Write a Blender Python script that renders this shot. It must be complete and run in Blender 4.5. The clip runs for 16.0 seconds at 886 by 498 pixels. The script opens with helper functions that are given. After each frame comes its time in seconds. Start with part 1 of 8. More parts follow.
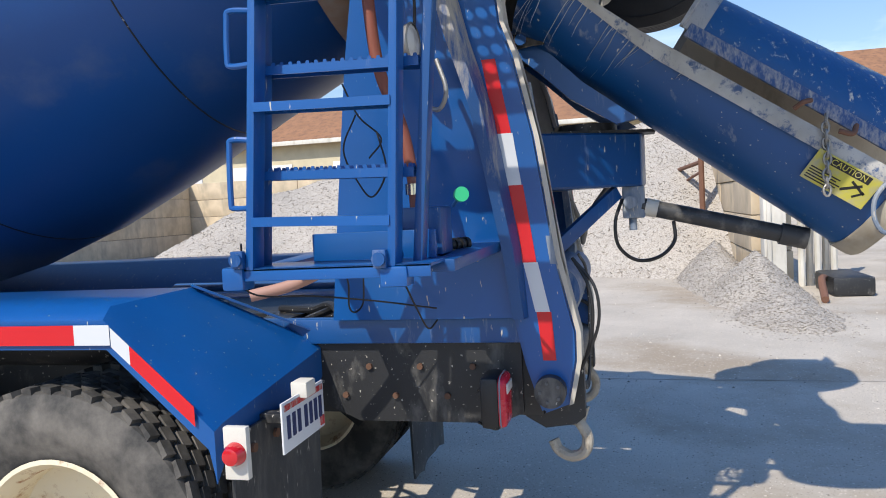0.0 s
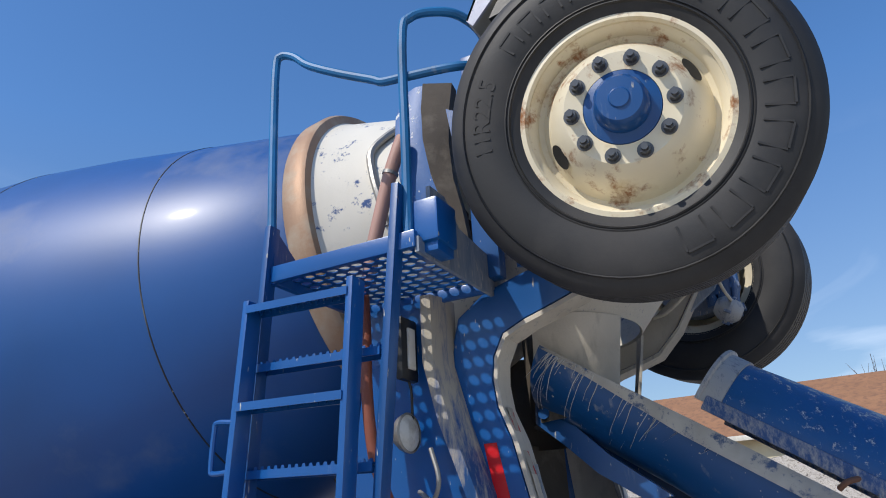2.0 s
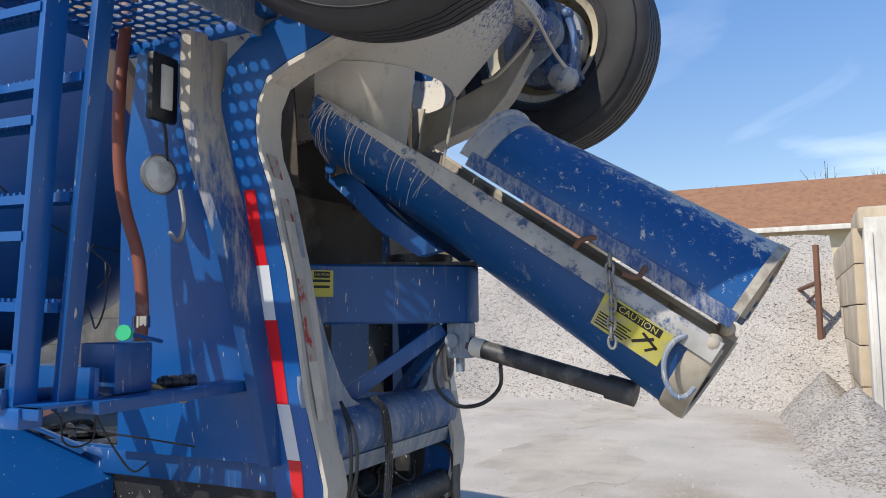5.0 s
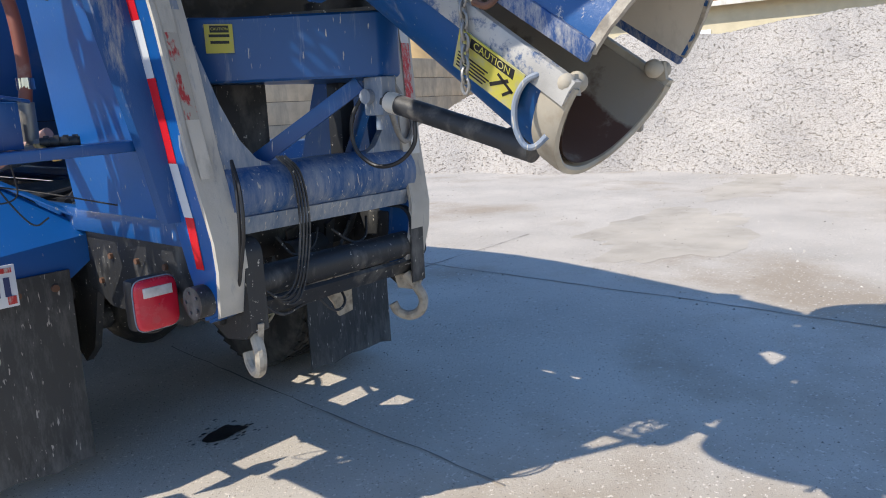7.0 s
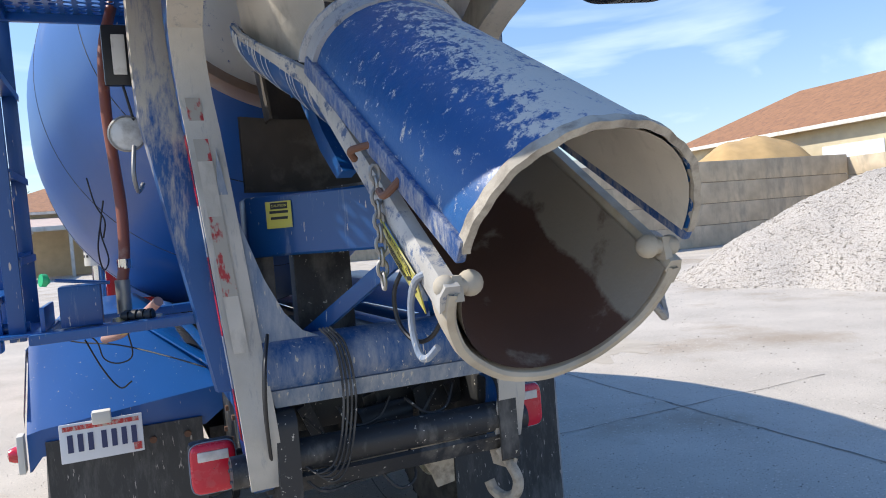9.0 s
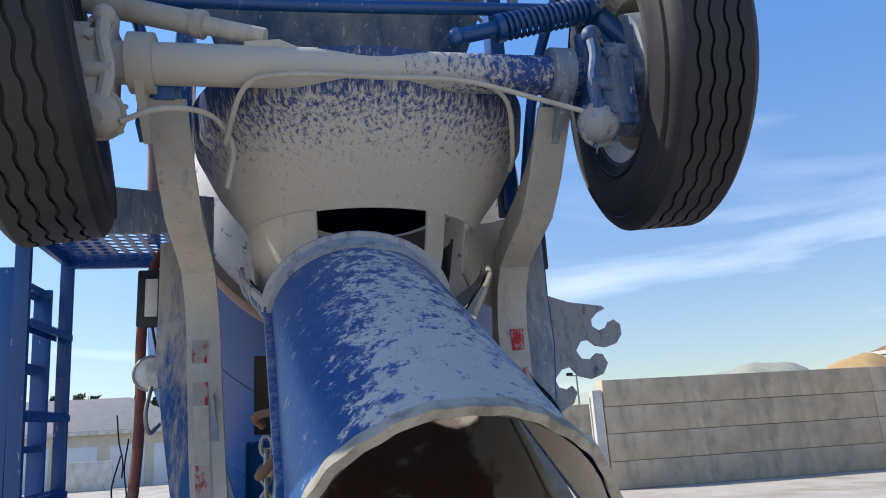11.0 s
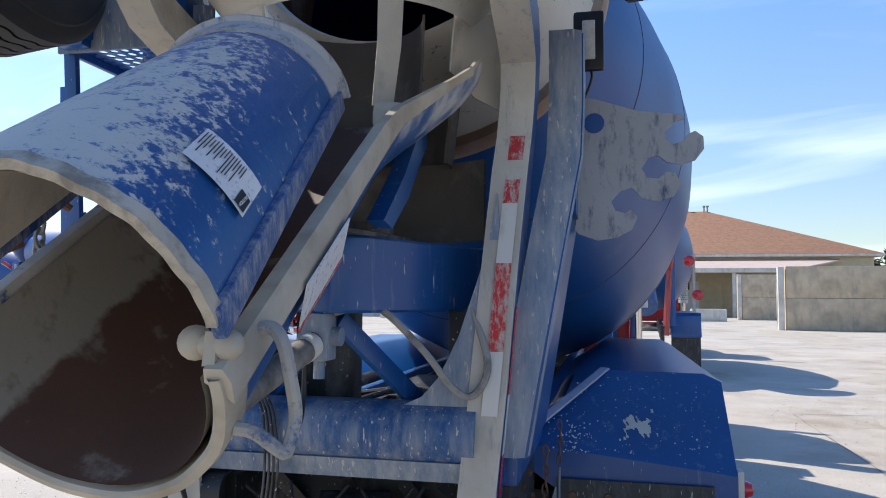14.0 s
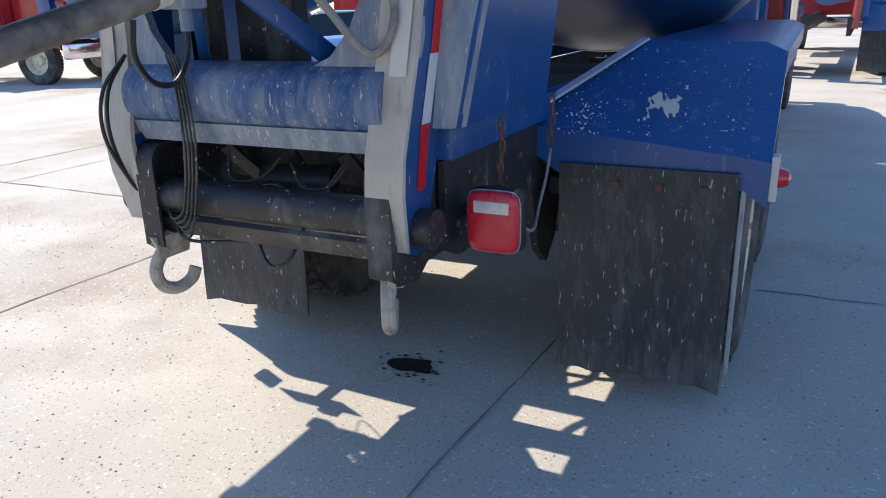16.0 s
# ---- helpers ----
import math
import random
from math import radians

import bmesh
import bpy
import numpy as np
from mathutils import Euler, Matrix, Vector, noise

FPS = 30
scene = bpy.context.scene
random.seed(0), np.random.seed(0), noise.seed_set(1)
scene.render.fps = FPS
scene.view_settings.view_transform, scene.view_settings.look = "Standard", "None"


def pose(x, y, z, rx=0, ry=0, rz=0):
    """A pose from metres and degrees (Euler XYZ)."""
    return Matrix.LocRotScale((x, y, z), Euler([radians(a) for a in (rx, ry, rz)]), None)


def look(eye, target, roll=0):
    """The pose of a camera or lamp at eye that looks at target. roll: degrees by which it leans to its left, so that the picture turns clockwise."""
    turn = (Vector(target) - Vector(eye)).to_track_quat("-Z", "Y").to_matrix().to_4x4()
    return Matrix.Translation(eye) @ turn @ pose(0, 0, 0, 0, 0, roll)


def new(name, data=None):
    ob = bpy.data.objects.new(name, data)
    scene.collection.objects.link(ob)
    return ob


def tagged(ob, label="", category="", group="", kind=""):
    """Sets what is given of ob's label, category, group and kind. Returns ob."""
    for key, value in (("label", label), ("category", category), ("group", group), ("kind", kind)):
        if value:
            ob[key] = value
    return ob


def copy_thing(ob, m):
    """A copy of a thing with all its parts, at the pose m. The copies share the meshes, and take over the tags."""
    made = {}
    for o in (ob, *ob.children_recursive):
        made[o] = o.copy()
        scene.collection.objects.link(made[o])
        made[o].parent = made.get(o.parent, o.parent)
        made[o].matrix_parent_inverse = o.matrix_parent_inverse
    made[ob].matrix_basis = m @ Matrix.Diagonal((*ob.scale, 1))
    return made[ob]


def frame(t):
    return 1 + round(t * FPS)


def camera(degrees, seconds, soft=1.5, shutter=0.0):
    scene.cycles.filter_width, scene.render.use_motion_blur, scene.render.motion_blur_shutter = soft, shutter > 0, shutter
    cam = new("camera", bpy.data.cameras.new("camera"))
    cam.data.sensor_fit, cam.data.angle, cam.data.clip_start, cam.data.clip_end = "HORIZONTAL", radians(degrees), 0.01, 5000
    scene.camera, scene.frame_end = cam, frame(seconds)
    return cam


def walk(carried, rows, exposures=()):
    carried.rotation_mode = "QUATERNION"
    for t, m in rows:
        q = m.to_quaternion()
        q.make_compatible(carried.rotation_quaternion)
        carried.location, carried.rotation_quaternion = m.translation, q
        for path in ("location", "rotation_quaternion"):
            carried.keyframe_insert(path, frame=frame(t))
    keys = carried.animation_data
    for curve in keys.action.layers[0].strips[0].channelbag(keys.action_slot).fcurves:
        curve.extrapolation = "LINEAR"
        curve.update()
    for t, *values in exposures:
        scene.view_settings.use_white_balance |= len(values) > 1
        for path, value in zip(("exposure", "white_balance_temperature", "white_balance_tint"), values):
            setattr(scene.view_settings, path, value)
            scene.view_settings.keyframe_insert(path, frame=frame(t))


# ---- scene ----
cam = camera(62.0, 16.0, 1.0)
PATH = [
    (0, (-3.108, -0.213, 1.558), (-1.171, 0.272, 1.443), -3.0),
    (0.5, (-2.991, -0.33, 1.612), (-1.101, 0.309, 1.758), -3.2),
    (1, (-2.961, -0.535, 1.671), (-1.147, 0.225, 2.028), -3.1),
    (1.5, (-2.962, -0.706, 1.712), (-1.224, 0.102, 2.284), -3.4),
    (2, (-2.946, -0.835, 1.745), (-1.292, 0.012, 2.482), -3.2),
    (2.5, (-2.973, -0.896, 1.766), (-1.357, -0.097, 2.631), -3.4),
    (3, (-2.971, -0.947, 1.773), (-1.357, -0.218, 2.702), -3.4),
    (3.5, (-2.913, -0.958, 1.743), (-1.227, -0.31, 2.601), -2.4),
    (4, (-2.762, -1.026, 1.722), (-1.003, -0.371, 2.413), -0.8),
    (4.5, (-2.597, -1.138, 1.673), (-0.796, -0.393, 2.124), -0.4),
    (5, (-2.504, -1.384, 1.622), (-0.707, -0.525, 1.806), -0.6),
    (5.2, (-2.487, -1.477, 1.612), (-0.7, -0.583, 1.693), -0.7),
    (7.3, (-1.729, -2.114, 1.507), (-0.288, -0.791, 1.09), -2.8),
    (7.5, (-1.655, -2.138, 1.513), (-0.272, -0.749, 1.12), -3.0),
    (8, (-1.349, -2.235, 1.577), (-0.177, -0.642, 1.276), -3.8),
    (8.5, (-1.084, -2.411, 1.622), (-0.1, -0.682, 1.428), -4.5),
    (8.7, (-0.987, -2.47, 1.633), (-0.082, -0.692, 1.493), -4.7),
    (10.8, (-0.284, -2.457, 1.77), (0.12, -0.549, 2.212), -3.6),
    (11, (-0.239, -2.457, 1.771), (0.134, -0.558, 2.279), -3.7),
    (11.5, (-0.04, -2.394, 1.824), (0.243, -0.526, 2.479), -4.1),
    (12, (0.213, -2.411, 1.841), (0.42, -0.578, 2.612), -4.7),
    (12.5, (0.453, -2.489, 1.858), (0.585, -0.667, 2.672), -4.7),
    (13, (0.553, -2.428, 1.79), (0.546, -0.543, 2.459), -2.5),
    (13.5, (0.646, -2.289, 1.702), (0.444, -0.342, 2.11), -0.2),
    (14, (0.809, -2.162, 1.643), (0.371, -0.215, 1.776), 0.4),
    (14.5, (1.009, -2.075, 1.569), (0.381, -0.18, 1.444), 0.3),
    (15, (1.131, -1.979, 1.508), (0.368, -0.164, 1.158), -0.2),
    (15.5, (1.21, -1.801, 1.486), (0.381, -0.059, 0.961), -0.8),
    (16, (1.377, -1.62, 1.461), (0.533, 0.082, 0.836), -1.5),
]
EXPOSURES = [(0, 1.02), (1, 0.97), (2, 0.64), (3.5, 0.28), (4.5, 0.60), (5, 0.90), (7.5, 1.20), (8.5, 1.30), (11, 1.00), (12.5, 0.74), (14, 1.22), (15, 1.54), (16, 1.45)]
EXPOSURES = [(t, stops, 6550 if 1 < t < 5 or 10 < t < 13 else 6700, 10) for t, stops in EXPOSURES]
walk(cam, [(t, look(eye, target, roll)) for t, eye, target, roll in PATH], EXPOSURES)

# ---- light ----
world = bpy.data.worlds.new("sky")
scene.world = world
world.use_nodes = True
wt = world.node_tree
sky = wt.nodes.new("ShaderNodeTexSky")
sky.sky_type, sky.sun_disc = "NISHITA", False
sky.sun_elevation, sky.sun_rotation = radians(47.3), radians(-66)
sky.air_density, sky.dust_density, sky.ozone_density = 1.0, 0.3, 2.0
wback = wt.nodes["Background"]
wback.inputs[1].default_value = 0.15
# thin streaks of high cloud over the blue
wco = wt.nodes.new("ShaderNodeTexCoord")
wmap = wt.nodes.new("ShaderNodeMapping")
wmap.inputs["Rotation"].default_value = (0.25, 0.42, 0.5)
wmap.inputs["Scale"].default_value = (1.2, 3.0, 9.0)
wno = wt.nodes.new("ShaderNodeTexNoise")
wno.inputs["Scale"].default_value, wno.inputs["Detail"].default_value, wno.inputs["Distortion"].default_value = 0.9, 6.0, 0.6
wra = wt.nodes.new("ShaderNodeValToRGB")
wra.color_ramp.elements[0].position, wra.color_ramp.elements[1].position = 0.54, 0.84
wsep = wt.nodes.new("ShaderNodeSeparateXYZ")
whue = wt.nodes.new("ShaderNodeHueSaturation")
wlow = wt.nodes.new("ShaderNodeMapRange")
for key, value in (("From Min", 0.45), ("From Max", 0.05), ("To Min", 0.0), ("To Max", 0.72)):
    wlow.inputs[key].default_value = value
wmul = wt.nodes.new("ShaderNodeMath")
wmul.operation = "MULTIPLY"
wmix = wt.nodes.new("ShaderNodeMix")
wmix.data_type = "RGBA"
wmix.inputs[7].default_value = (6.6, 6.9, 7.4, 1)
wt.links.new(wco.outputs["Generated"], wmap.inputs["Vector"])
wt.links.new(wmap.outputs[0], wno.inputs["Vector"])
wt.links.new(wno.outputs[0], wra.inputs[0])
wt.links.new(wco.outputs["Generated"], wsep.inputs[0])
wt.links.new(wsep.outputs["Z"], wlow.inputs["Value"])
# deeper blue overhead, paler and a little dimmer towards the horizon
wsat = wt.nodes.new("ShaderNodeMapRange")
wval = wt.nodes.new("ShaderNodeMapRange")
for n, low, high in ((wsat, 1.02, 1.25), (wval, 0.41, 0.80)):
    for key, value in (("From Min", 0.02), ("From Max", 0.5), ("To Min", low), ("To Max", high)):
        n.inputs[key].default_value = value
    wt.links.new(wsep.outputs["Z"], n.inputs["Value"])
whue.inputs["Hue"].default_value = 0.505
wt.links.new(wsat.outputs[0], whue.inputs["Saturation"])
wt.links.new(wval.outputs[0], whue.inputs["Value"])
wt.links.new(wra.outputs[0], wmul.inputs[0])
wt.links.new(wlow.outputs[0], wmul.inputs[1])
wt.links.new(wmul.outputs[0], wmix.inputs[0])
wt.links.new(sky.outputs[0], whue.inputs["Color"])
wt.links.new(whue.outputs[0], wmix.inputs[6])
wt.links.new(wmix.outputs[2], wback.inputs[0])

sun_lamp = bpy.data.lights.new("sun", "SUN")
sun_lamp.energy, sun_lamp.angle, sun_lamp.color = 2.5, radians(0.5), (1.0, 0.95, 0.87)
sun = new("sun", sun_lamp)
sun.matrix_world = look((-8, 3.55, 9.5), (0, 0, 0))

# ---- materials ----
DUST = (0.40, 0.36, 0.29)


def surface(name, base, rough=0.5, metal=0.0, dust=None, lo=0.55, hi=0.7, scale=5.0, streak=1.0, vary=0.15, vscale=1.5,
            bump=0.15, bscale=60.0, coat=0.0, dust_rough=0.85, specks=0.0, speck_colour=(0.45, 0.42, 0.36), speck_scale=60.0, speck_streak=1.0, pale=0.0, grain=0.62,
            rust=0.0, emit=0.0, side=None):
    """One paint, metal, rubber or stone: a base colour that drifts, dust or wear over it in patches, specks and fine relief."""
    m = bpy.data.materials.new(name)
    m.use_nodes = True
    t = m.node_tree
    b = t.nodes["Principled BSDF"]

    def node(kind, **values):
        n = t.nodes.new("ShaderNode" + kind)
        for key, value in values.items():
            n.inputs[key].default_value = value
        return n

    def link(a, bb):
        t.links.new(a, bb)

    co = node("TexCoord")
    big = node("TexNoise", Scale=vscale, Detail=4.0)
    link(co.outputs["Object"], big.inputs["Vector"])
    shade = node("MapRange", **{"From Min": 0.3, "From Max": 0.7, "To Min": 1 - vary, "To Max": 1 + vary})
    link(big.outputs[0], shade.inputs["Value"])
    tone = node("Mix")
    tone.data_type, tone.blend_type = "RGBA", "MULTIPLY"
    tone.inputs[0].default_value = 1.0
    tone.inputs[6].default_value = (*base, 1)
    link(shade.outputs[0], tone.inputs[7])
    colour, roughness = tone.outputs[2], None
    fine = node("TexNoise", Scale=bscale, Detail=5.0, Roughness=0.65)
    link(co.outputs["Object"], fine.inputs["Vector"])
    b.inputs["Roughness"].default_value = rough

    def over(fac, col, r):
        nonlocal colour, roughness
        mix = node("Mix")
        mix.data_type = "RGBA"
        link(fac, mix.inputs[0])
        link(colour, mix.inputs[6])
        mix.inputs[7].default_value = (*col, 1)
        colour = mix.outputs[2]
        rm = node("Mix")
        link(fac, rm.inputs[0])
        if roughness is None:
            rm.inputs[2].default_value = rough
        else:
            link(roughness, rm.inputs[2])
        rm.inputs[3].default_value = r
        roughness = rm.outputs[0]

    if dust:
        mp = node("Mapping", Scale=(scale, scale, scale / streak))
        link(co.outputs["Object"], mp.inputs["Vector"])
        n = node("TexNoise", Scale=1.0, Detail=9.0, Roughness=grain)
        link(mp.outputs[0], n.inputs["Vector"])
        src = n.outputs[0]
        if side:
            # heavier towards one end along an axis: how the spatter really lies
            axis, a0, a1, amount = side
            sp = node("VectorMath")
            sp.operation = "DOT_PRODUCT"
            sp.inputs[1].default_value = axis
            link(co.outputs["Object"], sp.inputs[0])
            mr = node("MapRange", **{"From Min": a0, "From Max": a1, "To Min": 0.0, "To Max": amount})
            link(sp.outputs["Value"], mr.inputs["Value"])
            ad = node("Math")
            link(src, ad.inputs[0])
            link(mr.outputs[0], ad.inputs[1])
            src = ad.outputs[0]
        ramp = node("MapRange", **{"From Min": lo, "From Max": hi})
        link(src, ramp.inputs["Value"])
        over(ramp.outputs[0], dust, dust_rough)
    if specks:
        v = node("TexNoise", Scale=speck_scale, Detail=3.5)
        vm = node("Mapping", Scale=(1.0, 1.0, 1.0 / speck_streak))
        link(co.outputs["Object"], vm.inputs["Vector"])
        link(vm.outputs[0], v.inputs["Vector"])
        ramp = node("MapRange", **{"From Min": 1 - specks, "From Max": 1 - specks + 0.04})
        link(v.outputs[0], ramp.inputs["Value"])
        over(ramp.outputs[0], speck_colour, 0.9)
    if pale:
        v = node("TexNoise", Scale=speck_scale * 0.8, Detail=3.5)
        vm = node("Mapping", Location=(3.1, 1.7, 0.4))
        link(co.outputs["Object"], vm.inputs["Vector"])
        link(vm.outputs[0], v.inputs["Vector"])
        ramp = node("MapRange", **{"From Min": 1 - pale, "From Max": 1 - pale + 0.05})
        link(v.outputs[0], ramp.inputs["Value"])
        over(ramp.outputs[0], tuple(min(0.7, q * 1.4) for q in base), 0.9)
    if rust:
        v = node("TexNoise", Scale=9.0, Detail=8.0, Roughness=0.7)
        link(co.outputs["Object"], v.inputs["Vector"])
        ramp = node("MapRange", **{"From Min": 1 - rust, "From Max": 1 - rust + 0.12})
        link(v.outputs[0], ramp.inputs["Value"])
        over(ramp.outputs[0], (0.28, 0.11, 0.035), 0.9)
    link(colour, b.inputs["Base Color"])
    if roughness is not None:
        link(roughness, b.inputs["Roughness"])
    b.inputs["Metallic"].default_value = metal
    b.inputs["Coat Weight"].default_value = coat
    b.inputs["Coat Roughness"].default_value = 0.12
    if bump:
        bn = node("Bump", Strength=bump, Distance=0.004)
        link(fine.outputs[0], bn.inputs["Height"])
        link(bn.outputs[0], b.inputs["Normal"])
    if emit:
        b.inputs["Emission Color"].default_value = (*base, 1)
        b.inputs["Emission Strength"].default_value = emit
    return m


NAVY = (0.006, 0.045, 0.20)
BRIGHT = (0.0025, 0.080, 0.285)
MAT = {
    "drum": surface("drum_blue_paint", (0.004, 0.068, 0.245), 0.43, dust=(0.20, 0.22, 0.27), lo=0.56, hi=0.95, scale=1.2, vary=0.18, vscale=0.8, bump=0.05, bscale=25, coat=0.05),
    "blue": surface("bright_blue_paint", BRIGHT, 0.34, dust=(0.32, 0.34, 0.37), lo=0.66, hi=0.95, grain=0.7, scale=16, streak=7, bump=0.07, coat=0.2, specks=0.30, speck_scale=85, speck_streak=5),
    "worn": surface("worn_blue_paint", (0.003, 0.062, 0.215), 0.38, dust=(0.38, 0.39, 0.39), lo=0.58, hi=1.0, grain=0.72, scale=18, streak=7, bump=0.10, coat=0.15, specks=0.32, speck_scale=75, speck_streak=5),
    "hopper": surface("hopper_blue_under_dust", (0.03, 0.085, 0.18), 0.5, dust=(0.36, 0.37, 0.37), lo=0.40, hi=0.80, scale=7, streak=4, bump=0.15, specks=0.35, speck_scale=70, speck_streak=4, rust=0.335, coat=0.2),
    "dusty": surface("dust_covered_blue_paint", (0.045, 0.105, 0.20), 0.55, dust=(0.47, 0.46, 0.43), lo=0.28, hi=0.86, grain=0.72, scale=16, streak=6, bump=0.25, specks=0.36, speck_scale=95, speck_streak=5),
    "film": surface("blue_paint_under_streaky_film", (0.012, 0.070, 0.20), 0.5, dust=(0.42, 0.42, 0.40), lo=0.42, hi=0.92, grain=0.72, scale=15, streak=6, bump=0.25, specks=0.345, speck_scale=90, speck_streak=4),
    "splash": surface("concrete_spattered_blue_paint", (0.010, 0.06, 0.20), 0.5, dust=(0.40, 0.385, 0.35), lo=0.44, hi=0.70, grain=0.8, scale=40, streak=2.5, bump=0.3, bscale=45),
    "chute": surface("scraped_blue_chute_paint", (0.004, 0.066, 0.215), 0.40, dust=(0.40, 0.40, 0.385), lo=0.60, hi=0.86, scale=16, streak=5, bump=0.15, specks=0.31, speck_scale=60, side=((0.7, 0.831, 0.556), 0.98, 1.40, 0.27)),
    "runs": surface("pale_cement_runs", (0.42, 0.44, 0.46), 0.8, vary=0.15, bump=0.2),
    "caked": surface("blue_paint_caked_towards_the_top", (0.006, 0.062, 0.20), 0.45, dust=(0.40, 0.36, 0.295), lo=0.60, hi=0.80, grain=0.74, scale=22, streak=7, bump=0.35, bscale=40, side=((0, 0, 1), 1.62, 2.25, 0.30)),
    "bluechip": surface("blue_paint_worn_to_white", (0.0035, 0.085, 0.29), 0.48, dust=(0.62, 0.63, 0.62), lo=0.60, hi=0.625, grain=0.7, scale=9, bump=0.2),
    "rail": surface("rail_blue_paint", (0.004, 0.115, 0.29), 0.52, dust=(0.30, 0.33, 0.36), lo=0.6, hi=0.8, scale=14, streak=4, bump=0.12, vary=0.25, vscale=6),
    "lip": surface("scraped_pale_lip", (0.38, 0.365, 0.335), 0.8, dust=(0.06, 0.10, 0.19), lo=0.53, hi=0.62, grain=0.75, scale=14, bump=0.5, bscale=35, vary=0.25, vscale=6),
    "band": surface("smooth_cement_band", (0.40, 0.355, 0.28), 0.85, dust=(0.30, 0.245, 0.17), lo=0.5, hi=0.75, scale=9, bump=0.4, bscale=30, vary=0.2, vscale=6),
    "crust": surface("crusted_dried_concrete", (0.40, 0.355, 0.285), 0.95, dust=(0.22, 0.19, 0.15), lo=0.46, hi=0.66, scale=22, bump=1.0, bscale=28, vary=0.25, vscale=9),
    "flange": surface("flange_under_streaked_concrete_film", (0.45, 0.415, 0.355), 0.85, dust=(0.13, 0.16, 0.21), lo=0.55, hi=0.80, grain=0.72, scale=30, streak=9, bump=0.4, bscale=45, vary=0.2, vscale=4),
    "rack": surface("spattered_grey_steel", (0.34, 0.345, 0.35), 0.6, dust=(0.06, 0.08, 0.13), lo=0.52, hi=0.70, grain=0.75, scale=26, streak=3, bump=0.3, bscale=45),
    "axle": surface("axle_blue_under_concrete", (0.008, 0.05, 0.21), 0.5, dust=(0.51, 0.475, 0.41), lo=0.50, hi=0.60, grain=0.80, scale=60, streak=2.2, bump=0.4, bscale=45, side=((1, 0, 0), 0.45, -0.35, 0.32)),
    "crown": surface("blue_chute_with_scraped_crown", (0.006, 0.075, 0.235), 0.36, dust=(0.50, 0.475, 0.42), lo=0.575, hi=0.63, grain=0.82, scale=26, streak=1.3, bump=0.25, bscale=45, side=((0.10, -0.55, 0.82), 2.14, 2.25, 0.22)),
    "grey": surface("dried_concrete_film_on_steel", (0.50, 0.455, 0.38), 0.9, dust=(0.30, 0.27, 0.225), lo=0.52, hi=0.74, scale=9, streak=2.5, bump=0.5, bscale=40, vary=0.2, vscale=3),
    "funnel": surface("funnel_blue_under_dried_concrete", (0.012, 0.05, 0.18), 0.55, dust=(0.52, 0.485, 0.42), lo=0.545, hi=0.66, grain=0.78, scale=75, streak=9, bump=0.5, bscale=40, side=((0, 0, 1), 2.90, 2.62, 0.24)),
    # brown caked steel, the throat's deep shade put into its colour
    "throat": surface("caked_throat_steel_with_shade", (0.085, 0.070, 0.055), 0.85, dust=(0.17, 0.145, 0.115), lo=0.55, hi=0.72, scale=6, bump=0.6, bscale=35, vary=0.3, vscale=4),
    "inside": surface("worn_rusty_brown_steel", (0.075, 0.036, 0.024), 0.7, dust=(0.20, 0.17, 0.14), lo=0.58, hi=0.75, scale=4, bump=0.3, vary=0.3),
    "lining": surface("rusty_brown_chute_lining", (0.075, 0.036, 0.024), 0.7, dust=(0.25, 0.225, 0.185), lo=0.58, hi=0.72, scale=7, bump=0.3, vary=0.3, side=((0, -0.556, 0.831), 1.775, 1.80, 0.27)),
    "black": surface("black_frame_paint", (0.018, 0.019, 0.021), 0.5, dust=(0.20, 0.19, 0.17), lo=0.55, hi=0.78, scale=6, streak=2, bump=0.25, specks=0.33, speck_scale=60),
    "cylinder": surface("black_cylinder_dusted_on_one_side", (0.035, 0.036, 0.038), 0.5, dust=(0.27, 0.245, 0.21), lo=0.50, hi=0.90, scale=14, bump=0.25, side=((1, 0, 0), 0.0, 0.035, 0.20)),
    "rubber": surface("black_tyre_rubber", (0.013, 0.013, 0.014), 0.58, dust=(0.050, 0.047, 0.045), lo=0.45, hi=0.75, scale=3, bump=0.12, bscale=90, vary=0.2),
    "dirty_rubber": surface("dusty_tyre_rubber", (0.035, 0.034, 0.032), 0.75, dust=(0.17, 0.155, 0.135), lo=0.42, hi=0.68, scale=5, bump=0.25, bscale=60),
    "flap": surface("dusty_rubber_mud_flap", (0.026, 0.028, 0.030), 0.55, dust=(0.18, 0.175, 0.165), lo=0.48, hi=1.0, grain=0.75, scale=22, streak=4, bump=0.2, specks=0.335, speck_scale=85, speck_streak=4.5, side=((0, 0, 1), 0.30, 0.08, 0.18), speck_colour=(0.34, 0.32, 0.29)),
    "cream": surface("cream_wheel_paint", (0.70, 0.62, 0.45), 0.42, dust=(0.55, 0.42, 0.22), lo=0.58, hi=0.8, scale=7, bump=0.1, rust=0.455, coat=0.2),
    "faded": surface("chalky_faded_blue_paint", (0.34, 0.36, 0.46), 0.5, dust=(0.52, 0.52, 0.54), lo=0.5, hi=0.75, scale=9, bump=0.15, specks=0.34, speck_scale=60, speck_colour=(0.10, 0.15, 0.30)),
    "white": surface("white_peeling_paint", (0.66, 0.62, 0.53), 0.5, dust=(0.05, 0.095, 0.23), lo=0.585, hi=0.64, grain=0.75, scale=13, bump=0.25),
    "ring": surface("rusty_track_ring_steel", (0.32, 0.20, 0.125), 0.55, metal=0.3, dust=(0.42, 0.36, 0.28), lo=0.45, hi=0.75, scale=8, bump=0.3),
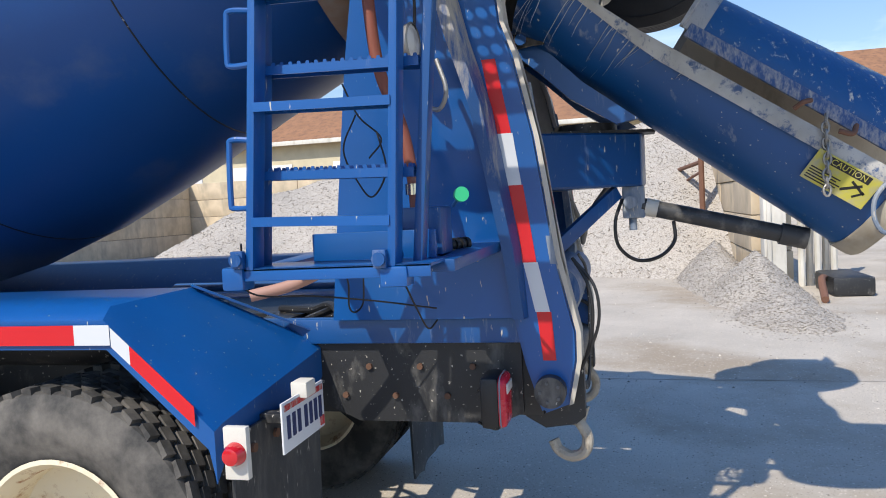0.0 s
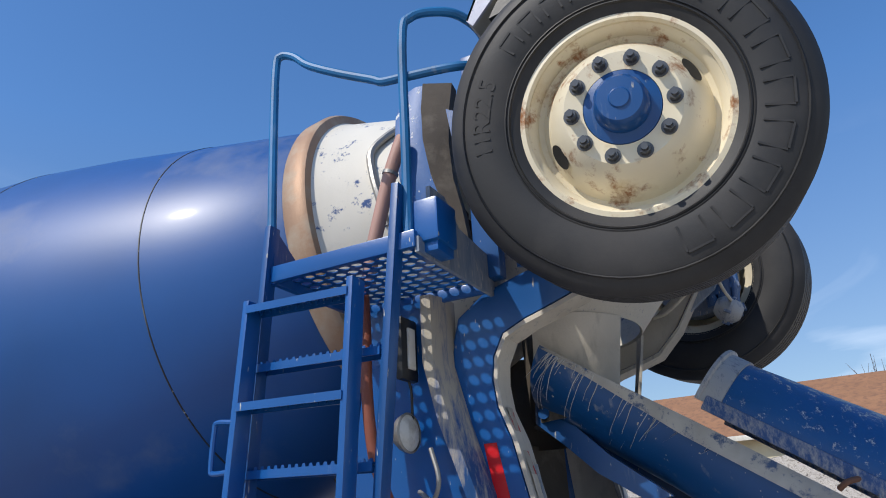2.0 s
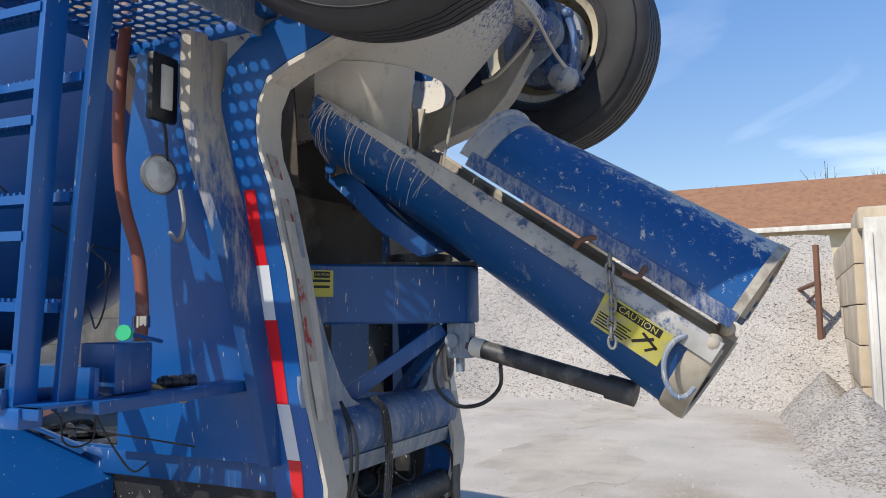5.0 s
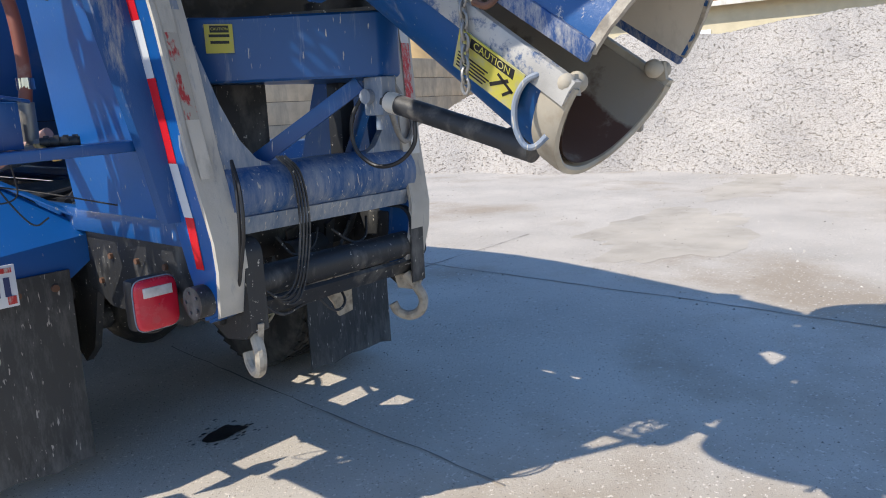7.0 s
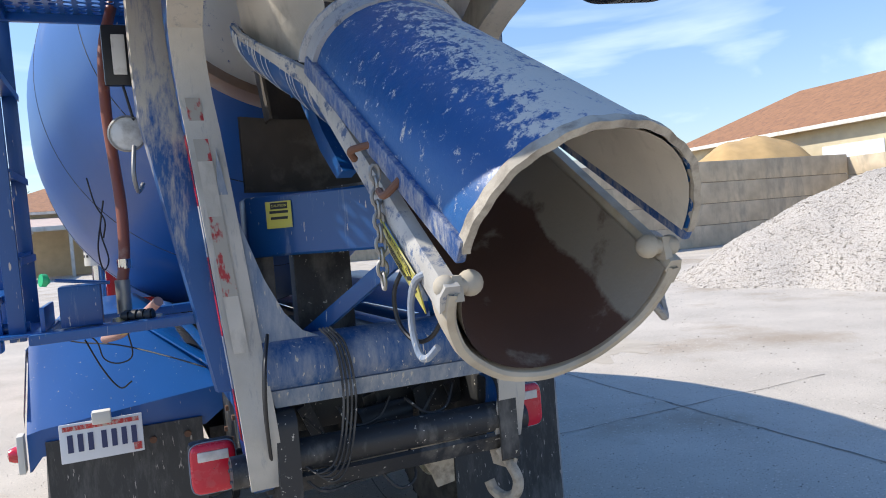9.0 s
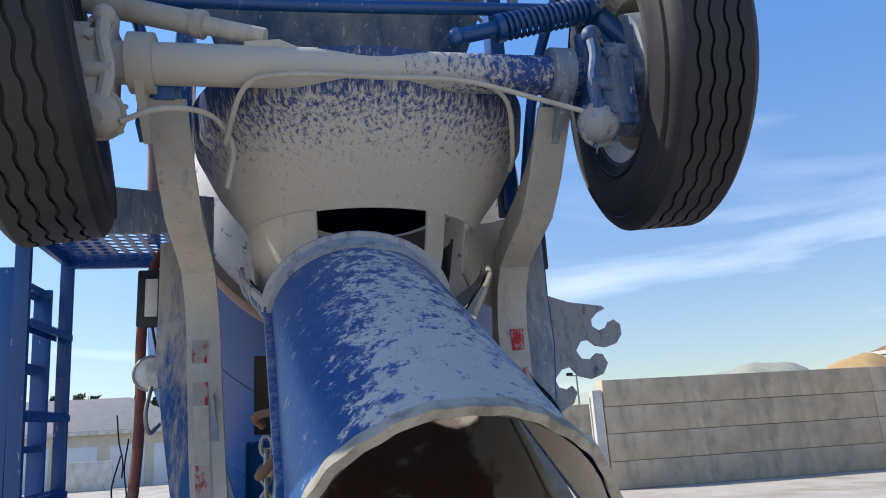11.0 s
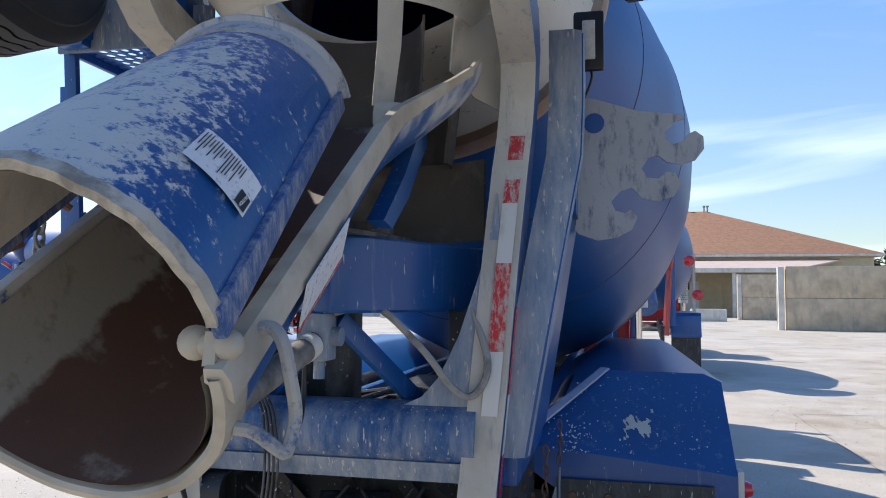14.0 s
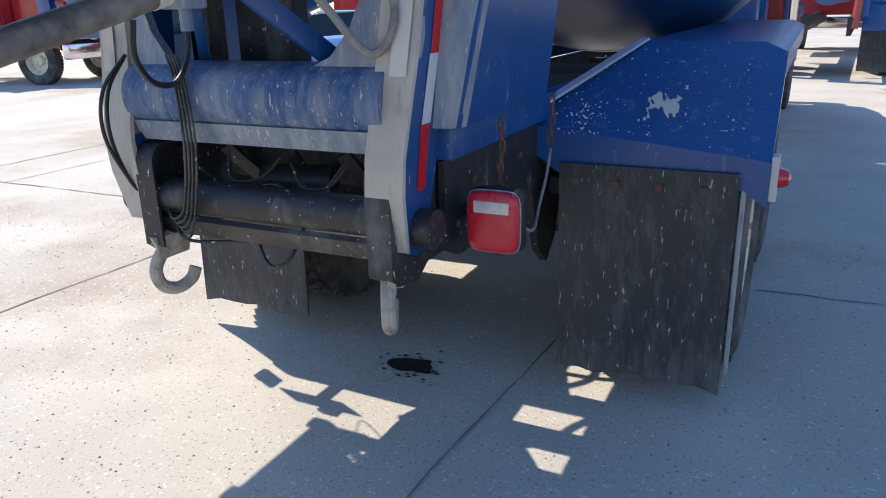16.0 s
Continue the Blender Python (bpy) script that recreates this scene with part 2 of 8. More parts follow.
    "steel": surface("dull_steel", (0.30, 0.29, 0.27), 0.45, metal=0.7, dust=(0.36, 0.33, 0.29), lo=0.5, hi=0.7, scale=15, bump=0.3),
    "nut": surface("dark_steel_nut", (0.11, 0.115, 0.125), 0.4, metal=0.6, bump=0.1),
    "bolt": surface("rusty_bolt", (0.12, 0.06, 0.035), 0.8, bump=0.4),
    "red": surface("red_reflective_tape", (0.55, 0.012, 0.018), 0.25, vary=0.05, bump=0.03),
    "whitetape": surface("white_reflective_tape", (0.58, 0.60, 0.62), 0.25, vary=0.05, bump=0.03),
    "redworn": surface("worn_red_tape", (0.45, 0.02, 0.02), 0.5, dust=(0.46, 0.38, 0.33), lo=0.47, hi=0.58, grain=0.8, scale=60, streak=2.5, bump=0.2),
    "whiteworn": surface("worn_white_tape", (0.55, 0.53, 0.48), 0.5, dust=(0.38, 0.36, 0.32), lo=0.5, hi=0.65, scale=14, streak=3, bump=0.2),
    "lens": surface("red_lamp_lens", (0.50, 0.010, 0.018), 0.12, vary=0.1, bump=0.05, coat=0.6),
    "lens_dusty": surface("dusty_red_lamp_lens", (0.56, 0.015, 0.035), 0.25, dust=(0.42, 0.16, 0.15), lo=0.55, hi=0.95, scale=12, bump=0.1),
    "clear": surface("clear_lamp_lens", (0.62, 0.60, 0.55), 0.3, dust=(0.36, 0.33, 0.28), lo=0.45, hi=0.7, scale=14, bump=0.2),
    "yellow": surface("yellow_label", (0.50, 0.45, 0.07), 0.6, dust=(0.36, 0.34, 0.26), lo=0.46, hi=0.66, scale=13, bump=0.1),
    "ink": surface("black_ink", (0.012, 0.012, 0.012), 0.6, bump=0),
    "paper": surface("scuffed_white_label", (0.70, 0.70, 0.69), 0.5, dust=(0.28, 0.30, 0.34), lo=0.55, hi=0.62, grain=0.8, scale=60, bump=0.1),
    "plate": surface("white_number_plate", (0.66, 0.67, 0.68), 0.35, vary=0.05, bump=0.05),
    "plate_ink": surface("dark_blue_plate_ink", (0.02, 0.03, 0.10), 0.5, bump=0),
    "hose_red": surface("red_brown_rubber_hose", (0.22, 0.062, 0.035), 0.5, dust=(0.35, 0.25, 0.2), lo=0.6, hi=0.8, scale=10, bump=0.1),
    "hose": surface("dusty_grey_hose", (0.25, 0.24, 0.22), 0.8, dust=(0.10, 0.10, 0.10), lo=0.5, hi=0.7, scale=10, bump=0.3),
    "cable": surface("black_cable", (0.012, 0.012, 0.013), 0.45, bump=0.05),
    "green": surface("green_plastic_knob", (0.03, 0.42, 0.17), 0.35, bump=0.02),
    "pink": surface("faded_pink_hose", (0.42, 0.24, 0.19), 0.6, bump=0.1),
    "brass": surface("worn_brass", (0.50, 0.36, 0.14), 0.45, metal=0.7, bump=0.2),
    "chrome": surface("chrome", (0.62, 0.62, 0.63), 0.12, metal=1.0, bump=0.02),
    "ground": surface("broom_finished_concrete", (0.46, 0.41, 0.34), 0.85, dust=(0.33, 0.268, 0.195), lo=0.52, hi=0.66, scale=0.36, vary=0.13, vscale=0.9, bump=1.0, bscale=90, specks=0.375, speck_scale=70, pale=0.365, speck_colour=(0.225, 0.195, 0.16)),
    "slurry": surface("dried_slurry_on_concrete", (0.42, 0.365, 0.285), 0.8, dust=(0.45, 0.395, 0.315), lo=0.45, hi=0.7, scale=3.5, bump=0.4, bscale=60, vary=0.2),
    "stain": surface("oil_stain", (0.022, 0.021, 0.02), 0.3, bump=0.3),
    "joint": surface("dark_joint", (0.20, 0.18, 0.155), 0.9, bump=0.3),
    "gravel": surface("crushed_white_stone", (0.414, 0.374, 0.321), 0.9, dust=(0.20, 0.178, 0.15), lo=0.45, hi=0.66, scale=34, vary=0.06, bump=0.5, bscale=90),
    "block": surface("cast_concrete_block", (0.52, 0.42, 0.29), 0.9, dust=(0.29, 0.25, 0.19), lo=0.5, hi=0.75, scale=1.6, streak=3, vary=0.2, bump=0.4, bscale=30),
    "post": surface("white_painted_post", (0.62, 0.59, 0.52), 0.8, dust=(0.40, 0.36, 0.29), lo=0.5, hi=0.8, scale=3, streak=3, bump=0.3),
    "redfaded": surface("tape_scraped_to_flecks", (0.36, 0.03, 0.03), 0.6, dust=(0.36, 0.33, 0.275), lo=0.38, hi=0.44, scale=24, streak=2, bump=0.4),
    "roof": surface("brown_asphalt_shingle", (0.30, 0.15, 0.075), 0.9, dust=(0.20, 0.10, 0.055), lo=0.45, hi=0.65, scale=3, vary=0.12, bump=0.6, bscale=20),
    "stucco": surface("cream_stucco", (0.55, 0.48, 0.33), 0.85, vary=0.08, bump=0.3),
    "sand": surface("orange_sand_heap", (0.46, 0.30, 0.13), 0.95, vary=0.1, bump=0.6, bscale=10),
    "redpaint": surface("red_cab_paint", (0.36, 0.012, 0.018), 0.25, coat=0.5, bump=0.03),
    "glass": surface("dark_window_glass", (0.012, 0.015, 0.018), 0.06, bump=0, vary=0.02),
    "amber": surface("amber_lens", (0.8, 0.25, 0.02), 0.2, bump=0),
    "rustpipe": surface("rusty_pipe", (0.16, 0.075, 0.045), 0.8, bump=0.4),
    "bark": surface("grey_bark", (0.14, 0.11, 0.09), 0.9, bump=0.6),
    "leaf": surface("dark_evergreen", (0.035, 0.055, 0.025), 0.8, bump=0.3),
    "greysand": surface("grey_green_sand", (0.36, 0.35, 0.27), 0.95, vary=0.1, bump=0.6, bscale=10),
    "greyroof": surface("grey_shingle", (0.22, 0.21, 0.20), 0.9, vary=0.1, bump=0.5, bscale=20),
    "paleroof": surface("pale_reddish_sheet", (0.52, 0.40, 0.33), 0.8, vary=0.08, bump=0.2),
    "palewall": surface("pale_yellow_wall", (0.58, 0.53, 0.42), 0.85, vary=0.08, bump=0.3),
    "palepanel": surface("white_panel", (0.66, 0.67, 0.68), 0.6, vary=0.05, bump=0.1),
    "grit": surface("dark_and_pale_grit", (0.24, 0.22, 0.19), 0.9, vary=0.4, vscale=30, bump=0.3),
    "yellowpaint": surface("yellow_machine_paint", (0.55, 0.33, 0.02), 0.45, bump=0.1),
    "carpaint": surface("silver_car_paint", (0.55, 0.58, 0.62), 0.2, coat=0.6, bump=0.0),
}


def by_island(material, low, high):
    """Gives each loose stone its own tone."""
    t = material.node_tree
    b = t.nodes["Principled BSDF"]
    g = t.nodes.new("ShaderNodeNewGeometry")
    r = t.nodes.new("ShaderNodeMapRange")
    r.inputs["To Min"].default_value, r.inputs["To Max"].default_value = low, high
    mix = t.nodes.new("ShaderNodeMix")
    mix.data_type, mix.blend_type = "RGBA", "MULTIPLY"
    mix.inputs[0].default_value = 1.0
    old = b.inputs["Base Color"].links[0].from_socket
    t.links.new(g.outputs["Random Per Island"], r.inputs["Value"])
    t.links.new(old, mix.inputs[6])
    t.links.new(r.outputs[0], mix.inputs[7])
    t.links.new(mix.outputs[2], b.inputs["Base Color"])


by_island(MAT["gravel"], 0.88, 1.12)
by_island(MAT["grit"], 0.5, 2.2)

# ---- mesh helpers ----
def finish(name, bm, material, angle=35):
    bmesh.ops.recalc_face_normals(bm, faces=bm.faces)
    limit = radians(angle)
    for f in bm.faces:
        f.smooth = True
    for e in bm.edges:
        e.smooth = len(e.link_faces) == 2 and e.calc_face_angle(0) < limit
    me = bpy.data.meshes.new(name)
    bm.to_mesh(me)
    bm.free()
    me.materials.append(MAT[material] if isinstance(material, str) else material)
    return me


def thing(name, base, label, category, group="", kind=""):
    ob = new(name)
    ob.empty_display_size = 0.1
    ob.location = base
    return tagged(ob, label, category, group, kind)


def part(name, bm, material, parent, label=""):
    """One mesh, laid out in world metres, under a thing or under a part."""
    ob = new(name, finish(name, bm, material) if isinstance(bm, bmesh.types.BMesh) else bm)
    if parent:
        ob.parent = parent
        ob.matrix_parent_inverse = Matrix.Translation(-parent.location)
    return tagged(ob, label)


def piece(name, mesh, parent, m):
    ob = new(name, mesh)
    ob.parent = parent
    ob.matrix_parent_inverse = Matrix.Translation(-parent.location)
    ob.matrix_basis = m
    return ob


def single(name, bm, material, label, category, group="", kind=""):
    return tagged(new(name, finish(name, bm, material)), label, category, group, kind)


def Bm():
    return bmesh.new()


def box(bm, lo, hi, bevel=0.0, m=None):
    lo, hi = Vector(lo), Vector(hi)
    mat = Matrix.Translation((lo + hi) / 2) @ Matrix.Diagonal((*(hi - lo), 1))
    r = bmesh.ops.create_cube(bm, size=1, matrix=(m @ mat) if m else mat)
    if bevel:
        es = list({e for v in r["verts"] for e in v.link_edges})
        bmesh.ops.bevel(bm, geom=es, offset=bevel, segments=2, affect="EDGES", profile=0.6)
    return bm


def beam(bm, a, b, w, h, up=(0, 0, 1), bevel=0.0):
    """A bar from a to b, w across and h along up."""
    a, b = Vector(a), Vector(b)
    d = (b - a).normalized()
    side = d.cross(Vector(up)).normalized()
    top = side.cross(d)
    m = Matrix((side, d, top)).transposed().to_4x4()
    m.translation = (a + b) / 2
    n = (b - a).length
    return box(bm, (-w / 2, -n / 2, -h / 2), (w / 2, n / 2, h / 2), bevel, m)


def rod(bm, a, b, r1, r2=None, seg=20, caps=True):
    a, b = Vector(a), Vector(b)
    m = Matrix.Translation((a + b) / 2) @ (b - a).to_track_quat("Z", "Y").to_matrix().to_4x4()
    bmesh.ops.create_cone(bm, cap_ends=caps, segments=seg, radius1=r1, radius2=r1 if r2 is None else r2, depth=(b - a).length, matrix=m)
    return bm


def ball(bm, c, r, seg=12):
    bmesh.ops.create_uvsphere(bm, u_segments=seg, v_segments=seg // 2 + 2, radius=r, matrix=Matrix.Translation(c))
    return bm


def smooth_path(pts, n=6):
    p = [Vector(q) for q in pts]
    if len(p) < 3:
        return p
    p = [2 * p[0] - p[1]] + p + [2 * p[-1] - p[-2]]
    out = []
    for i in range(1, len(p) - 2):
        for k in range(n):
            t = k / n
            out.append(0.5 * (2 * p[i] + (p[i + 1] - p[i - 1]) * t + (2 * p[i - 1] - 5 * p[i] + 4 * p[i + 1] - p[i + 2]) * t * t
                              + (3 * p[i] - p[i - 1] - 3 * p[i + 1] + p[i + 2]) * t ** 3))
    return out + [p[-2]]


def tube(bm, pts, r, seg=8, n=6):
    """A round tube or hose swept along a smoothed path."""
    path = smooth_path(pts, n)
    rings, ref = [], Vector((0.13, 0.27, 0.95))
    for i, q in enumerate(path):
        d = (path[min(i + 1, len(path) - 1)] - path[max(i - 1, 0)]).normalized()
        side = (ref - d * ref.dot(d)).normalized()
        ref = side
        up = d.cross(side)
        rings.append([bm.verts.new(q + r * (math.cos(a) * side + math.sin(a) * up)) for a in [2 * math.pi * k / seg for k in range(seg)]])
    for a, b in zip(rings, rings[1:]):
        for k in range(seg):
            bm.faces.new((a[k], a[(k + 1) % seg], b[(k + 1) % seg], b[k]))
    bm.faces.new(rings[0])
    bm.faces.new(rings[-1][::-1])
    return bm


def plate(bm, outline, thick):
    """A flat sheet: a closed outline of points, pushed along the vector thick."""
    t = Vector(thick)
    a = [bm.verts.new(Vector(p)) for p in outline]
    b = [bm.verts.new(Vector(p) + t) for p in outline]
    bm.faces.new(a)
    bm.faces.new(b[::-1])
    for i in range(len(a)):
        j = (i + 1) % len(a)
        bm.faces.new((a[i], a[j], b[j], b[i]))
    return bm


def strip(bm, rows, close=False):
    """Quads between rows of points of equal length."""
    vs = [[bm.verts.new(Vector(p)) for p in row] for row in rows]
    for a, b in zip(vs, vs[1:]):
        n = len(a)
        for k in range(n if close else n - 1):
            bm.faces.new((a[k], a[(k + 1) % n], b[(k + 1) % n], b[k]))
    return vs


def lathe(bm, origin, axis, ref, profile, seg=48, a0=0.0, a1=360.0, closed=False):
    """Turns a profile of (along, radius) round an axis; ref is the direction of angle 0."""
    o, d = Vector(origin), Vector(axis).normalized()
    u = (Vector(ref) - d * Vector(ref).dot(d)).normalized()
    w = d.cross(u)
    whole = abs(a1 - a0) > 359.9
    n = seg if whole else seg + 1
    rows = []
    for s, r in profile:
        rows.append([o + d * s + r * (math.cos(a) * u + math.sin(a) * w) for a in [radians(a0 + (a1 - a0) * k / seg) for k in range(n)]])
    if closed:
        rows.append(rows[0])
    strip(bm, rows, whole)
    bmesh.ops.remove_doubles(bm, verts=bm.verts, dist=1e-5)
    return bm


def solid(bm, thickness):
    bmesh.ops.recalc_face_normals(bm, faces=bm.faces)
    bmesh.ops.solidify(bm, geom=bm.faces[:] , thickness=thickness)
    return bm


def lettering(body, size, depth=0.001):
    """Flat mesh letters from the built-in font, in the XY plane, centred."""
    cu = bpy.data.curves.new("letters", "FONT")
    cu.body, cu.size, cu.align_x, cu.align_y, cu.extrude, cu.resolution_u = body, size, "CENTER", "CENTER", depth, 3
    ob = bpy.data.objects.new("letters", cu)
    me = bpy.data.meshes.new_from_object(ob)
    bpy.data.objects.remove(ob)
    bm = bmesh.new()
    bm.from_mesh(me)
    return bm


def moved(bm, m):
    bmesh.ops.transform(bm, matrix=m, verts=bm.verts)
    return bm


def facing(at, right, up):
    """The pose of a flat thing: its x along right and its y along up."""
    r = Vector(right).normalized()
    u = (Vector(up) - r * Vector(up).dot(r)).normalized()
    m = Matrix((r, u, r.cross(u))).transposed().to_4x4()
    m.translation = at
    return m


def perforated(bm, origin, ux, uy, nx, ny, cell, rx, ry, thick, drop=None):
    """A sheet of nx by ny cells with an oval hole in each; thick is a vector."""
    o, ux, uy, t = Vector(origin), Vector(ux), Vector(uy), Vector(thick)
    n = 12
    for i in range(nx):
        for j in range(ny):
            c = o + ux * (i + 0.5) * cell + uy * (j + 0.5) * cell
            inner, outer = [], []
            for k in range(n):
                a = 2 * math.pi * (k + 0.5) / n
                ca, sa = math.cos(a), math.sin(a)
                inner.append(c + ux * ca * rx + uy * sa * ry)
                s = 0.5 * cell / max(abs(ca), abs(sa))
                outer.append(c + ux * ca * s + uy * sa * s)
            strip(bm, [[p + t for p in outer], [p + t for p in inner], inner, outer], True)
            for qx in (-1, 1):
                for qy in (-1, 1):
                    corner = c + ux * qx * cell / 2 + uy * qy * cell / 2
                    near = sorted(range(n), key=lambda k: (outer[k] - corner).length)[:2]
                    for off in (Vector(), t):
                        bm.faces.new([bm.verts.new(q + off) for q in (corner, outer[near[0]], outer[near[1]])])
    bmesh.ops.remove_doubles(bm, verts=bm.verts, dist=1e-4)
    return bm

# ---- the mixer truck ----
truck = thing("concrete_mixer_truck", (0, 3, 0), "blue concrete mixer truck with raised booster axle and folded chute", "truck")
CB = -0.056          # middle of the booster axle
CX = -0.03           # middle of the booster arms


def interp(z, table):
    return float(np.interp(z, [a for a, _ in table], [b for _, b in table]))


# chassis
for s in (-1, 1):
    bm = Bm()
    box(bm, (s * 0.43 - 0.04, 0.1, 0.78), (s * 0.43 + 0.04, 7.4, 1.06), 0.012)
    part("frame_rail", bm, "black", truck, "black painted steel frame rail")
    bm = Bm()
    box(bm, (s * 0.50 - 0.03, 0.16, 1.06), (s * 0.50 + 0.03, 7.2, 1.155), 0.01)
    part("subframe_beam", bm, "worn", truck, "blue subframe beam on the chassis")
    bm = Bm()
    plate(bm, [(s * 0.50, 0.17, 0.80), (s * 0.50, 0.26, 0.76), (s * 0.50, 0.80, 0.76), (s * 0.50, 0.98, 0.84), (s * 0.50, 0.98, 1.058), (s * 0.50, 0.17, 1.058)], (-s * 0.02, 0, 0))
    side = part("frame_side_plate", bm, "black", truck)
    for k in range(7):
        y, z = 0.25 + 0.1 * k, 0.86 + 0.11 * (k % 2)
        part("bolt", rod(Bm(), (s * 0.50, y, z), (s * 0.512, y, z), 0.012, seg=8), "bolt", side)
for y in (0.9, 2.2, 3.6, 5.0, 6.4):
    part("cross_member", box(Bm(), (-0.39, y - 0.04, 0.82), (0.39, y + 0.04, 1.0), 0.01), "black", truck)

# deck added between the subframe beams; openings and hoses shape the sun patches
bm = Bm()
box(bm, (-0.06, 0.80, 1.105), (0.47, 2.1, 1.125), 0.004)
box(bm, (-0.47, 0.30, 1.105), (0.47, 0.798, 1.125), 0.004)
box(bm, (-0.47, 1.17, 1.105), (-0.062, 1.31, 1.125), 0.004)
box(bm, (-0.47, 1.66, 1.105), (-0.062, 2.1, 1.125), 0.004)
box(bm, (-0.47, 2.102, 1.105), (0.47, 2.75, 1.125), 0.004)
plate(bm, [(-0.468, 0.800, 1.107), (-0.225, 0.800, 1.107), (-0.415, 1.03, 1.107), (-0.415, 1.168, 1.107), (-0.468, 1.168, 1.107)], (0, 0, 0.016))
plate(bm, [(-0.142, 0.802, 1.107), (-0.064, 0.802, 1.107), (-0.064, 1.168, 1.107), (-0.142, 1.168, 1.107)], (0, 0, 0.016))
plate(bm, [(-0.468, 1.312, 1.107), (-0.275, 1.312, 1.107), (-0.345, 1.50, 1.107), (-0.345, 1.658, 1.107), (-0.468, 1.658, 1.107)], (0, 0, 0.016))
plate(bm, [(-0.128, 1.312, 1.107), (-0.064, 1.312, 1.107), (-0.064, 1.658, 1.107), (-0.30, 1.658, 1.107), (-0.128, 1.48, 1.107)], (0, 0, 0.016))
part("sun_patch_deck", bm, "black", truck, "added deck plate with openings that shape the sun patches")
for pts in ([(-0.46, 0.86, 1.15), (-0.30, 0.98, 1.18), (-0.22, 1.10, 1.15), (-0.10, 1.30, 1.14)], [(-0.45, 1.02, 1.14), (-0.25, 0.98, 1.16), (-0.06, 1.06, 1.14)],
            [(-0.40, 1.30, 1.14), (-0.28, 1.48, 1.17), (-0.26, 1.66, 1.14)], [(-0.46, 1.48, 1.15), (-0.20, 1.52, 1.18), (-0.05, 1.62, 1.14)]):
    part("sun_patch_hose", tube(Bm(), pts, 0.016), "black", truck, "added black hose that breaks up the sun patches")

# rear underrun frame
corner = [(-0.045 + 0.06 * (1 - math.cos(a)), 1.03 + 0.06 * math.sin(a)) for a in [math.pi / 2 * k / 6 for k in range(7)]]
for s in (-1, 1):
    bm = Bm()
    plate(bm, [(s * 0.445, y, z) for y, z in corner + [(0.22, 1.09), (0.22, 0.80), (0.10, 0.73), (-0.01, 0.745), (-0.045, 0.775)]], (-s * 0.016, 0, 0))
    side = part("rear_frame_end", bm, "black", truck, "black rear frame end plate spattered with concrete")
    bm = Bm()
    edge = [(0.10, 1.09)] + [p for p in reversed(corner)] + [(-0.045, 0.90), (-0.045, 0.775)]
    rows = [[(s * 0.429, y, z), (s * 0.372, y, z), (s * 0.372, y + 0.010, z - 0.008), (s * 0.429, y + 0.010, z - 0.008)] for y, z in edge]
    vs = strip(bm, rows, True)
    bm.faces.new(vs[0])
    bm.faces.new(vs[-1][::-1])
    part("edge_flange", bm, "black", side, "bent flange along the plate edge")
    for y, z in ((0.03, 0.80), (0.12, 0.80), (0.03, 0.86)):
        part("bolt", rod(Bm(), (s * 0.430, y, z), (s * 0.418, y, z), 0.011, seg=8), "bolt", side)
bm = Bm()
rod(bm, (-0.44, 0.02, 0.925), (0.44, 0.02, 0.925), 0.055, seg=28)
part("underrun_tube", bm, "black", truck, "black round underrun tube with grey spatter")
bm = Bm()
plate(bm, [(-0.43, -0.02, 0.86), (-0.43, 0.02, 0.80), (0.43, 0.02, 0.80), (0.43, -0.02, 0.86)], (0, 0.012, 0.012))
part("underrun_lip", bm, "black", truck)
bm = Bm()
plate(bm, [(0.12, 0.29, 0.84), (0.31, 0.27, 0.84), (0.305, 0.265, 0.70), (0.30, 0.26, 0.625), (0.225, 0.26, 0.615), (0.205, 0.265, 0.67), (0.165, 0.27, 0.73)], (0, 0.016, 0))
part("hanging_bracket", bm, "crust", truck, "tan hanging plate under dried concrete")
for x, d in ((-0.30, 0.18), (-0.05, 0.30), (0.15, 0.22), (0.28, 0.12)):
    part("linkage_strap", beam(Bm(), (x, 0.20, 1.05), (x + 0.09, 0.34, 1.05 - d), 0.05, 0.012, (0, 1, 0)), "black", truck)
part("rear_cross_beam", box(Bm(), (-0.38, 0.30, 0.93), (0.38, 0.36, 1.05), 0.01), "black", truck)
part("air_cylinder", rod(Bm(), (-0.12, 0.16, 0.96), (0.10, 0.22, 0.96), 0.05, seg=16), "black", truck)
part("air_cylinder", rod(Bm(), (0.14, 0.14, 0.84), (0.14, 0.34, 0.84), 0.045, seg=16), "grey", truck, "small tank under dried concrete")
part("torque_rod", rod(Bm(), (-0.30, 0.18, 0.80), (0.32, 0.24, 0.79), 0.02, seg=10), "grey", truck)
for n, pts in enumerate((
    [(-0.33, 0.05, 1.04), (-0.2, 0.12, 0.92), (-0.05, 0.1, 0.97), (0.1, 0.12, 0.94), (0.2, 0.14, 1.04)],
    [(-0.1, 0.06, 0.84), (-0.02, 0.02, 0.74), (0.05, 0.03, 0.76), (0.06, 0.1, 0.84)],
    [(-0.38, 0.02, 0.88), (-0.3, -0.02, 0.80), (-0.15, 0.04, 0.79), (0.02, 0.04, 0.80)],
    [(0.05, 0.08, 1.04), (0.12, 0.04, 0.98), (0.2, 0.05, 0.99), (0.25, 0.09, 1.06)],
    [(-0.2, 0.10, 1.05), (-0.16, 0.06, 0.98), (-0.06, 0.07, 0.99), (0.0, 0.1, 1.05)])):
    part("underbody_hose", tube(Bm(), pts, 0.0055), "black", truck)

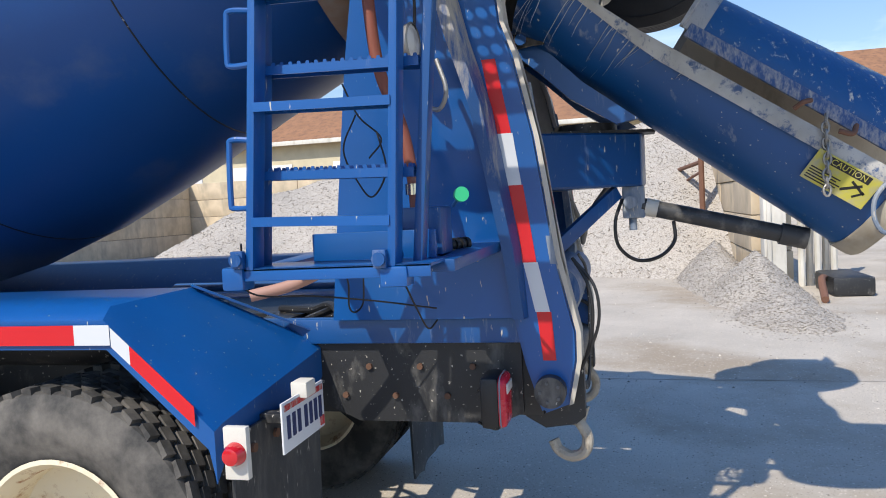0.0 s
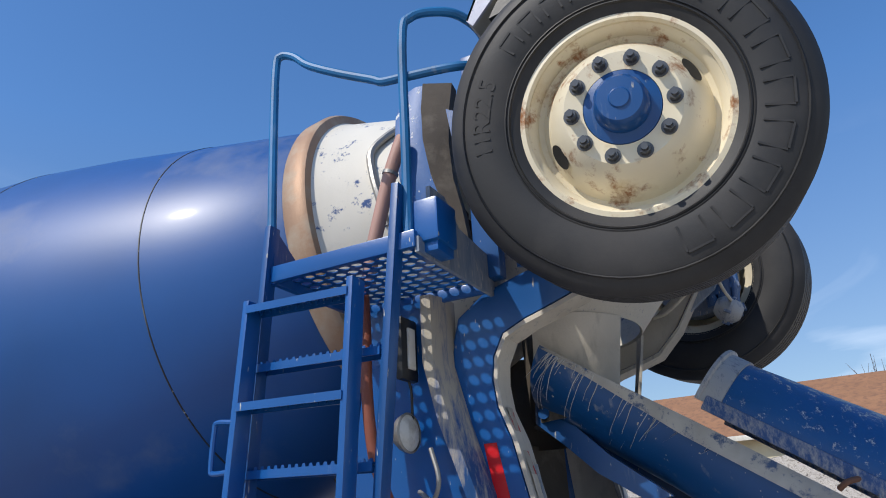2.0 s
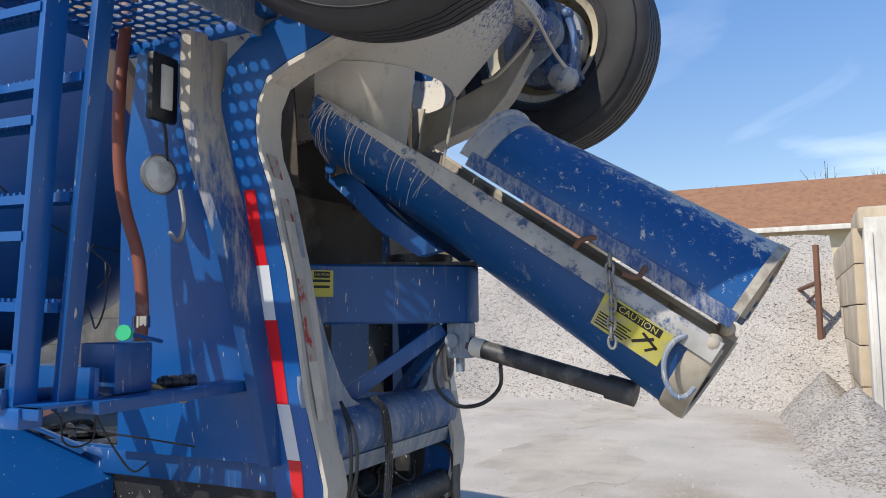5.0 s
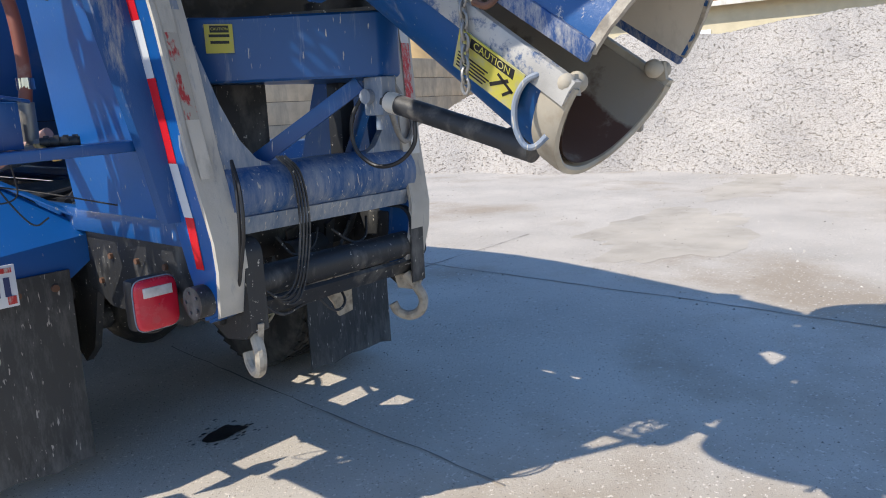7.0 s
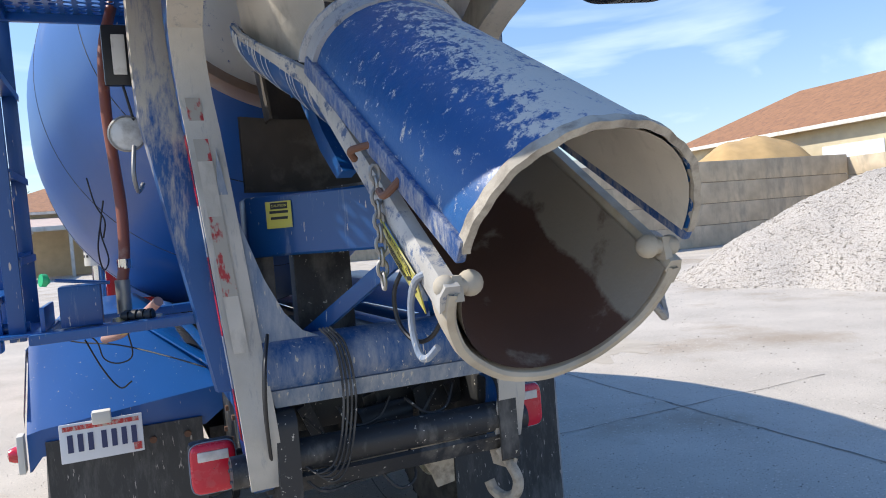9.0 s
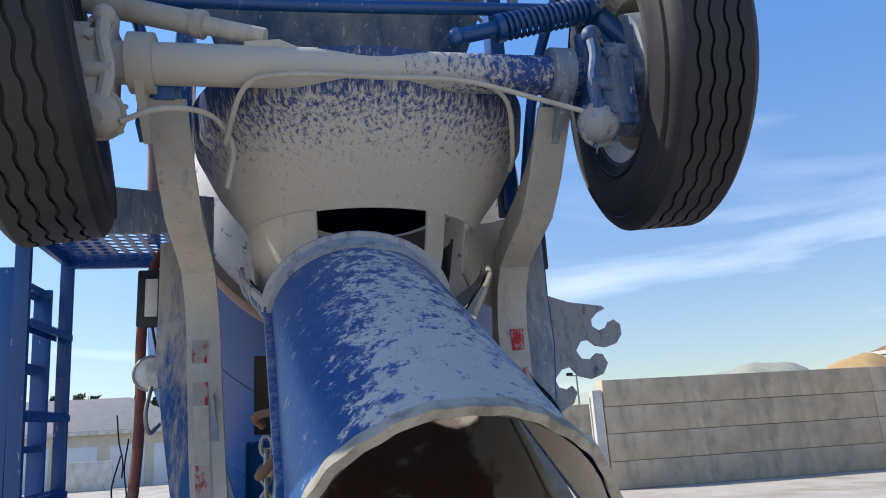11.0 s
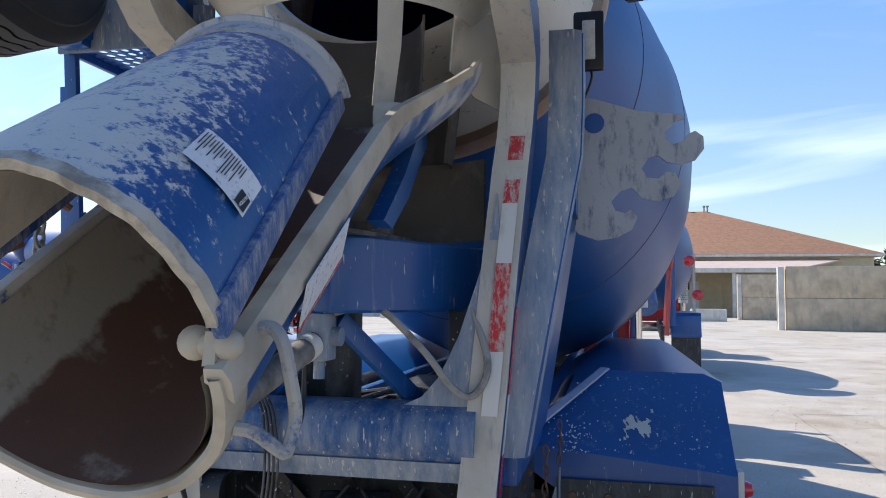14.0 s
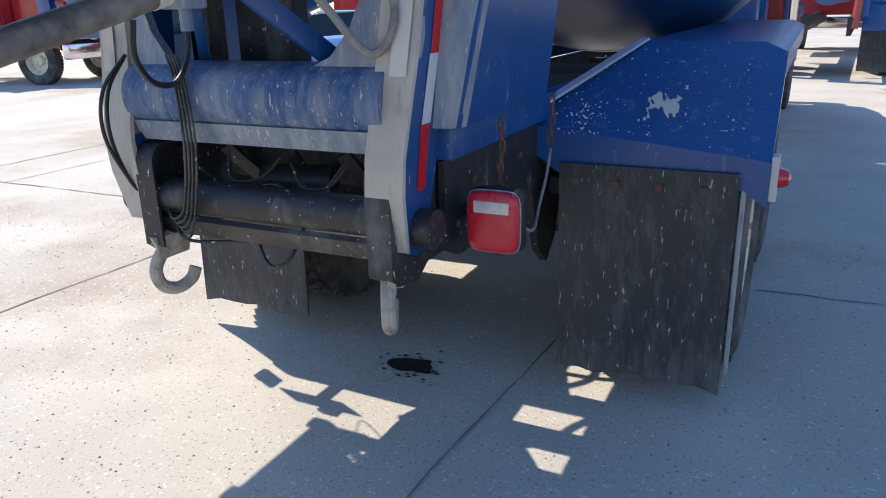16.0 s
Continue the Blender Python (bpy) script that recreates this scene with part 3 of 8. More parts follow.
# tow hooks
for s, d in ((-1, Vector((0.30, 0.95, 0))), (1, Vector((-0.45, 0.89, 0)))):
    o = Vector((s * 0.405, 0.0, 0))
    hk = [o + d * a + Vector((0, 0, z)) for a, z in ((0.02, 0.80), (-0.02, 0.745), (-0.05, 0.69), (-0.035, 0.635), (0.015, 0.612), (0.065, 0.63), (0.085, 0.665))]
    bm = Bm()
    tube(bm, hk, 0.021, 10)
    plate(bm, [o + d * 0.075 + Vector((0, 0, 0.80)), o + d * 0.06 + Vector((0, 0, 0.735)), o - d * 0.03 + Vector((0, 0, 0.725)), o - d * 0.055 + Vector((0, 0, 0.80))], d.cross(Vector((0, 0, 1))) * 0.022)
    part("tow_hook", bm, "crust", truck, "dusty forged steel tow hook")

# booster arms with their rear flanges and tape
ARM = [((0.10, 0.80), (0.0, 0.84)), ((0.153, 0.985), (-0.034, 1.0)), ((0.185, 1.15), (-0.036, 1.10)), ((0.229, 1.357), (0.022, 1.369)),
       ((0.265, 1.6), (0.05, 1.6)), ((0.301, 1.838), (0.074, 1.78)), ((0.328, 2.06), (0.130, 2.05)), ((0.343, 2.22), (0.168, 2.16)),
       ((0.345, 2.352), (0.176, 2.25)), ((0.300, 2.49), (0.165, 2.325)), ((0.19, 2.563), (0.124, 2.398)), ((0.07, 2.598), (0.04, 2.435)),
       ((-0.03, 2.625), (-0.07, 2.468)), ((-0.14, 2.67), (-0.164, 2.500)), ((-0.28, 2.78), (-0.27, 2.61)), ((-0.40, 2.91), (-0.38, 2.79))]


def arm_x(z):
    return 0.498 + 0.075 * (z - 0.85)


for s in (-1, 1):
    bm = Bm()
    rows = []
    for (y1, z1), (y2, z2) in ARM:
        xo1, xo2 = arm_x(z1), arm_x(z2)
        rows.append([(CX + s * xo1, y1, z1), (CX + s * xo2, y2, z2), (CX + s * (xo2 - 0.085), y2, z2), (CX + s * (xo1 - 0.085), y1, z1)])
    vs = strip(bm, rows, True)
    bm.faces.new(vs[0])
    bm.faces.new(vs[-1][::-1])
    bmesh.ops.recalc_face_normals(bm, faces=bm.faces)
    bmesh.ops.bevel(bm, geom=[e for e in bm.edges if e.calc_face_angle(0) > 1.0], offset=0.012, segments=2, affect="EDGES")
    arm = part("booster_arm", bm, "blue" if s < 0 else "worn", truck, "blue swept booster arm with red and white tape")
    arm.data.materials.append(MAT["grey"])
    for f in arm.data.polygons:
        if f.normal.x * s < -0.6 and f.center.z > 1.7:
            f.material_index = 1
    bm = Bm()
    rows = []
    for (y1, z1), (y2, z2) in ARM:
        x = arm_x(z2)
        d = Vector((0, y2 - y1, z2 - z1)).normalized() * 0.012
        rows.append([(CX + s * (x + 0.006), y2 + d.y, z2 + d.z), (CX + s * (x - 0.105), y2 + d.y, z2 + d.z),
                     (CX + s * (x - 0.105), y2 - 0.4 * d.y, z2 - 0.4 * d.z), (CX + s * (x + 0.006), y2 - 0.4 * d.y, z2 - 0.4 * d.z)])
    vs = strip(bm, rows, True)
    bm.faces.new(vs[0])
    bm.faces.new(vs[-1][::-1])
    part("arm_flange", bm, "flange", arm, "rear flange under a film of dried concrete")

    def on_arm(z, across, out):
        """A point on the outer face at height z; across from 0 (front) to 1 (rear)."""
        yf = interp(z, [(a[1], a[0]) for a, _ in ARM[:9]])
        yr = interp(z, [(b[1], b[0]) for _, b in ARM[:9]])
        return Vector((CX + s * (arm_x(z) + out), yf + (yr - yf) * across, z))

    for z1, z2, colour in ((1.0, 1.174, "red"), (1.174, 1.349, "whitetape"), (1.349, 1.618, "red"), (1.618, 1.795, "whitetape"), (1.795, 2.045, "red")):
        if s > 0 and z2 > 1.7:
            continue
        bm = Bm()
        strip(bm, [[on_arm(z, a, 0.002), on_arm(z, a + 0.24, 0.002)] for z, a in ((z1, 0.40 if z1 > 1.1 else 0.36), (z2, 0.42))])
        part("tape", bm, colour, arm, ("red" if colour == "red" else "white") + " reflective tape")
    # worn tape on the rear flange
    for z1, z2, colour in ((1.30, 1.485, "whiteworn"), (1.485, 1.75, "redworn"), (1.75, 1.937, "whiteworn"), (1.937, 2.16, "redworn")):
        bm = Bm()
        rr = []
        for z in (z1, z2):
            y = interp(z, [(b[1], b[0]) for _, b in ARM[:9]])
            rr.append([(CX + s * (arm_x(z) - 0.012), y - 0.017, z), (CX + s * (arm_x(z) - 0.06), y - 0.017, z)])
        strip(bm, rr)
        part("worn_tape", bm, colour if s > 0 else ("redfaded" if colour == "redworn" else "grey"), arm, "faded and scraped reflective tape")
    # pivot
    bm = Bm()
    rod(bm, (s * 0.44, 0.065, 0.895), (CX + s * 0.555, 0.065, 0.895), 0.055, seg=28)
    pv = part("pivot_disc", bm, "black", truck)
    for k in range(5):
        a = 2 * math.pi * k / 5
        bm = rod(Bm(), (CX + s * 0.554, 0.065 + 0.035 * math.cos(a), 0.895 + 0.035 * math.sin(a)), (CX + s * 0.560, 0.065 + 0.035 * math.cos(a), 0.895 + 0.035 * math.sin(a)), 0.006, seg=8)
        part("bolt", bm, "nut", pv)
    # curved gusset from arm to cross tube
    bm = Bm()
    g = [(0.505, 1.97), (0.478, 1.80), (0.44, 1.673), (0.395, 1.53), (0.34, 1.41), (0.285, 1.345), (0.225, 1.318), (0.215, 1.24), (0.40, 1.13), (0.455, 1.10), (0.50, 1.14), (0.545, 1.40)]
    plate(bm, [(CX + s * x, 0.0 + 0.115 * (z - 1.2), z) for x, z in g], (0, 0.03, 0))
    part("gusset", bm, "dusty", truck, "curved gusset plate with a dusty blue face")

bm = Bm()
rod(bm, (-0.455, 0.055, 1.232), (0.425, 0.055, 1.232), 0.098, seg=36)
part("cross_tube", bm, "film", truck, "thick dusty blue cross tube between the arms")
bm = Bm()
plate(bm, [(-0.45, -0.02, 1.16), (0.42, -0.02, 1.16), (0.40, 0.0, 1.10), (-0.43, 0.0, 1.10)], (0, 0.02, 0.0))
part("tube_skirt", bm, "dusty", truck)

# booster axle
bm = Bm()
rod(bm, (-0.80, -0.420, 2.885), (0.69, -0.420, 2.885), 0.062, seg=28)
axle = part("booster_axle_tube", bm, "axle", truck, "round axle tube half covered by dried concrete")
for s in (-1, 1):
    x = CB + s * 0.63
    bm = Bm()
    lathe(bm, (x - 0.035, -0.420, 2.885), (1, 0, 0), (0, 0, 1), [(0, 0.062), (0, 0.088), (0.07, 0.088), (0.07, 0.062)], 24)
    plate(bm, [(x - 0.012, -0.490, 2.86), (x - 0.012, -0.350, 2.96), (x - 0.012, -0.250, 2.80), (x - 0.012, -0.310, 2.68), (x - 0.012, -0.450, 2.78)], (0.024, 0, 0))
    part("axle_clamp", bm, "grey" if s < 0 else "dusty", truck)
    # king pin end with brake chamber
    bm = Bm()
    x1 = CB + s * 0.70
    box(bm, (min(x1, x1 + s * 0.07), -0.490, 2.77), (max(x1, x1 + s * 0.07), -0.350, 2.99), 0.012)
    box(bm, (min(x1, x1 + s * 0.10), -0.520, 2.70), (max(x1, x1 + s * 0.10), -0.450, 2.84), 0.01)
    rod(bm, (x1 + s * 0.03, -0.420, 3.03), (x1 + s * 0.03, -0.420, 2.72), 0.03, seg=14)
    lathe(bm, (x1 + s * 0.05, -0.440, 2.885), (s, 0, 0), (0, 0, 1), [(0, 0.0), (0, 0.10), (0.08, 0.10), (0.10, 0.07), (0.2, 0.07), (0.2, 0)], 20)
    part("steering_knuckle", bm, "grey" if s < 0 else "film", truck, "steering knuckle caked with concrete")
    bm = Bm()
    o = Vector((x1 + s * 0.02, -0.490, 2.69))
    lathe(bm, o, (0.1 * s, -0.5, -0.3), (1, 0, 0), [(-0.07, 0), (-0.07, 0.035), (-0.045, 0.055), (-0.006, 0.064), (-0.006, 0.072), (0.008, 0.072), (0.008, 0.062), (0.035, 0.052), (0.055, 0.03), (0.058, 0)], 20)
    part("brake_chamber", bm, "grey" if s < 0 else "rack", truck, "round brake chamber under dried concrete")

    # ear plate, brake lever, studs and hose end
    xr = CB + s * 0.70
    mt = "grey" if s < 0 else "film"
    bm = Bm()
    ear = [(0.075 + 0.055 * math.cos(a) * (1 if i < 8 or i > 23 else 1), 2.80 + 0.125 * math.sin(a)) for i, a in enumerate([2 * math.pi * k / 32 for k in range(32)])]
    ear = [(0.075 + math.copysign(min(0.055, abs(1.5 * (x - 0.075))), x - 0.075), 2.80 + math.copysign(min(0.125, abs(1.35 * (z - 2.80))), z - 2.80)) for x, z in ear]
    plate(bm, [(xr + s * x, -0.535, z) for x, z in ear], (0, 0.022, 0))
    plate_ob = part("ear_plate", bm, mt, truck, "rounded ear plate of the steering knuckle")
    for x, z in ((0.045, 2.90), (0.105, 2.90), (0.045, 2.71), (0.105, 2.71)):
        part("bolt", rod(Bm(), (xr + s * x, -0.535, z), (xr + s * x, -0.555, z), 0.013, seg=6), mt, plate_ob)
    bm = Bm()
    tube(bm, [(xr + s * 0.02, -0.50, 2.99), (xr + s * 0.015, -0.53, 2.90), (xr - s * 0.005, -0.535, 2.80), (xr + s * 0.01, -0.52, 2.71)], 0.020, 10)
    ball(bm, (xr + s * 0.02, -0.505, 2.985), 0.032)
    rod(bm, (xr - s * 0.02, -0.535, 2.80), (xr + s * 0.05, -0.535, 2.80), 0.022, seg=12)
    part("brake_lever", bm, mt, truck, "brake adjuster lever with its pin")
    for k in range(6):
        a = 2 * math.pi * k / 6 + 0.3
        c = Vector((xr + s * 0.02, -0.490, 2.69)) + 0.068 * Vector((math.cos(a), -0.45 * math.sin(a), 0.9 * math.sin(a)))
        part("clamp_stud", rod(Bm(), c + Vector((0, 0.012, 0.007)), c - Vector((0, 0.016, 0.009)), 0.008, seg=6), mt, truck)

# tie rod, damper with spring, steering cylinder
bm = Bm()
tube(bm, [(CB - 0.80, -0.310, 3.16), (CB, -0.320, 3.17), (CB + 0.76, -0.310, 3.20)], 0.022, 12, 3)
part("tie_rod", bm, "worn", truck, "blue tie rod streaked with concrete")
bm = Bm()
a, b = Vector((0.254, -0.40, 3.023)), Vector((0.740, -0.40, 3.155))
rod(bm, a, a.lerp(b, 0.42), 0.026, seg=14)
rod(bm, a.lerp(b, 0.42), b, 0.016, seg=12)
ball(bm, a, 0.032)
ball(bm, b, 0.034)
rod(bm, a.lerp(b, 0.27), a.lerp(b, 0.315), 0.046, seg=18)
rod(bm, a.lerp(b, 0.92), a.lerp(b, 0.95), 0.046, seg=18)
damper = part("steering_damper", bm, "worn", truck, "blue damper with a coil spring")
bm = Bm()
pts = []
d = (b - a).normalized()
u = d.cross(Vector((0, 0, 1))).normalized()
w = d.cross(u)
for k in range(12 * 15 + 1):
    t = k / (12 * 15)
    an = 2 * math.pi * k / 12
    pts.append(a.lerp(b, 0.31 + 0.62 * t) + 0.040 * (math.cos(an) * u + math.sin(an) * w))
tube(bm, pts, 0.0075, 6, 1)
part("coil_spring", bm, "worn", damper, "dark blue coil spring")
bm = Bm()
plate(bm, [(0.735, -0.375, 3.19), (0.705, -0.350, 3.17), (0.745, -0.370, 3.07), (0.85, -0.395, 2.97), (0.90, -0.420, 3.01), (0.82, -0.385, 3.12)], (0, 0.03, 0.01))
tube(bm, [(0.722, -0.375, 3.195), (0.755, -0.378, 3.15), (0.80, -0.383, 3.09), (0.865, -0.39, 3.01)], 0.034, 14)
lever = part("steering_lever", bm, "worn", truck, "thick blue steering lever")
part("lever_bolt", rod(Bm(), (0.748, -0.405, 3.155), (0.748, -0.432, 3.155), 0.021, seg=6), "steel", lever)
bm = Bm()
a, b = Vector((CB - 0.80, -0.390, 3.10)), Vector((-0.34, -0.450, 2.965))
rod(bm, a, a.lerp(b, 0.62), 0.036, seg=18)
rod(bm, a.lerp(b, 0.60), a.lerp(b, 0.66), 0.043, seg=18)
rod(bm, a.lerp(b, 0.6), b, 0.028, seg=14)
plate(bm, [(-0.40, -0.470, 2.94), (-0.30, -0.470, 2.95), (-0.22, -0.460, 2.92), (-0.40, -0.460, 2.90)], (0, 0.05, 0.03))
part("steering_cylinder", bm, "grey", truck, "steering cylinder under grey concrete film")
for pts in ([(-0.72, -0.510, 2.66), (-0.62, -0.470, 2.72), (-0.5, -0.390, 2.74), (-0.44, -0.340, 2.66), (-0.46, -0.290, 2.55)],
            [(-0.46, -0.360, 2.66), (-0.40, -0.450, 2.80), (-0.28, -0.490, 2.825), (0.0, -0.490, 2.825), (0.25, -0.490, 2.82), (0.5, -0.490, 2.76), (0.66, -0.520, 2.70)],
            [(0.30, -0.480, 2.83), (0.40, -0.410, 2.79), (0.45, -0.250, 2.68), (0.46, -0.170, 2.66)]):
    part("air_line", tube(Bm(), pts, 0.008), "grey", truck)


# wheels: a ribbed steering tyre on a pressed steel rim
def rib_tyre(seg=120):
    bm = Bm()
    half, R = 0.14, 0.527
    prof = [(-0.105, 0.292), (-0.118, 0.315), (-0.137, 0.37), (-0.141, 0.42), (-0.135, 0.465), (-0.124, 0.50), (-0.112, 0.517), (-0.104, 0.523)]
    tread, edges = [], [-0.104, -0.062, -0.022, 0.022, 0.062, 0.104]
    for k in range(5):
        x0, x1 = edges[k], edges[k + 1]
        g = 0.0045
        tread += [(x0 + g, R), (x1 - g, R)]
        if k < 4:
            tread += [(x1 - g, R - 0.012), (x1 + g, R - 0.012)]
    prof = prof + tread + [(-x, r) for x, r in reversed(prof)]
    rows = []
    for k in range(seg):
        an = 2 * math.pi * k / seg
        zig = 0.0045 * (1 if k % 4 in (0, 1) else -1)
        row = []
        for x, r in prof:
            inner = abs(x) < 0.095 and r > 0.51
            row.append((x + (zig if inner else 0), r * math.cos(an), r * math.sin(an)))
        rows.append(row)
    rows.append(rows[0])
    strip(bm, rows)
    bmesh.ops.remove_doubles(bm, verts=bm.verts, dist=1e-5)
    return bm


def sidewall_ring(rr, s):
    big = rr > 0.4
    return lathe(Bm(), (0, 0, 0), (1, 0, 0), (0, 0, 1), [(s * (0.133 if big else 0.124), rr - 0.004), (s * (0.1385 if big else 0.132), rr), (s * 0.130, rr + 0.004)], 72)


def curved_letters(body, size, r, mid):
    """Letters bent round the sidewall at radius r, the middle at angle mid; outer face towards -x."""
    bm = lettering(body, size, 0.0018)
    for v in bm.verts:
        rr, an = r + v.co.y, mid + v.co.x / r
        v.co = Vector((-0.1395 + v.co.z, rr * math.cos(an), rr * math.sin(an)))
    return bm


def sidewall_bars(r, mid, count, w, h):
    """Raised outlines of letter size along the sidewall, without writing."""
    bm = Bm()
    for k in range(count):
        an0 = mid + (k - (count - 1) / 2) * (w * 1.35) / r
        for q in (-0.42, 0.42):
            an = an0 + q * w / r
            c = Vector((-0.1392, r * math.cos(an), r * math.sin(an)))
            m = facing(c, (0, -math.sin(an), math.cos(an)), (0, math.cos(an), math.sin(an)))
            box(bm, (-0.003, -h / 2, -0.002), (0.003, h / 2, 0.002), 0, m)
        m = facing((-0.1400, (r + h / 2) * math.cos(an0), (r + h / 2) * math.sin(an0)), (0, -math.sin(an0), math.cos(an0)), (0, math.cos(an0), math.sin(an0)))
        box(bm, (-w * 0.42, -0.003, -0.002), (w * 0.42, 0.003, 0.002), 0, m)
    return bm


WHEEL_L, WHEEL_R = Vector((-0.966, -0.468, 2.877)), Vector((0.926, -0.335, 2.945))
TURN_L = Matrix.Rotation(radians(7.5), 4, "Z") @ Matrix.Rotation(radians(-10.5), 4, "Y")
TURN_R = Matrix.Rotation(math.pi + radians(-5.6), 4, "Z") @ Matrix.Rotation(radians(2.7), 4, "Y")
TY = Matrix.Translation(WHEEL_L) @ TURN_L
tyre_mesh = finish("tyre", rib_tyre(), "rubber", 40)


def rim_mesh():
    bm = Bm()
    prof = [(-0.112, 0.305), (-0.115, 0.290), (-0.104, 0.283), (-0.090, 0.284), (-0.072, 0.268), (-0.045, 0.262), (-0.035, 0.247), (-0.045, 0.238), (-0.112, 0.205),
            (-0.150, 0.180), (-0.163, 0.165), (-0.163, 0.110)]
    lathe(bm, (0, 0, 0), (1, 0, 0), (0, 1, 0), prof, 72)
    back = [(-0.035, 0.247), (0.06, 0.25), (0.085, 0.284), (0.11, 0.30)]
    lathe(bm, (0, 0, 0), (1, 0, 0), (0, 1, 0), back, 72)
    return bm


wheel_l = part("booster_wheel", rim_mesh(), "cream", truck, "cream painted steel wheel with rust stains")
wheel_l.matrix_basis = TY
for nm, bmx, mt, lab in (
    ("tyre", None, None, "worn black ribbed tyre"),
    ("size_lettering", curved_letters("11R22.5", 0.075, 0.415, radians(10)), "rubber", "raised size lettering"),
    *[("raised_mark", sidewall_bars(0.405, radians(195) + (k - 3.5) * 0.115 / 0.405, 1, 0.085, 0.075), "rubber", "raised plain mark on the sidewall") for k in range(8)],
    *[("raised_mark", sidewall_bars(0.405, radians(62) + (k - 1.5) * 0.081 / 0.405, 1, 0.06, 0.055), "rubber", "raised plain mark on the sidewall") for k in range(4)]):
    o = new(nm, tyre_mesh if bmx is None else finish(nm, bmx, mt))
    o.parent = wheel_l
    tagged(o, lab)
for rr in (0.335, 0.345, 0.478):
    for q in (-1, 1):
        o = new("sidewall_ring", finish("sidewall_ring", sidewall_ring(rr, q), "rubber"))
        o.parent = wheel_l
for an in (157, 337):
    bm = Bm()
    a = radians(an)
    c = Vector((-0.0945, 0.2155 * math.cos(a), 0.2155 * math.sin(a)))
    n = Vector((-0.66, 0.75 * math.cos(a), 0.75 * math.sin(a)))
    tang = Vector((0, -math.sin(a), math.cos(a)))
    up = n.cross(tang)
    ring = [c + n * 0.0035 + tang * 0.042 * math.cos(q) + up * 0.025 * math.sin(q) for q in [2 * math.pi * k / 20 for k in range(20)]]
    bm.faces.new([bm.verts.new(q) for q in ring])
    o = new("hand_hole", finish("hand_hole", bm, "cable"))
    o.parent = wheel_l
bm = Bm()
lathe(bm, (0, 0, 0), (1, 0, 0), (0, 1, 0), [(-0.150, 0.112), (-0.165, 0.108), (-0.171, 0.085), (-0.172, 0.080), (-0.225, 0.072), (-0.236, 0.062), (-0.238, 0.03), (-0.243, 0.026), (-0.243, 0)], 40)
hub = new("hub", finish("hub", bm, "worn"))
hub.parent = wheel_l
tagged(hub, "blue painted hub cap")
nut_bm = Bm()
rod(nut_bm, (-0.160, 0, 0), (-0.190, 0, 0), 0.017, seg=6)
rod(nut_bm, (-0.158, 0, 0), (-0.166, 0, 0), 0.023, seg=16)
rod(nut_bm, (-0.185, 0, 0), (-0.204, 0, 0), 0.010, seg=10)
nut_me = finish("wheel_nut", nut_bm, "nut")
for k in range(10):
    a = radians(36 * k + 1.3)
    o = new("wheel_nut", nut_me)
    o.parent = wheel_l
    o.location = (0, 0.143 * math.cos(a), 0.143 * math.sin(a))
# the right wheel, turned about
wheel_r = copy_thing(wheel_l, Matrix.Translation(WHEEL_R) @ TURN_R)
wheel_r.matrix_parent_inverse = Matrix.Translation(-truck.location)
for s in (-1, 1):
    bm = Bm()
    lathe(bm, WHEEL_L if s < 0 else WHEEL_R, (TURN_L if s < 0 else TURN_R).to_3x3() @ Vector((1, 0, 0)), (0, 1, 0), [(0.00, 0.21), (0.085, 0.205), (0.09, 0.17), (0.09, 0.08), (0.02, 0.07)], 40)
    part("brake_drum", bm, "dusty", truck)

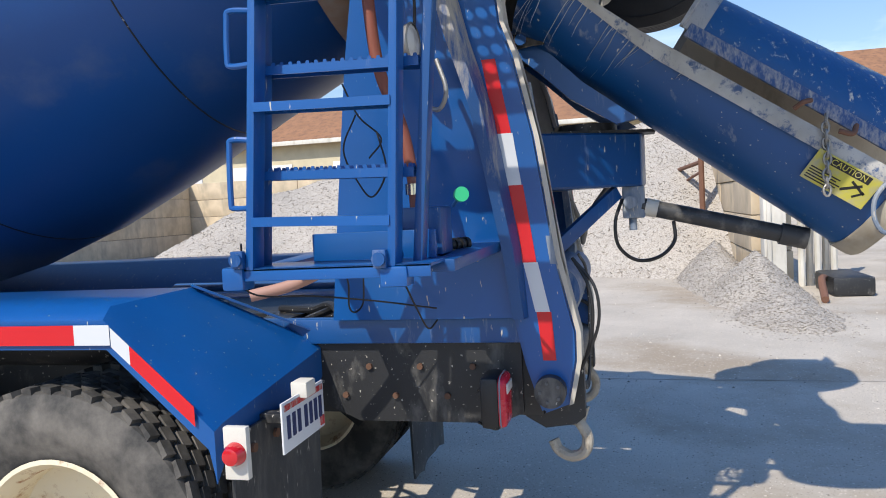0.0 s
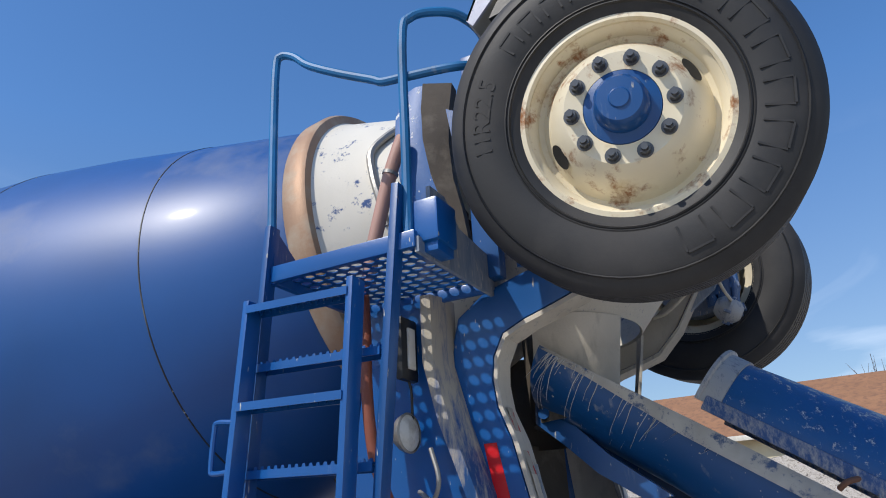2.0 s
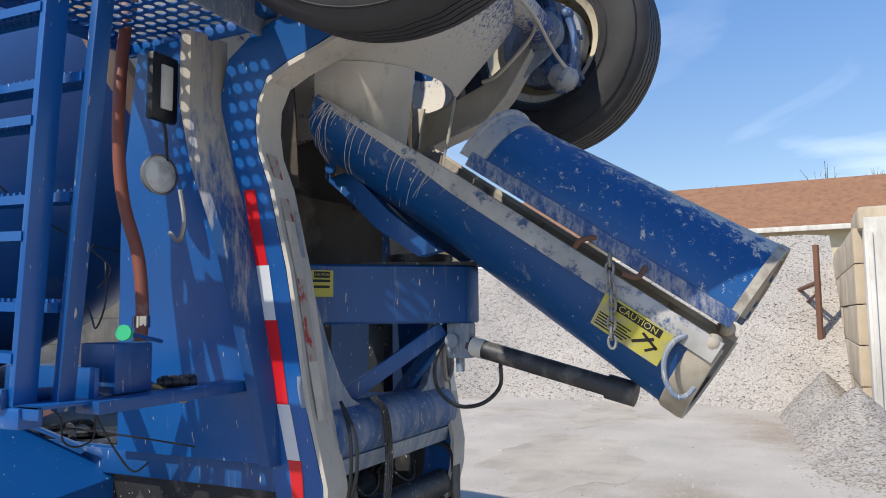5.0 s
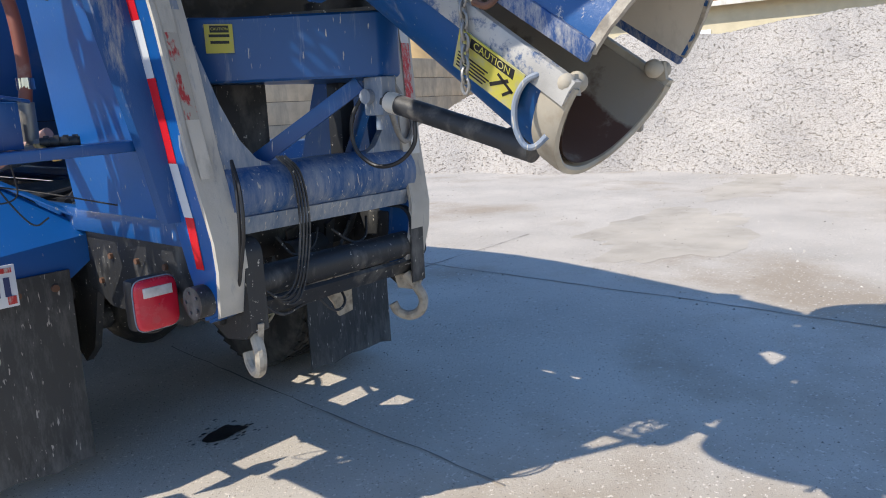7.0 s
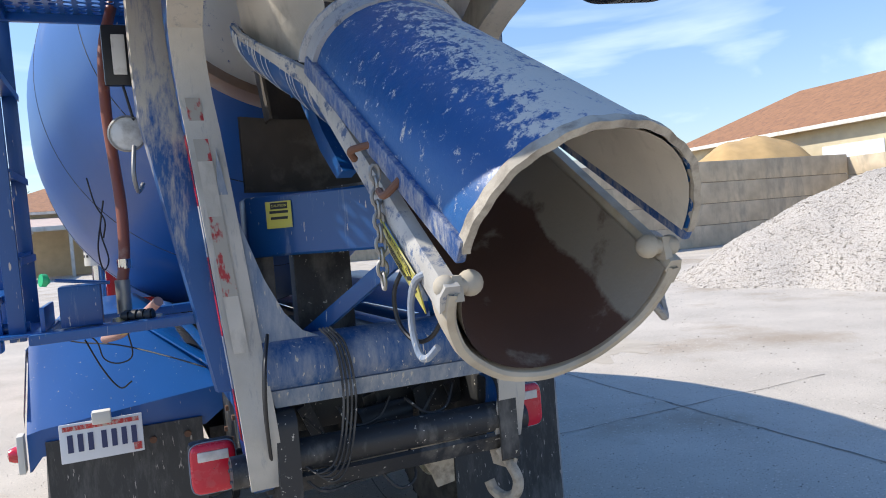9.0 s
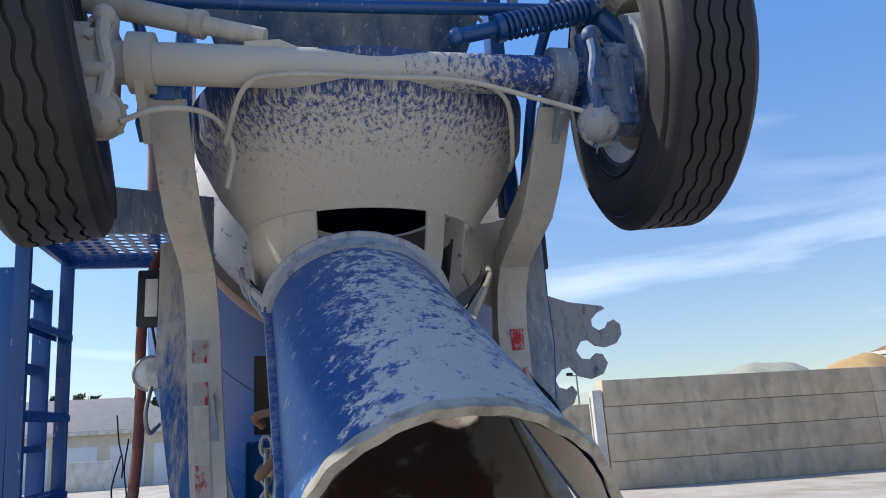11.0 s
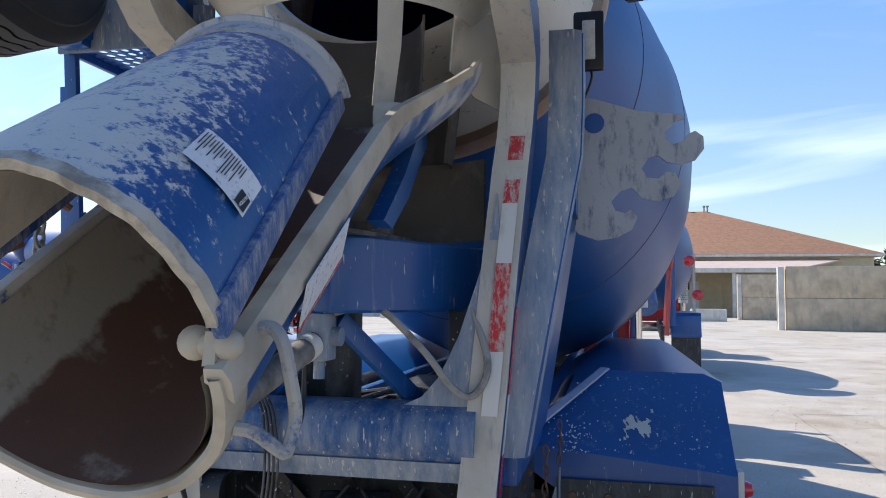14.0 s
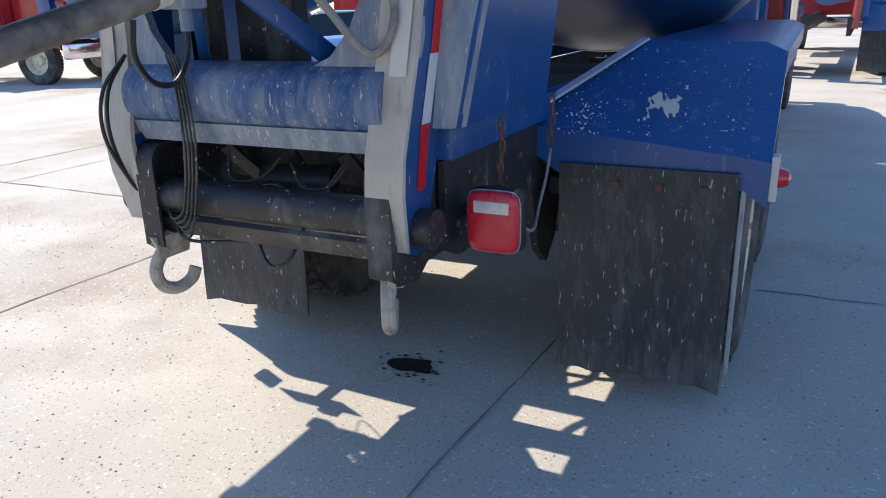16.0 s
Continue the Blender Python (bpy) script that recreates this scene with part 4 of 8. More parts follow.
# fenders over the booster wheels: a bent band with a lamp, and a flat flap standing behind it
for s in (-1, 1):
    x0, x1 = (-0.84, -1.15) if s < 0 else (0.76, 1.09)
    dy, dz = (0.0, 0.0) if s < 0 else (0.05, 0.05)
    outer = [(-0.045, 3.315), (-0.10, 3.43), (-0.164, 3.538), (-0.36, 3.545), (-0.565, 3.530)]
    inner = [(-0.068, 3.285), (-0.14, 3.36), (-0.215, 3.43), (-0.38, 3.475), (-0.555, 3.500)]
    bm = Bm()
    strip(bm, [[(x0, y + dy, z + dz), (x1, y + dy, z + dz)] for y, z in outer])
    solid(bm, 0.008)
    ft = part("booster_fender", bm, "grey", truck, "bent steel fender above the raised wheel, dusty underneath")
    bm = Bm()
    plate(bm, [(x1, y + dy, z + dz) for y, z in outer] + [(x1, y + dy, z + dz) for y, z in reversed(inner)], (-s * 0.010, 0, 0))
    part("fender_side", bm, "faded", ft, "pale weathered blue fender side")
    # black plate added in place of the shade under the fender
    bm = Bm()
    plate(bm, [(x1 - s * 0.012, -0.12 + dy, 3.30 + dz), (x1 - s * 0.012, -0.20 + dy, 3.43 + dz), (x1 - s * 0.012, -0.40 + dy, 3.48 + dz), (x1 - s * 0.012, -0.52 + dy, 3.49 + dz), (x1 - s * 0.012, -0.50 + dy, 3.36 + dz), (x1 - s * 0.012, -0.30 + dy, 3.33 + dz)], (-s * 0.05, 0, 0))
    part("fender_shade_plate", bm, "black", ft, "black plate that stands for the shade under the fender")
    bm = Bm()
    lathe(bm, (x1 - s * 0.008, -0.440 + dy, 3.405 + dz), (s, -0.15, -0.5), (0, 0, 1), [(0, 0.046), (0.014, 0.044), (0.022, 0.03), (0.024, 0)], 24)
    part("round_lens", bm, "clear", ft, "round dusty lens")
    bm = Bm()
    if s < 0:
        flap = [(-1.15, -0.562, 3.535), (-0.86, -0.745, 3.745), (-0.85, -0.752, 3.495), (-1.15, -0.556, 3.33)]
    else:
        flap = [(0.750, -0.55, 3.76), (1.075, -0.55, 3.75), (1.062, -0.55, 3.515), (0.753, -0.55, 3.455)]
    plate(bm, flap, (0, 0.012, 0))
    fl = part("fender_flap", bm, "post", ft, "pale flat fender flap")
    for q in (0.25, 0.5, 0.75):
        c = Vector(flap[3]).lerp(Vector(flap[2]), q) + Vector((0, -0.002, 0.035))
        part("flap_bolt", rod(Bm(), c, c + Vector((0, -0.012, 0)), 0.012, seg=8), "bolt", fl)
    bm = Bm()
    c = Vector((x1, -0.194 + dy, 3.482 + dz))
    lathe(bm, c, (s, 0, 0), (0, 0, 1), [(0, 0.042), (0.012, 0.042), (0.014, 0.034)], 28)
    part("lamp_gasket", bm, "cable", ft)
    bm = Bm()
    lathe(bm, c, (s, 0, 0), (0, 0, 1), [(0.006, 0.034), (0.016, 0.032), (0.022, 0.022), (0.024, 0)], 28)
    part("marker_lamp", bm, "lens", ft, "round red marker lamp")
    part("lamp_wire", tube(Bm(), [c + Vector((-s * 0.03, -0.06, -0.05)), c + Vector((-s * 0.02, -0.10, -0.12)), c + Vector((-s * 0.04, -0.13, -0.06)), c + Vector((-s * 0.03, -0.11, 0.0))], 0.004), "hose", ft)
    beam_bm = Bm()
    tube(beam_bm, [(CB + s * 0.62, 0.02, 2.62), (CB + s * 0.70, 0.0, 3.1), (CB + s * 0.78, -0.12, 3.4)], 0.02, 10)
    part("fender_bracket", beam_bm, "worn", ft)

# discharge funnel, receiving hopper, drum
bm = Bm()
rows = []
for z, r, yc, sq in ((2.93, 0.60, 0.10, 0.98), (2.80, 0.585, 0.10, 0.95), (2.66, 0.51, 0.12, 0.86), (2.515, 0.40, 0.14, 0.86)):
    rows.append([(-0.02 + r * math.cos(radians(a)), yc + sq * r * math.sin(radians(a)), z) for a in range(170, 371, 5)])
strip(bm, rows)
solid(bm, 0.012)
part("discharge_funnel", bm, "funnel", truck, "discharge funnel streaked with dried concrete")
for s in (-1, 1):
    bm = Bm()
    rows = []
    for a in (186, 200, 212, 222, 232, 244) if s < 0 else (297, 300, 304, 308):
        c, q = math.cos(radians(a)), math.sin(radians(a))
        rows.append([(-0.02 + 0.40 * c, 0.14 + 0.345 * q, 2.518), (-0.02 + 0.38 * c, 0.15 + 0.33 * q, 2.38), (-0.02 + (0.37 if s < 0 else 0.33) * c, 0.16 + 0.31 * q, 2.30 - 0.10 * max(0.0, (a - 200) / 44) if s < 0 else 2.21)])
    strip(bm, rows)
    solid(bm, 0.01)
    part("funnel_lip", bm, "grey", truck, "side lip of the funnel with dried concrete")
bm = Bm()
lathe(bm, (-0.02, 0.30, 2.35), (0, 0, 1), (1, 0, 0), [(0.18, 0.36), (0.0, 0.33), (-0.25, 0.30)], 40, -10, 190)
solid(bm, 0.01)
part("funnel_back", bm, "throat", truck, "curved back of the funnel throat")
# inner shell added over the pale neck, coloured as the shaded throat
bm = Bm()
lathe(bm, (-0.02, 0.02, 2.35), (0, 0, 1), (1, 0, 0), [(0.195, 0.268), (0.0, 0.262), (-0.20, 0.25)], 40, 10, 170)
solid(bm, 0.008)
part("throat_shell", bm, "throat", truck, "added curved shell inside the throat, shade in its colour")
# plate coloured dark for the shade behind the pivot
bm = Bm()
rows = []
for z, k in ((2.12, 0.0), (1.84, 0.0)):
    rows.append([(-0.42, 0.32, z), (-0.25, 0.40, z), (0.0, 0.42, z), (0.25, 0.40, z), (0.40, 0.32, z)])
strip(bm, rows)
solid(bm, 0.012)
part("throat_plate", bm, "throat", truck, "caked plate behind the chute pivot, shade in its colour")
# cheek that closes the funnel towards the pedestal, and the foot under the right lip
for s in (1,):
    bm = Bm()
    rows = []
    for x, y, z0, z1 in ((0.36, 0.06, 2.54, 2.36), (0.42, 0.17, 2.57, 2.30), (0.50, 0.26, 2.60, 2.27), (0.60, 0.32, 2.64, 2.26)):
        rows.append([(-0.02 + s * x, y, z0), (-0.02 + s * (x - 0.012), y + 0.015, 0.5 * (z0 + z1)), (-0.02 + s * (x - 0.02), y + 0.02, z1)])
    strip(bm, rows)
    solid(bm, 0.008)
    part("funnel_cheek", bm, "grey", truck, "tan cheek plate caked with dried concrete")
bm = Bm()
rod(bm, (0.145, -0.10, 2.20), (0.225, -0.12, 2.185), 0.026, seg=16)
box(bm, (0.135, -0.13, 2.145), (0.185, -0.07, 2.195), 0.01)
part("lip_foot", bm, "grey", truck)
bm = Bm()
rows = []
for z, r, yc in ((3.06, 0.36, 0.24), (3.2, 0.46, 0.16), (3.45, 0.55, 0.06), (3.66, 0.595, 0.0)):
    rows.append([(-0.07 + r * math.cos(radians(a)), yc + 0.26 * r * math.sin(radians(a)), z) for a in range(174, 367, 6)])
top = []
for a in range(174, 367, 6):
    lift = 0.235 * max(0.0, math.sin(radians(a - 180))) ** 0.8 if 180 < a < 360 else 0.0
    r = 0.605 + 0.02 * lift
    top.append((-0.07 + r * math.cos(radians(a)), 0.26 * r * math.sin(radians(a)) + 0.05 * lift, 3.68 + lift))
rows.append(top)
strip(bm, rows)
solid(bm, 0.012)
hopper = part("receiving_hopper", bm, "hopper", truck, "blue receiving hopper, dusty with a bent rim")
bm = Bm()
strip(bm, [[(x, y, z) for x in (-0.32, 0.18)] for y, z in ((-0.05, 3.411), (-0.195, 3.411), (-0.203, 3.419), (-0.203, 3.522), (-0.195, 3.53), (-0.06, 3.53))])
solid(bm, 0.012)
part("lamp_bar", bm, "dusty", hopper, "steel lamp bar")
for x in (-0.236, -0.077, 0.087):
    bm = Bm()
    lathe(bm, (x, -0.205, 3.475), (0, -1, 0), (1, 0, 0), [(0, 0.040), (0.006, 0.040), (0.013, 0.030), (0.016, 0.0)], 24)
    part("red_lamp", bm, "lens", hopper, "round red lamp")
part("lamp_wire", tube(Bm(), [(-0.18, -0.17, 3.40), (-0.08, -0.19, 3.385), (0.05, -0.17, 3.40), (0.2, -0.14, 3.50), (0.32, -0.08, 3.44), (0.46, 0.02, 3.35)], 0.007), "hose", hopper)
for s in (-1, 1):
    bm = Bm()
    box(bm, (-0.06 + s * 0.60 - 0.03, 0.10, 2.60), (-0.06 + s * 0.60 + 0.03, 0.20, 3.55), 0.008)
    part("hopper_post", bm, "worn", truck)

DRUM_O, DRUM_D = Vector((0.016, 1.02, 3.005)), Vector((0, 1, -0.165)).normalized()
bm = Bm()
lathe(bm, DRUM_O, DRUM_D, (1, 0, 0), [(-0.02, 0.70), (-0.02, 0.770), (0.0, 0.785), (0.6, 0.968), (1.1, 1.125), (1.6, 1.262), (2.1, 1.358), (2.6, 1.400), (3.1, 1.40), (3.6, 1.34), (4.2, 1.15), (4.8, 0.85), (5.3, 0.5), (5.35, 0.0)], 96)
drum = part("mixer_drum", bm, "drum", truck, "large glossy blue steel mixing drum")
for s0 in (0.62, 1.62, 3.0):
    r = interp(s0, [(0, 0.785), (0.6, 0.968), (1.1, 1.125), (1.6, 1.262), (2.1, 1.358), (2.6, 1.400), (3.1, 1.40)])
    bm = Bm()
    lathe(bm, DRUM_O, DRUM_D, (1, 0, 0), [(s0 - 0.004, r - 0.002), (s0 - 0.002, r + 0.002), (s0 + 0.002, r + 0.003), (s0 + 0.004, r)], 96)
    part("weld_seam", bm, "black", drum, "thin dark weld seam")
bm = Bm()
lathe(bm, DRUM_O, DRUM_D, (1, 0, 0), [(-0.02, 0.66), (-0.02, 0.80), (-0.04, 0.812), (-0.12, 0.812), (-0.14, 0.80), (-0.14, 0.66)], 80)
part("track_ring", bm, "ring", drum, "rust-brown steel track ring")
bm = Bm()
lathe(bm, DRUM_O, DRUM_D, (1, 0, 0), [(-0.14, 0.76), (-0.155, 0.745), (-0.45, 0.64), (-0.62, 0.58), (-0.64, 0.56), (-0.60, 0.54), (-0.2, 0.6)], 80)
part("drum_neck", bm, "white", drum, "white neck with blue paint showing through chips")
bm = Bm()
tube(bm, [DRUM_O + DRUM_D * s0 + r * Vector((math.cos(radians(a)), 0, math.sin(radians(a)))) for s0, r, a in ((-0.53, 0.614, 137), (-0.46, 0.638, 143), (-0.39, 0.664, 152), (-0.352, 0.678, 160), (-0.372, 0.670, 170), (-0.40, 0.660, 180), (-0.425, 0.650, 192))], 0.017, 8)
part("neck_rib", bm, "steel", drum, "raised rib on the neck")
bm = Bm()
lathe(bm, DRUM_O + DRUM_D * -0.62, DRUM_D, (1, 0, 0), [(0.0, 0.565), (0.7, 0.60)], 48)
part("drum_mouth", bm, "inside", drum)

# drum pedestal with its rear posts
for s in (-1, 1):
    mt = "blue" if s < 0 else "worn"
    bm = Bm()
    pl = [(0.14, 1.155), (0.16, 1.40), (0.235, 1.886), (0.30, 2.12), (0.345, 2.32), (0.345, 2.55), (0.62, 2.55), (0.63, 2.46), (0.70, 2.05), (0.80, 1.5), (0.86, 1.155)]
    plate(bm, [(s * (0.545 + 0.17 * (z - 1.155) / 1.0 if z < 2.155 else 0.715), y, z) for y, z in pl], (s * 0.015, 0, 0))
    ped = part("drum_pedestal", bm, mt, truck, "tapered blue pedestal plate")
    bm = Bm()
    pr = [(0.135, 1.155), (0.155, 1.40), (0.228, 1.886), (0.293, 2.12), (0.338, 2.32), (0.338, 2.56)]
    rows = []
    for y, z in pr:
        xx = 0.545 + 0.17 * min(z - 1.155, 1.0)
        rows.append([(s * (xx + (0.055 if s < 0 else 0.02)), y + 0.045, z), (s * (xx + (0.048 if s < 0 else 0.012)), y + 0.008, z), (s * (xx - 0.02), y - 0.012, z), (s * (xx - 0.10), y - 0.012, z), (s * (xx - 0.10), y + 0.006, z), (s * (xx - 0.005), y + 0.006, z)])
    strip(bm, rows, True)
    part("pedestal_flange", bm, "caked" if s < 0 else "dusty", ped, "rear flange of the pedestal under dried concrete")
    # oblong work lamp
    c = Vector((-0.80, 0.43, 2.365) if s < 0 else (0.745, 0.51, 2.575))
    bm = Bm()
    box(bm, c + Vector((-0.055, -0.018, -0.110)), c + Vector((0.055, 0.012, 0.110)), 0.012)
    lamp = part("work_lamp", bm, "cable", truck, "oblong work lamp in a black rubber housing")
    bm = Bm()
    box(bm, c + Vector((-0.023, -0.027, -0.072)), c + Vector((0.023, -0.018, 0.072)), 0.004)
    part("lens", bm, "clear", lamp)
    part("lamp_lead", tube(Bm(), [c + Vector((0, 0, -0.09)), c + Vector((0.01, -0.01, -0.14)), c + Vector((s * -0.03, 0, -0.24))], 0.005), "cable", lamp)
bm = Bm()
c = Vector((-0.796, 0.44, 2.085))
lathe(bm, c, (-0.10, -1.0, 0), (0, 0, 1), [(-0.04, 0.0), (-0.04, 0.035), (-0.01, 0.060), (0.012, 0.067), (0.016, 0.060)], 28)
rl = part("round_lamp", bm, "steel", truck, "round work lamp with a dusty lens")
bm = Bm()
lathe(bm, c, (-0.10, -1.0, 0), (0, 0, 1), [(0.010, 0.060), (0.020, 0.035), (0.022, 0)], 24)
part("lens", bm, "clear", rl)
part("grab_loop", tube(Bm(), [(-0.78, 0.36, 2.03), (-0.79, 0.33, 1.93), (-0.78, 0.36, 1.87), (-0.76, 0.42, 1.90)], 0.008), "steel", truck)

# hook rack for chutes on the right post
bm = Bm()
hk = [(0.70, 2.42), (0.80, 2.395), (0.95, 2.345), (1.10, 2.325), (1.115, 2.312), (1.075, 2.295), (1.045, 2.265), (1.045, 2.235), (1.075, 2.215), (1.11, 2.228), (1.125, 2.252), (1.15, 2.262), (1.178, 2.24), (1.18, 2.195), (1.15, 2.155), (1.10, 2.14), (1.05, 2.15),
      (1.02, 2.175), (0.985, 2.17), (0.96, 2.13), (0.98, 2.095), (1.02, 2.09), (1.05, 2.115), (1.08, 2.11), (1.10, 2.07), (1.075, 2.025), (1.02, 2.005), (0.96, 2.02), (0.925, 2.06), (0.885, 2.05), (0.85, 2.01), (0.865, 1.975),
      (0.90, 1.965), (0.925, 1.98), (0.945, 1.95), (0.925, 1.905), (0.87, 1.875), (0.80, 1.865), (0.73, 1.89), (0.69, 1.95), (0.685, 2.05), (0.695, 2.2)]
plate(bm, [(x - 0.03, 0.62, z - 0.005) for x, z in hk], (0, 0.014, 0))
rack = part("chute_hook_rack", bm, "rack", truck, "flame-cut steel rack with three hooks, spattered grey")
bm = Bm()
rod(bm, (0.76, 0.616, 2.30), (0.76, 0.640, 2.30), 0.038, seg=20)
part("rack_hole", bm, "drum", rack)
bm = Bm()
beam(bm, (0.70, 0.42, 2.36), (0.70, 0.62, 2.36), 0.02, 0.08)
part("rack_bracket", bm, "worn", rack)
bm = Bm()
beam(bm, (0.69, 0.42, 1.98), (0.69, 0.62, 1.98), 0.02, 0.08)
part("rack_bracket", bm, "worn", rack)

# chute pivot beam, braces, lift cylinder
bm = Bm()
plate(bm, [(-0.44, 0.20, 1.60), (-0.30, 0.12, 1.60), (0.0, -0.28, 1.60), (0.08, -0.30, 1.60), (0.16, -0.22, 1.60), (0.32, 0.20, 1.60), (0.42, 0.34, 1.60), (-0.44, 0.34, 1.60)], (0, 0, 0.215))
bmesh.ops.recalc_face_normals(bm, faces=bm.faces)
bmesh.ops.bevel(bm, geom=[e for e in bm.edges if e.calc_face_angle(0) > 0.5], offset=0.008, segments=1, affect="EDGES")
pb = part("chute_pivot_beam", bm, "worn", truck, "blue welded pivot beam for the chute")
bm = Bm()
plate(bm, [(-0.18, 0.06, 1.815), (0.02, -0.34, 1.815), (0.14, -0.34, 1.815), (0.22, 0.08, 1.815)], (0, 0, 0.012))
rod(bm, (0.05, -0.06, 1.83), (0.05, -0.06, 1.86), 0.13, seg=32)
part("turntable", bm, "black", pb, "dark turntable plate")
bm = Bm()
box(bm, (-0.005, -0.29, 1.47), (0.065, -0.20, 1.60), 0.008)
rod(bm, (-0.03, -0.23, 1.535), (0.09, -0.23, 1.535), 0.026, seg=16)
rod(bm, (0.03, -0.24, 1.47), (0.03, -0.24, 1.42), 0.016, seg=12)
part("cylinder_mount", bm, "dusty", truck)
for s in (-1, 1):
    bm = Bm()
    beam(bm, (0.03 + s * 0.03, -0.18, 1.58), (CX + s * 0.27, 0.16, 1.28), 0.03, 0.055, (0, 0, 1), 0.004)
    part("diagonal_brace", bm, "worn", truck, "blue diagonal brace")
    bm = Bm()
    box(bm, (CX + s * 0.36 - 0.04, 0.24, 1.30), (CX + s * 0.36 + 0.04, 0.32, 1.62), 0.006)
    part("pivot_post", bm, "black", truck)
bm = Bm()
box(bm, (-0.27, 0.28, 1.16), (-0.05, 0.36, 1.60), 0.006)
part("centre_post", bm, "black", truck)
bm = Bm()
c0, c1 = Vector((0.03, -0.21, 1.535)), Vector((0.0, -0.89, 1.36))
rod(bm, c0.lerp(c1, 0.10), c0.lerp(c1, 0.9), 0.034, seg=20)
rod(bm, c0, c0.lerp(c1, 0.14), 0.026, seg=16)
rod(bm, c0.lerp(c1, 0.86), c1, 0.042, seg=20)
lc = part("lift_cylinder", bm, "cylinder", truck, "dark hydraulic lift cylinder below the chute")
bm = Bm()
rod(bm, c0.lerp(c1, 0.12), c0.lerp(c1, 0.19), 0.036, seg=20)
part("cylinder_collar", bm, "post", lc, "pale collar")
for pts in ([(0.0, -0.20, 1.55), (-0.04, -0.17, 1.46), (-0.04, -0.18, 1.36), (-0.02, -0.25, 1.30), (0.0, -0.34, 1.31), (0.02, -0.40, 1.37), (0.03, -0.40, 1.45)],
            [(0.06, -0.22, 1.60), (0.16, -0.16, 1.62), (0.27, -0.06, 1.50), (0.36, -0.02, 1.38), (0.42, -0.01, 1.36), (0.46, 0.0, 1.45), (0.40, 0.06, 1.62)]):
    black = pts[0][0] == 0.0
    part("hydraulic_hose", tube(Bm(), pts, 0.0075 if black else 0.011), "cable" if black else "hose", lc, "thin black hydraulic hose" if black else "bent grey hydraulic hose")
for k in range(4):
    o = 0.012 * k
    part("cable_loop", tube(Bm(), [(-0.27 + o, -0.03, 1.35), (-0.225 + o, -0.055, 1.28), (-0.215 + o * 1.2, -0.06, 1.10), (-0.25 + o, -0.055, 0.92 - 0.01 * k), (-0.31 + o, -0.045, 0.87 - 0.012 * k), (-0.36, -0.02, 0.90)], 0.0042), "black", truck, "hanging cable loop")
for k in range(2):
    part("arm_cable", tube(Bm(), [(-0.44, -0.02, 1.35), (-0.47, -0.075 - 0.02 * k, 1.25), (-0.48, -0.085 - 0.02 * k, 1.12), (-0.47, -0.05, 0.98), (-0.46, -0.01, 0.92)], 0.006), "cable", truck)


# main chute and the folded chute turned over on it
def trough(bm, rings, thick=0.012):
    """Rings of (centre, half width, depth, up); a round trough open on its up side."""
    rows = []
    for c, w, dp, up in rings:
        c, up = Vector(c), Vector(up).normalized()
        rows.append([c + Vector((w * math.cos(a), 0, 0)) - up * dp * math.sin(a) for a in [math.pi * k / 20 for k in range(21)]])
    strip(bm, rows)
    return solid(bm, thick)


AX = Vector((0, -1.30, -0.87)).normalized()
UP = Vector((0, -0.87, 1.30)).normalized()
bm = Bm()
e0, e1 = Vector((-0.015, 0.075, 2.385)), Vector((-0.015, -1.185, 1.525))
HEAD = ((0.0, 0.43), (0.05, 0.42), (0.12, 0.38), (0.2, 0.32), (0.28, 0.272), (0.36, 0.255))
trough(bm, [(e0.lerp(e1, q), w, 0.22, UP) for q, w in HEAD] + [ (e0.lerp(e1, 0.7), 0.258, 0.24, UP), (e1, 0.262, 0.26, UP)])
chute = part("main_chute", bm, "chute", truck, "blue steel main chute with a scraped edge")
rng = random.Random(31)
bm = Bm()
for k in range(60):
    q = 0.03 + 0.42 * rng.random() ** 1.5
    w = next(wa + (wb - wa) * (q - qa) / (qb - qa) for (qa, wa), (qb, wb) in zip(HEAD, (*HEAD[1:], (2.0, 0.262))) if q < qb)
    wide = rng.uniform(0.0007, 0.0028)
    end = (0.10 + 0.55 * rng.random() ** 1.6) * math.pi / 2 * (1.25 - q)
    slip = rng.uniform(0.0, 0.05)
    rows = []
    for j in range(9):
        a = math.pi - end * j / 8
        c = e0.lerp(e1, q - slip * (j / 8) + 0.0008 * math.sin(5 * j + k))
        n = Vector((math.cos(a), 0, 0)) - UP * math.sin(a)
        p = c + Vector(((w + 0.0145) * math.cos(a), 0, 0)) - UP * 0.240 * math.sin(a) + n * 0.001
        ww = wide * (1 - 0.75 * j / 8)
        rows.append([p - AX * ww, p + n * 0.002, p + AX * ww])
    strip(bm, rows)
part("cement_streaking", bm, "runs", chute, "pale streaks of dried cement")
bm = Bm()
rows = []
for q, w in (*HEAD, (0.7, 0.258), (1.0, 0.262)):
    c = e0.lerp(e1, q)
    w -= 0.018
    rows.append([c + Vector((w * math.cos(a), 0, 0)) - UP * (0.20 + 0.04 * q) * math.sin(a) for a in [math.pi * k / 20 for k in range(21)]])
strip(bm, rows)
part("chute_lining", bm, "lining", chute, "rusty brown lining, grey towards its rims")
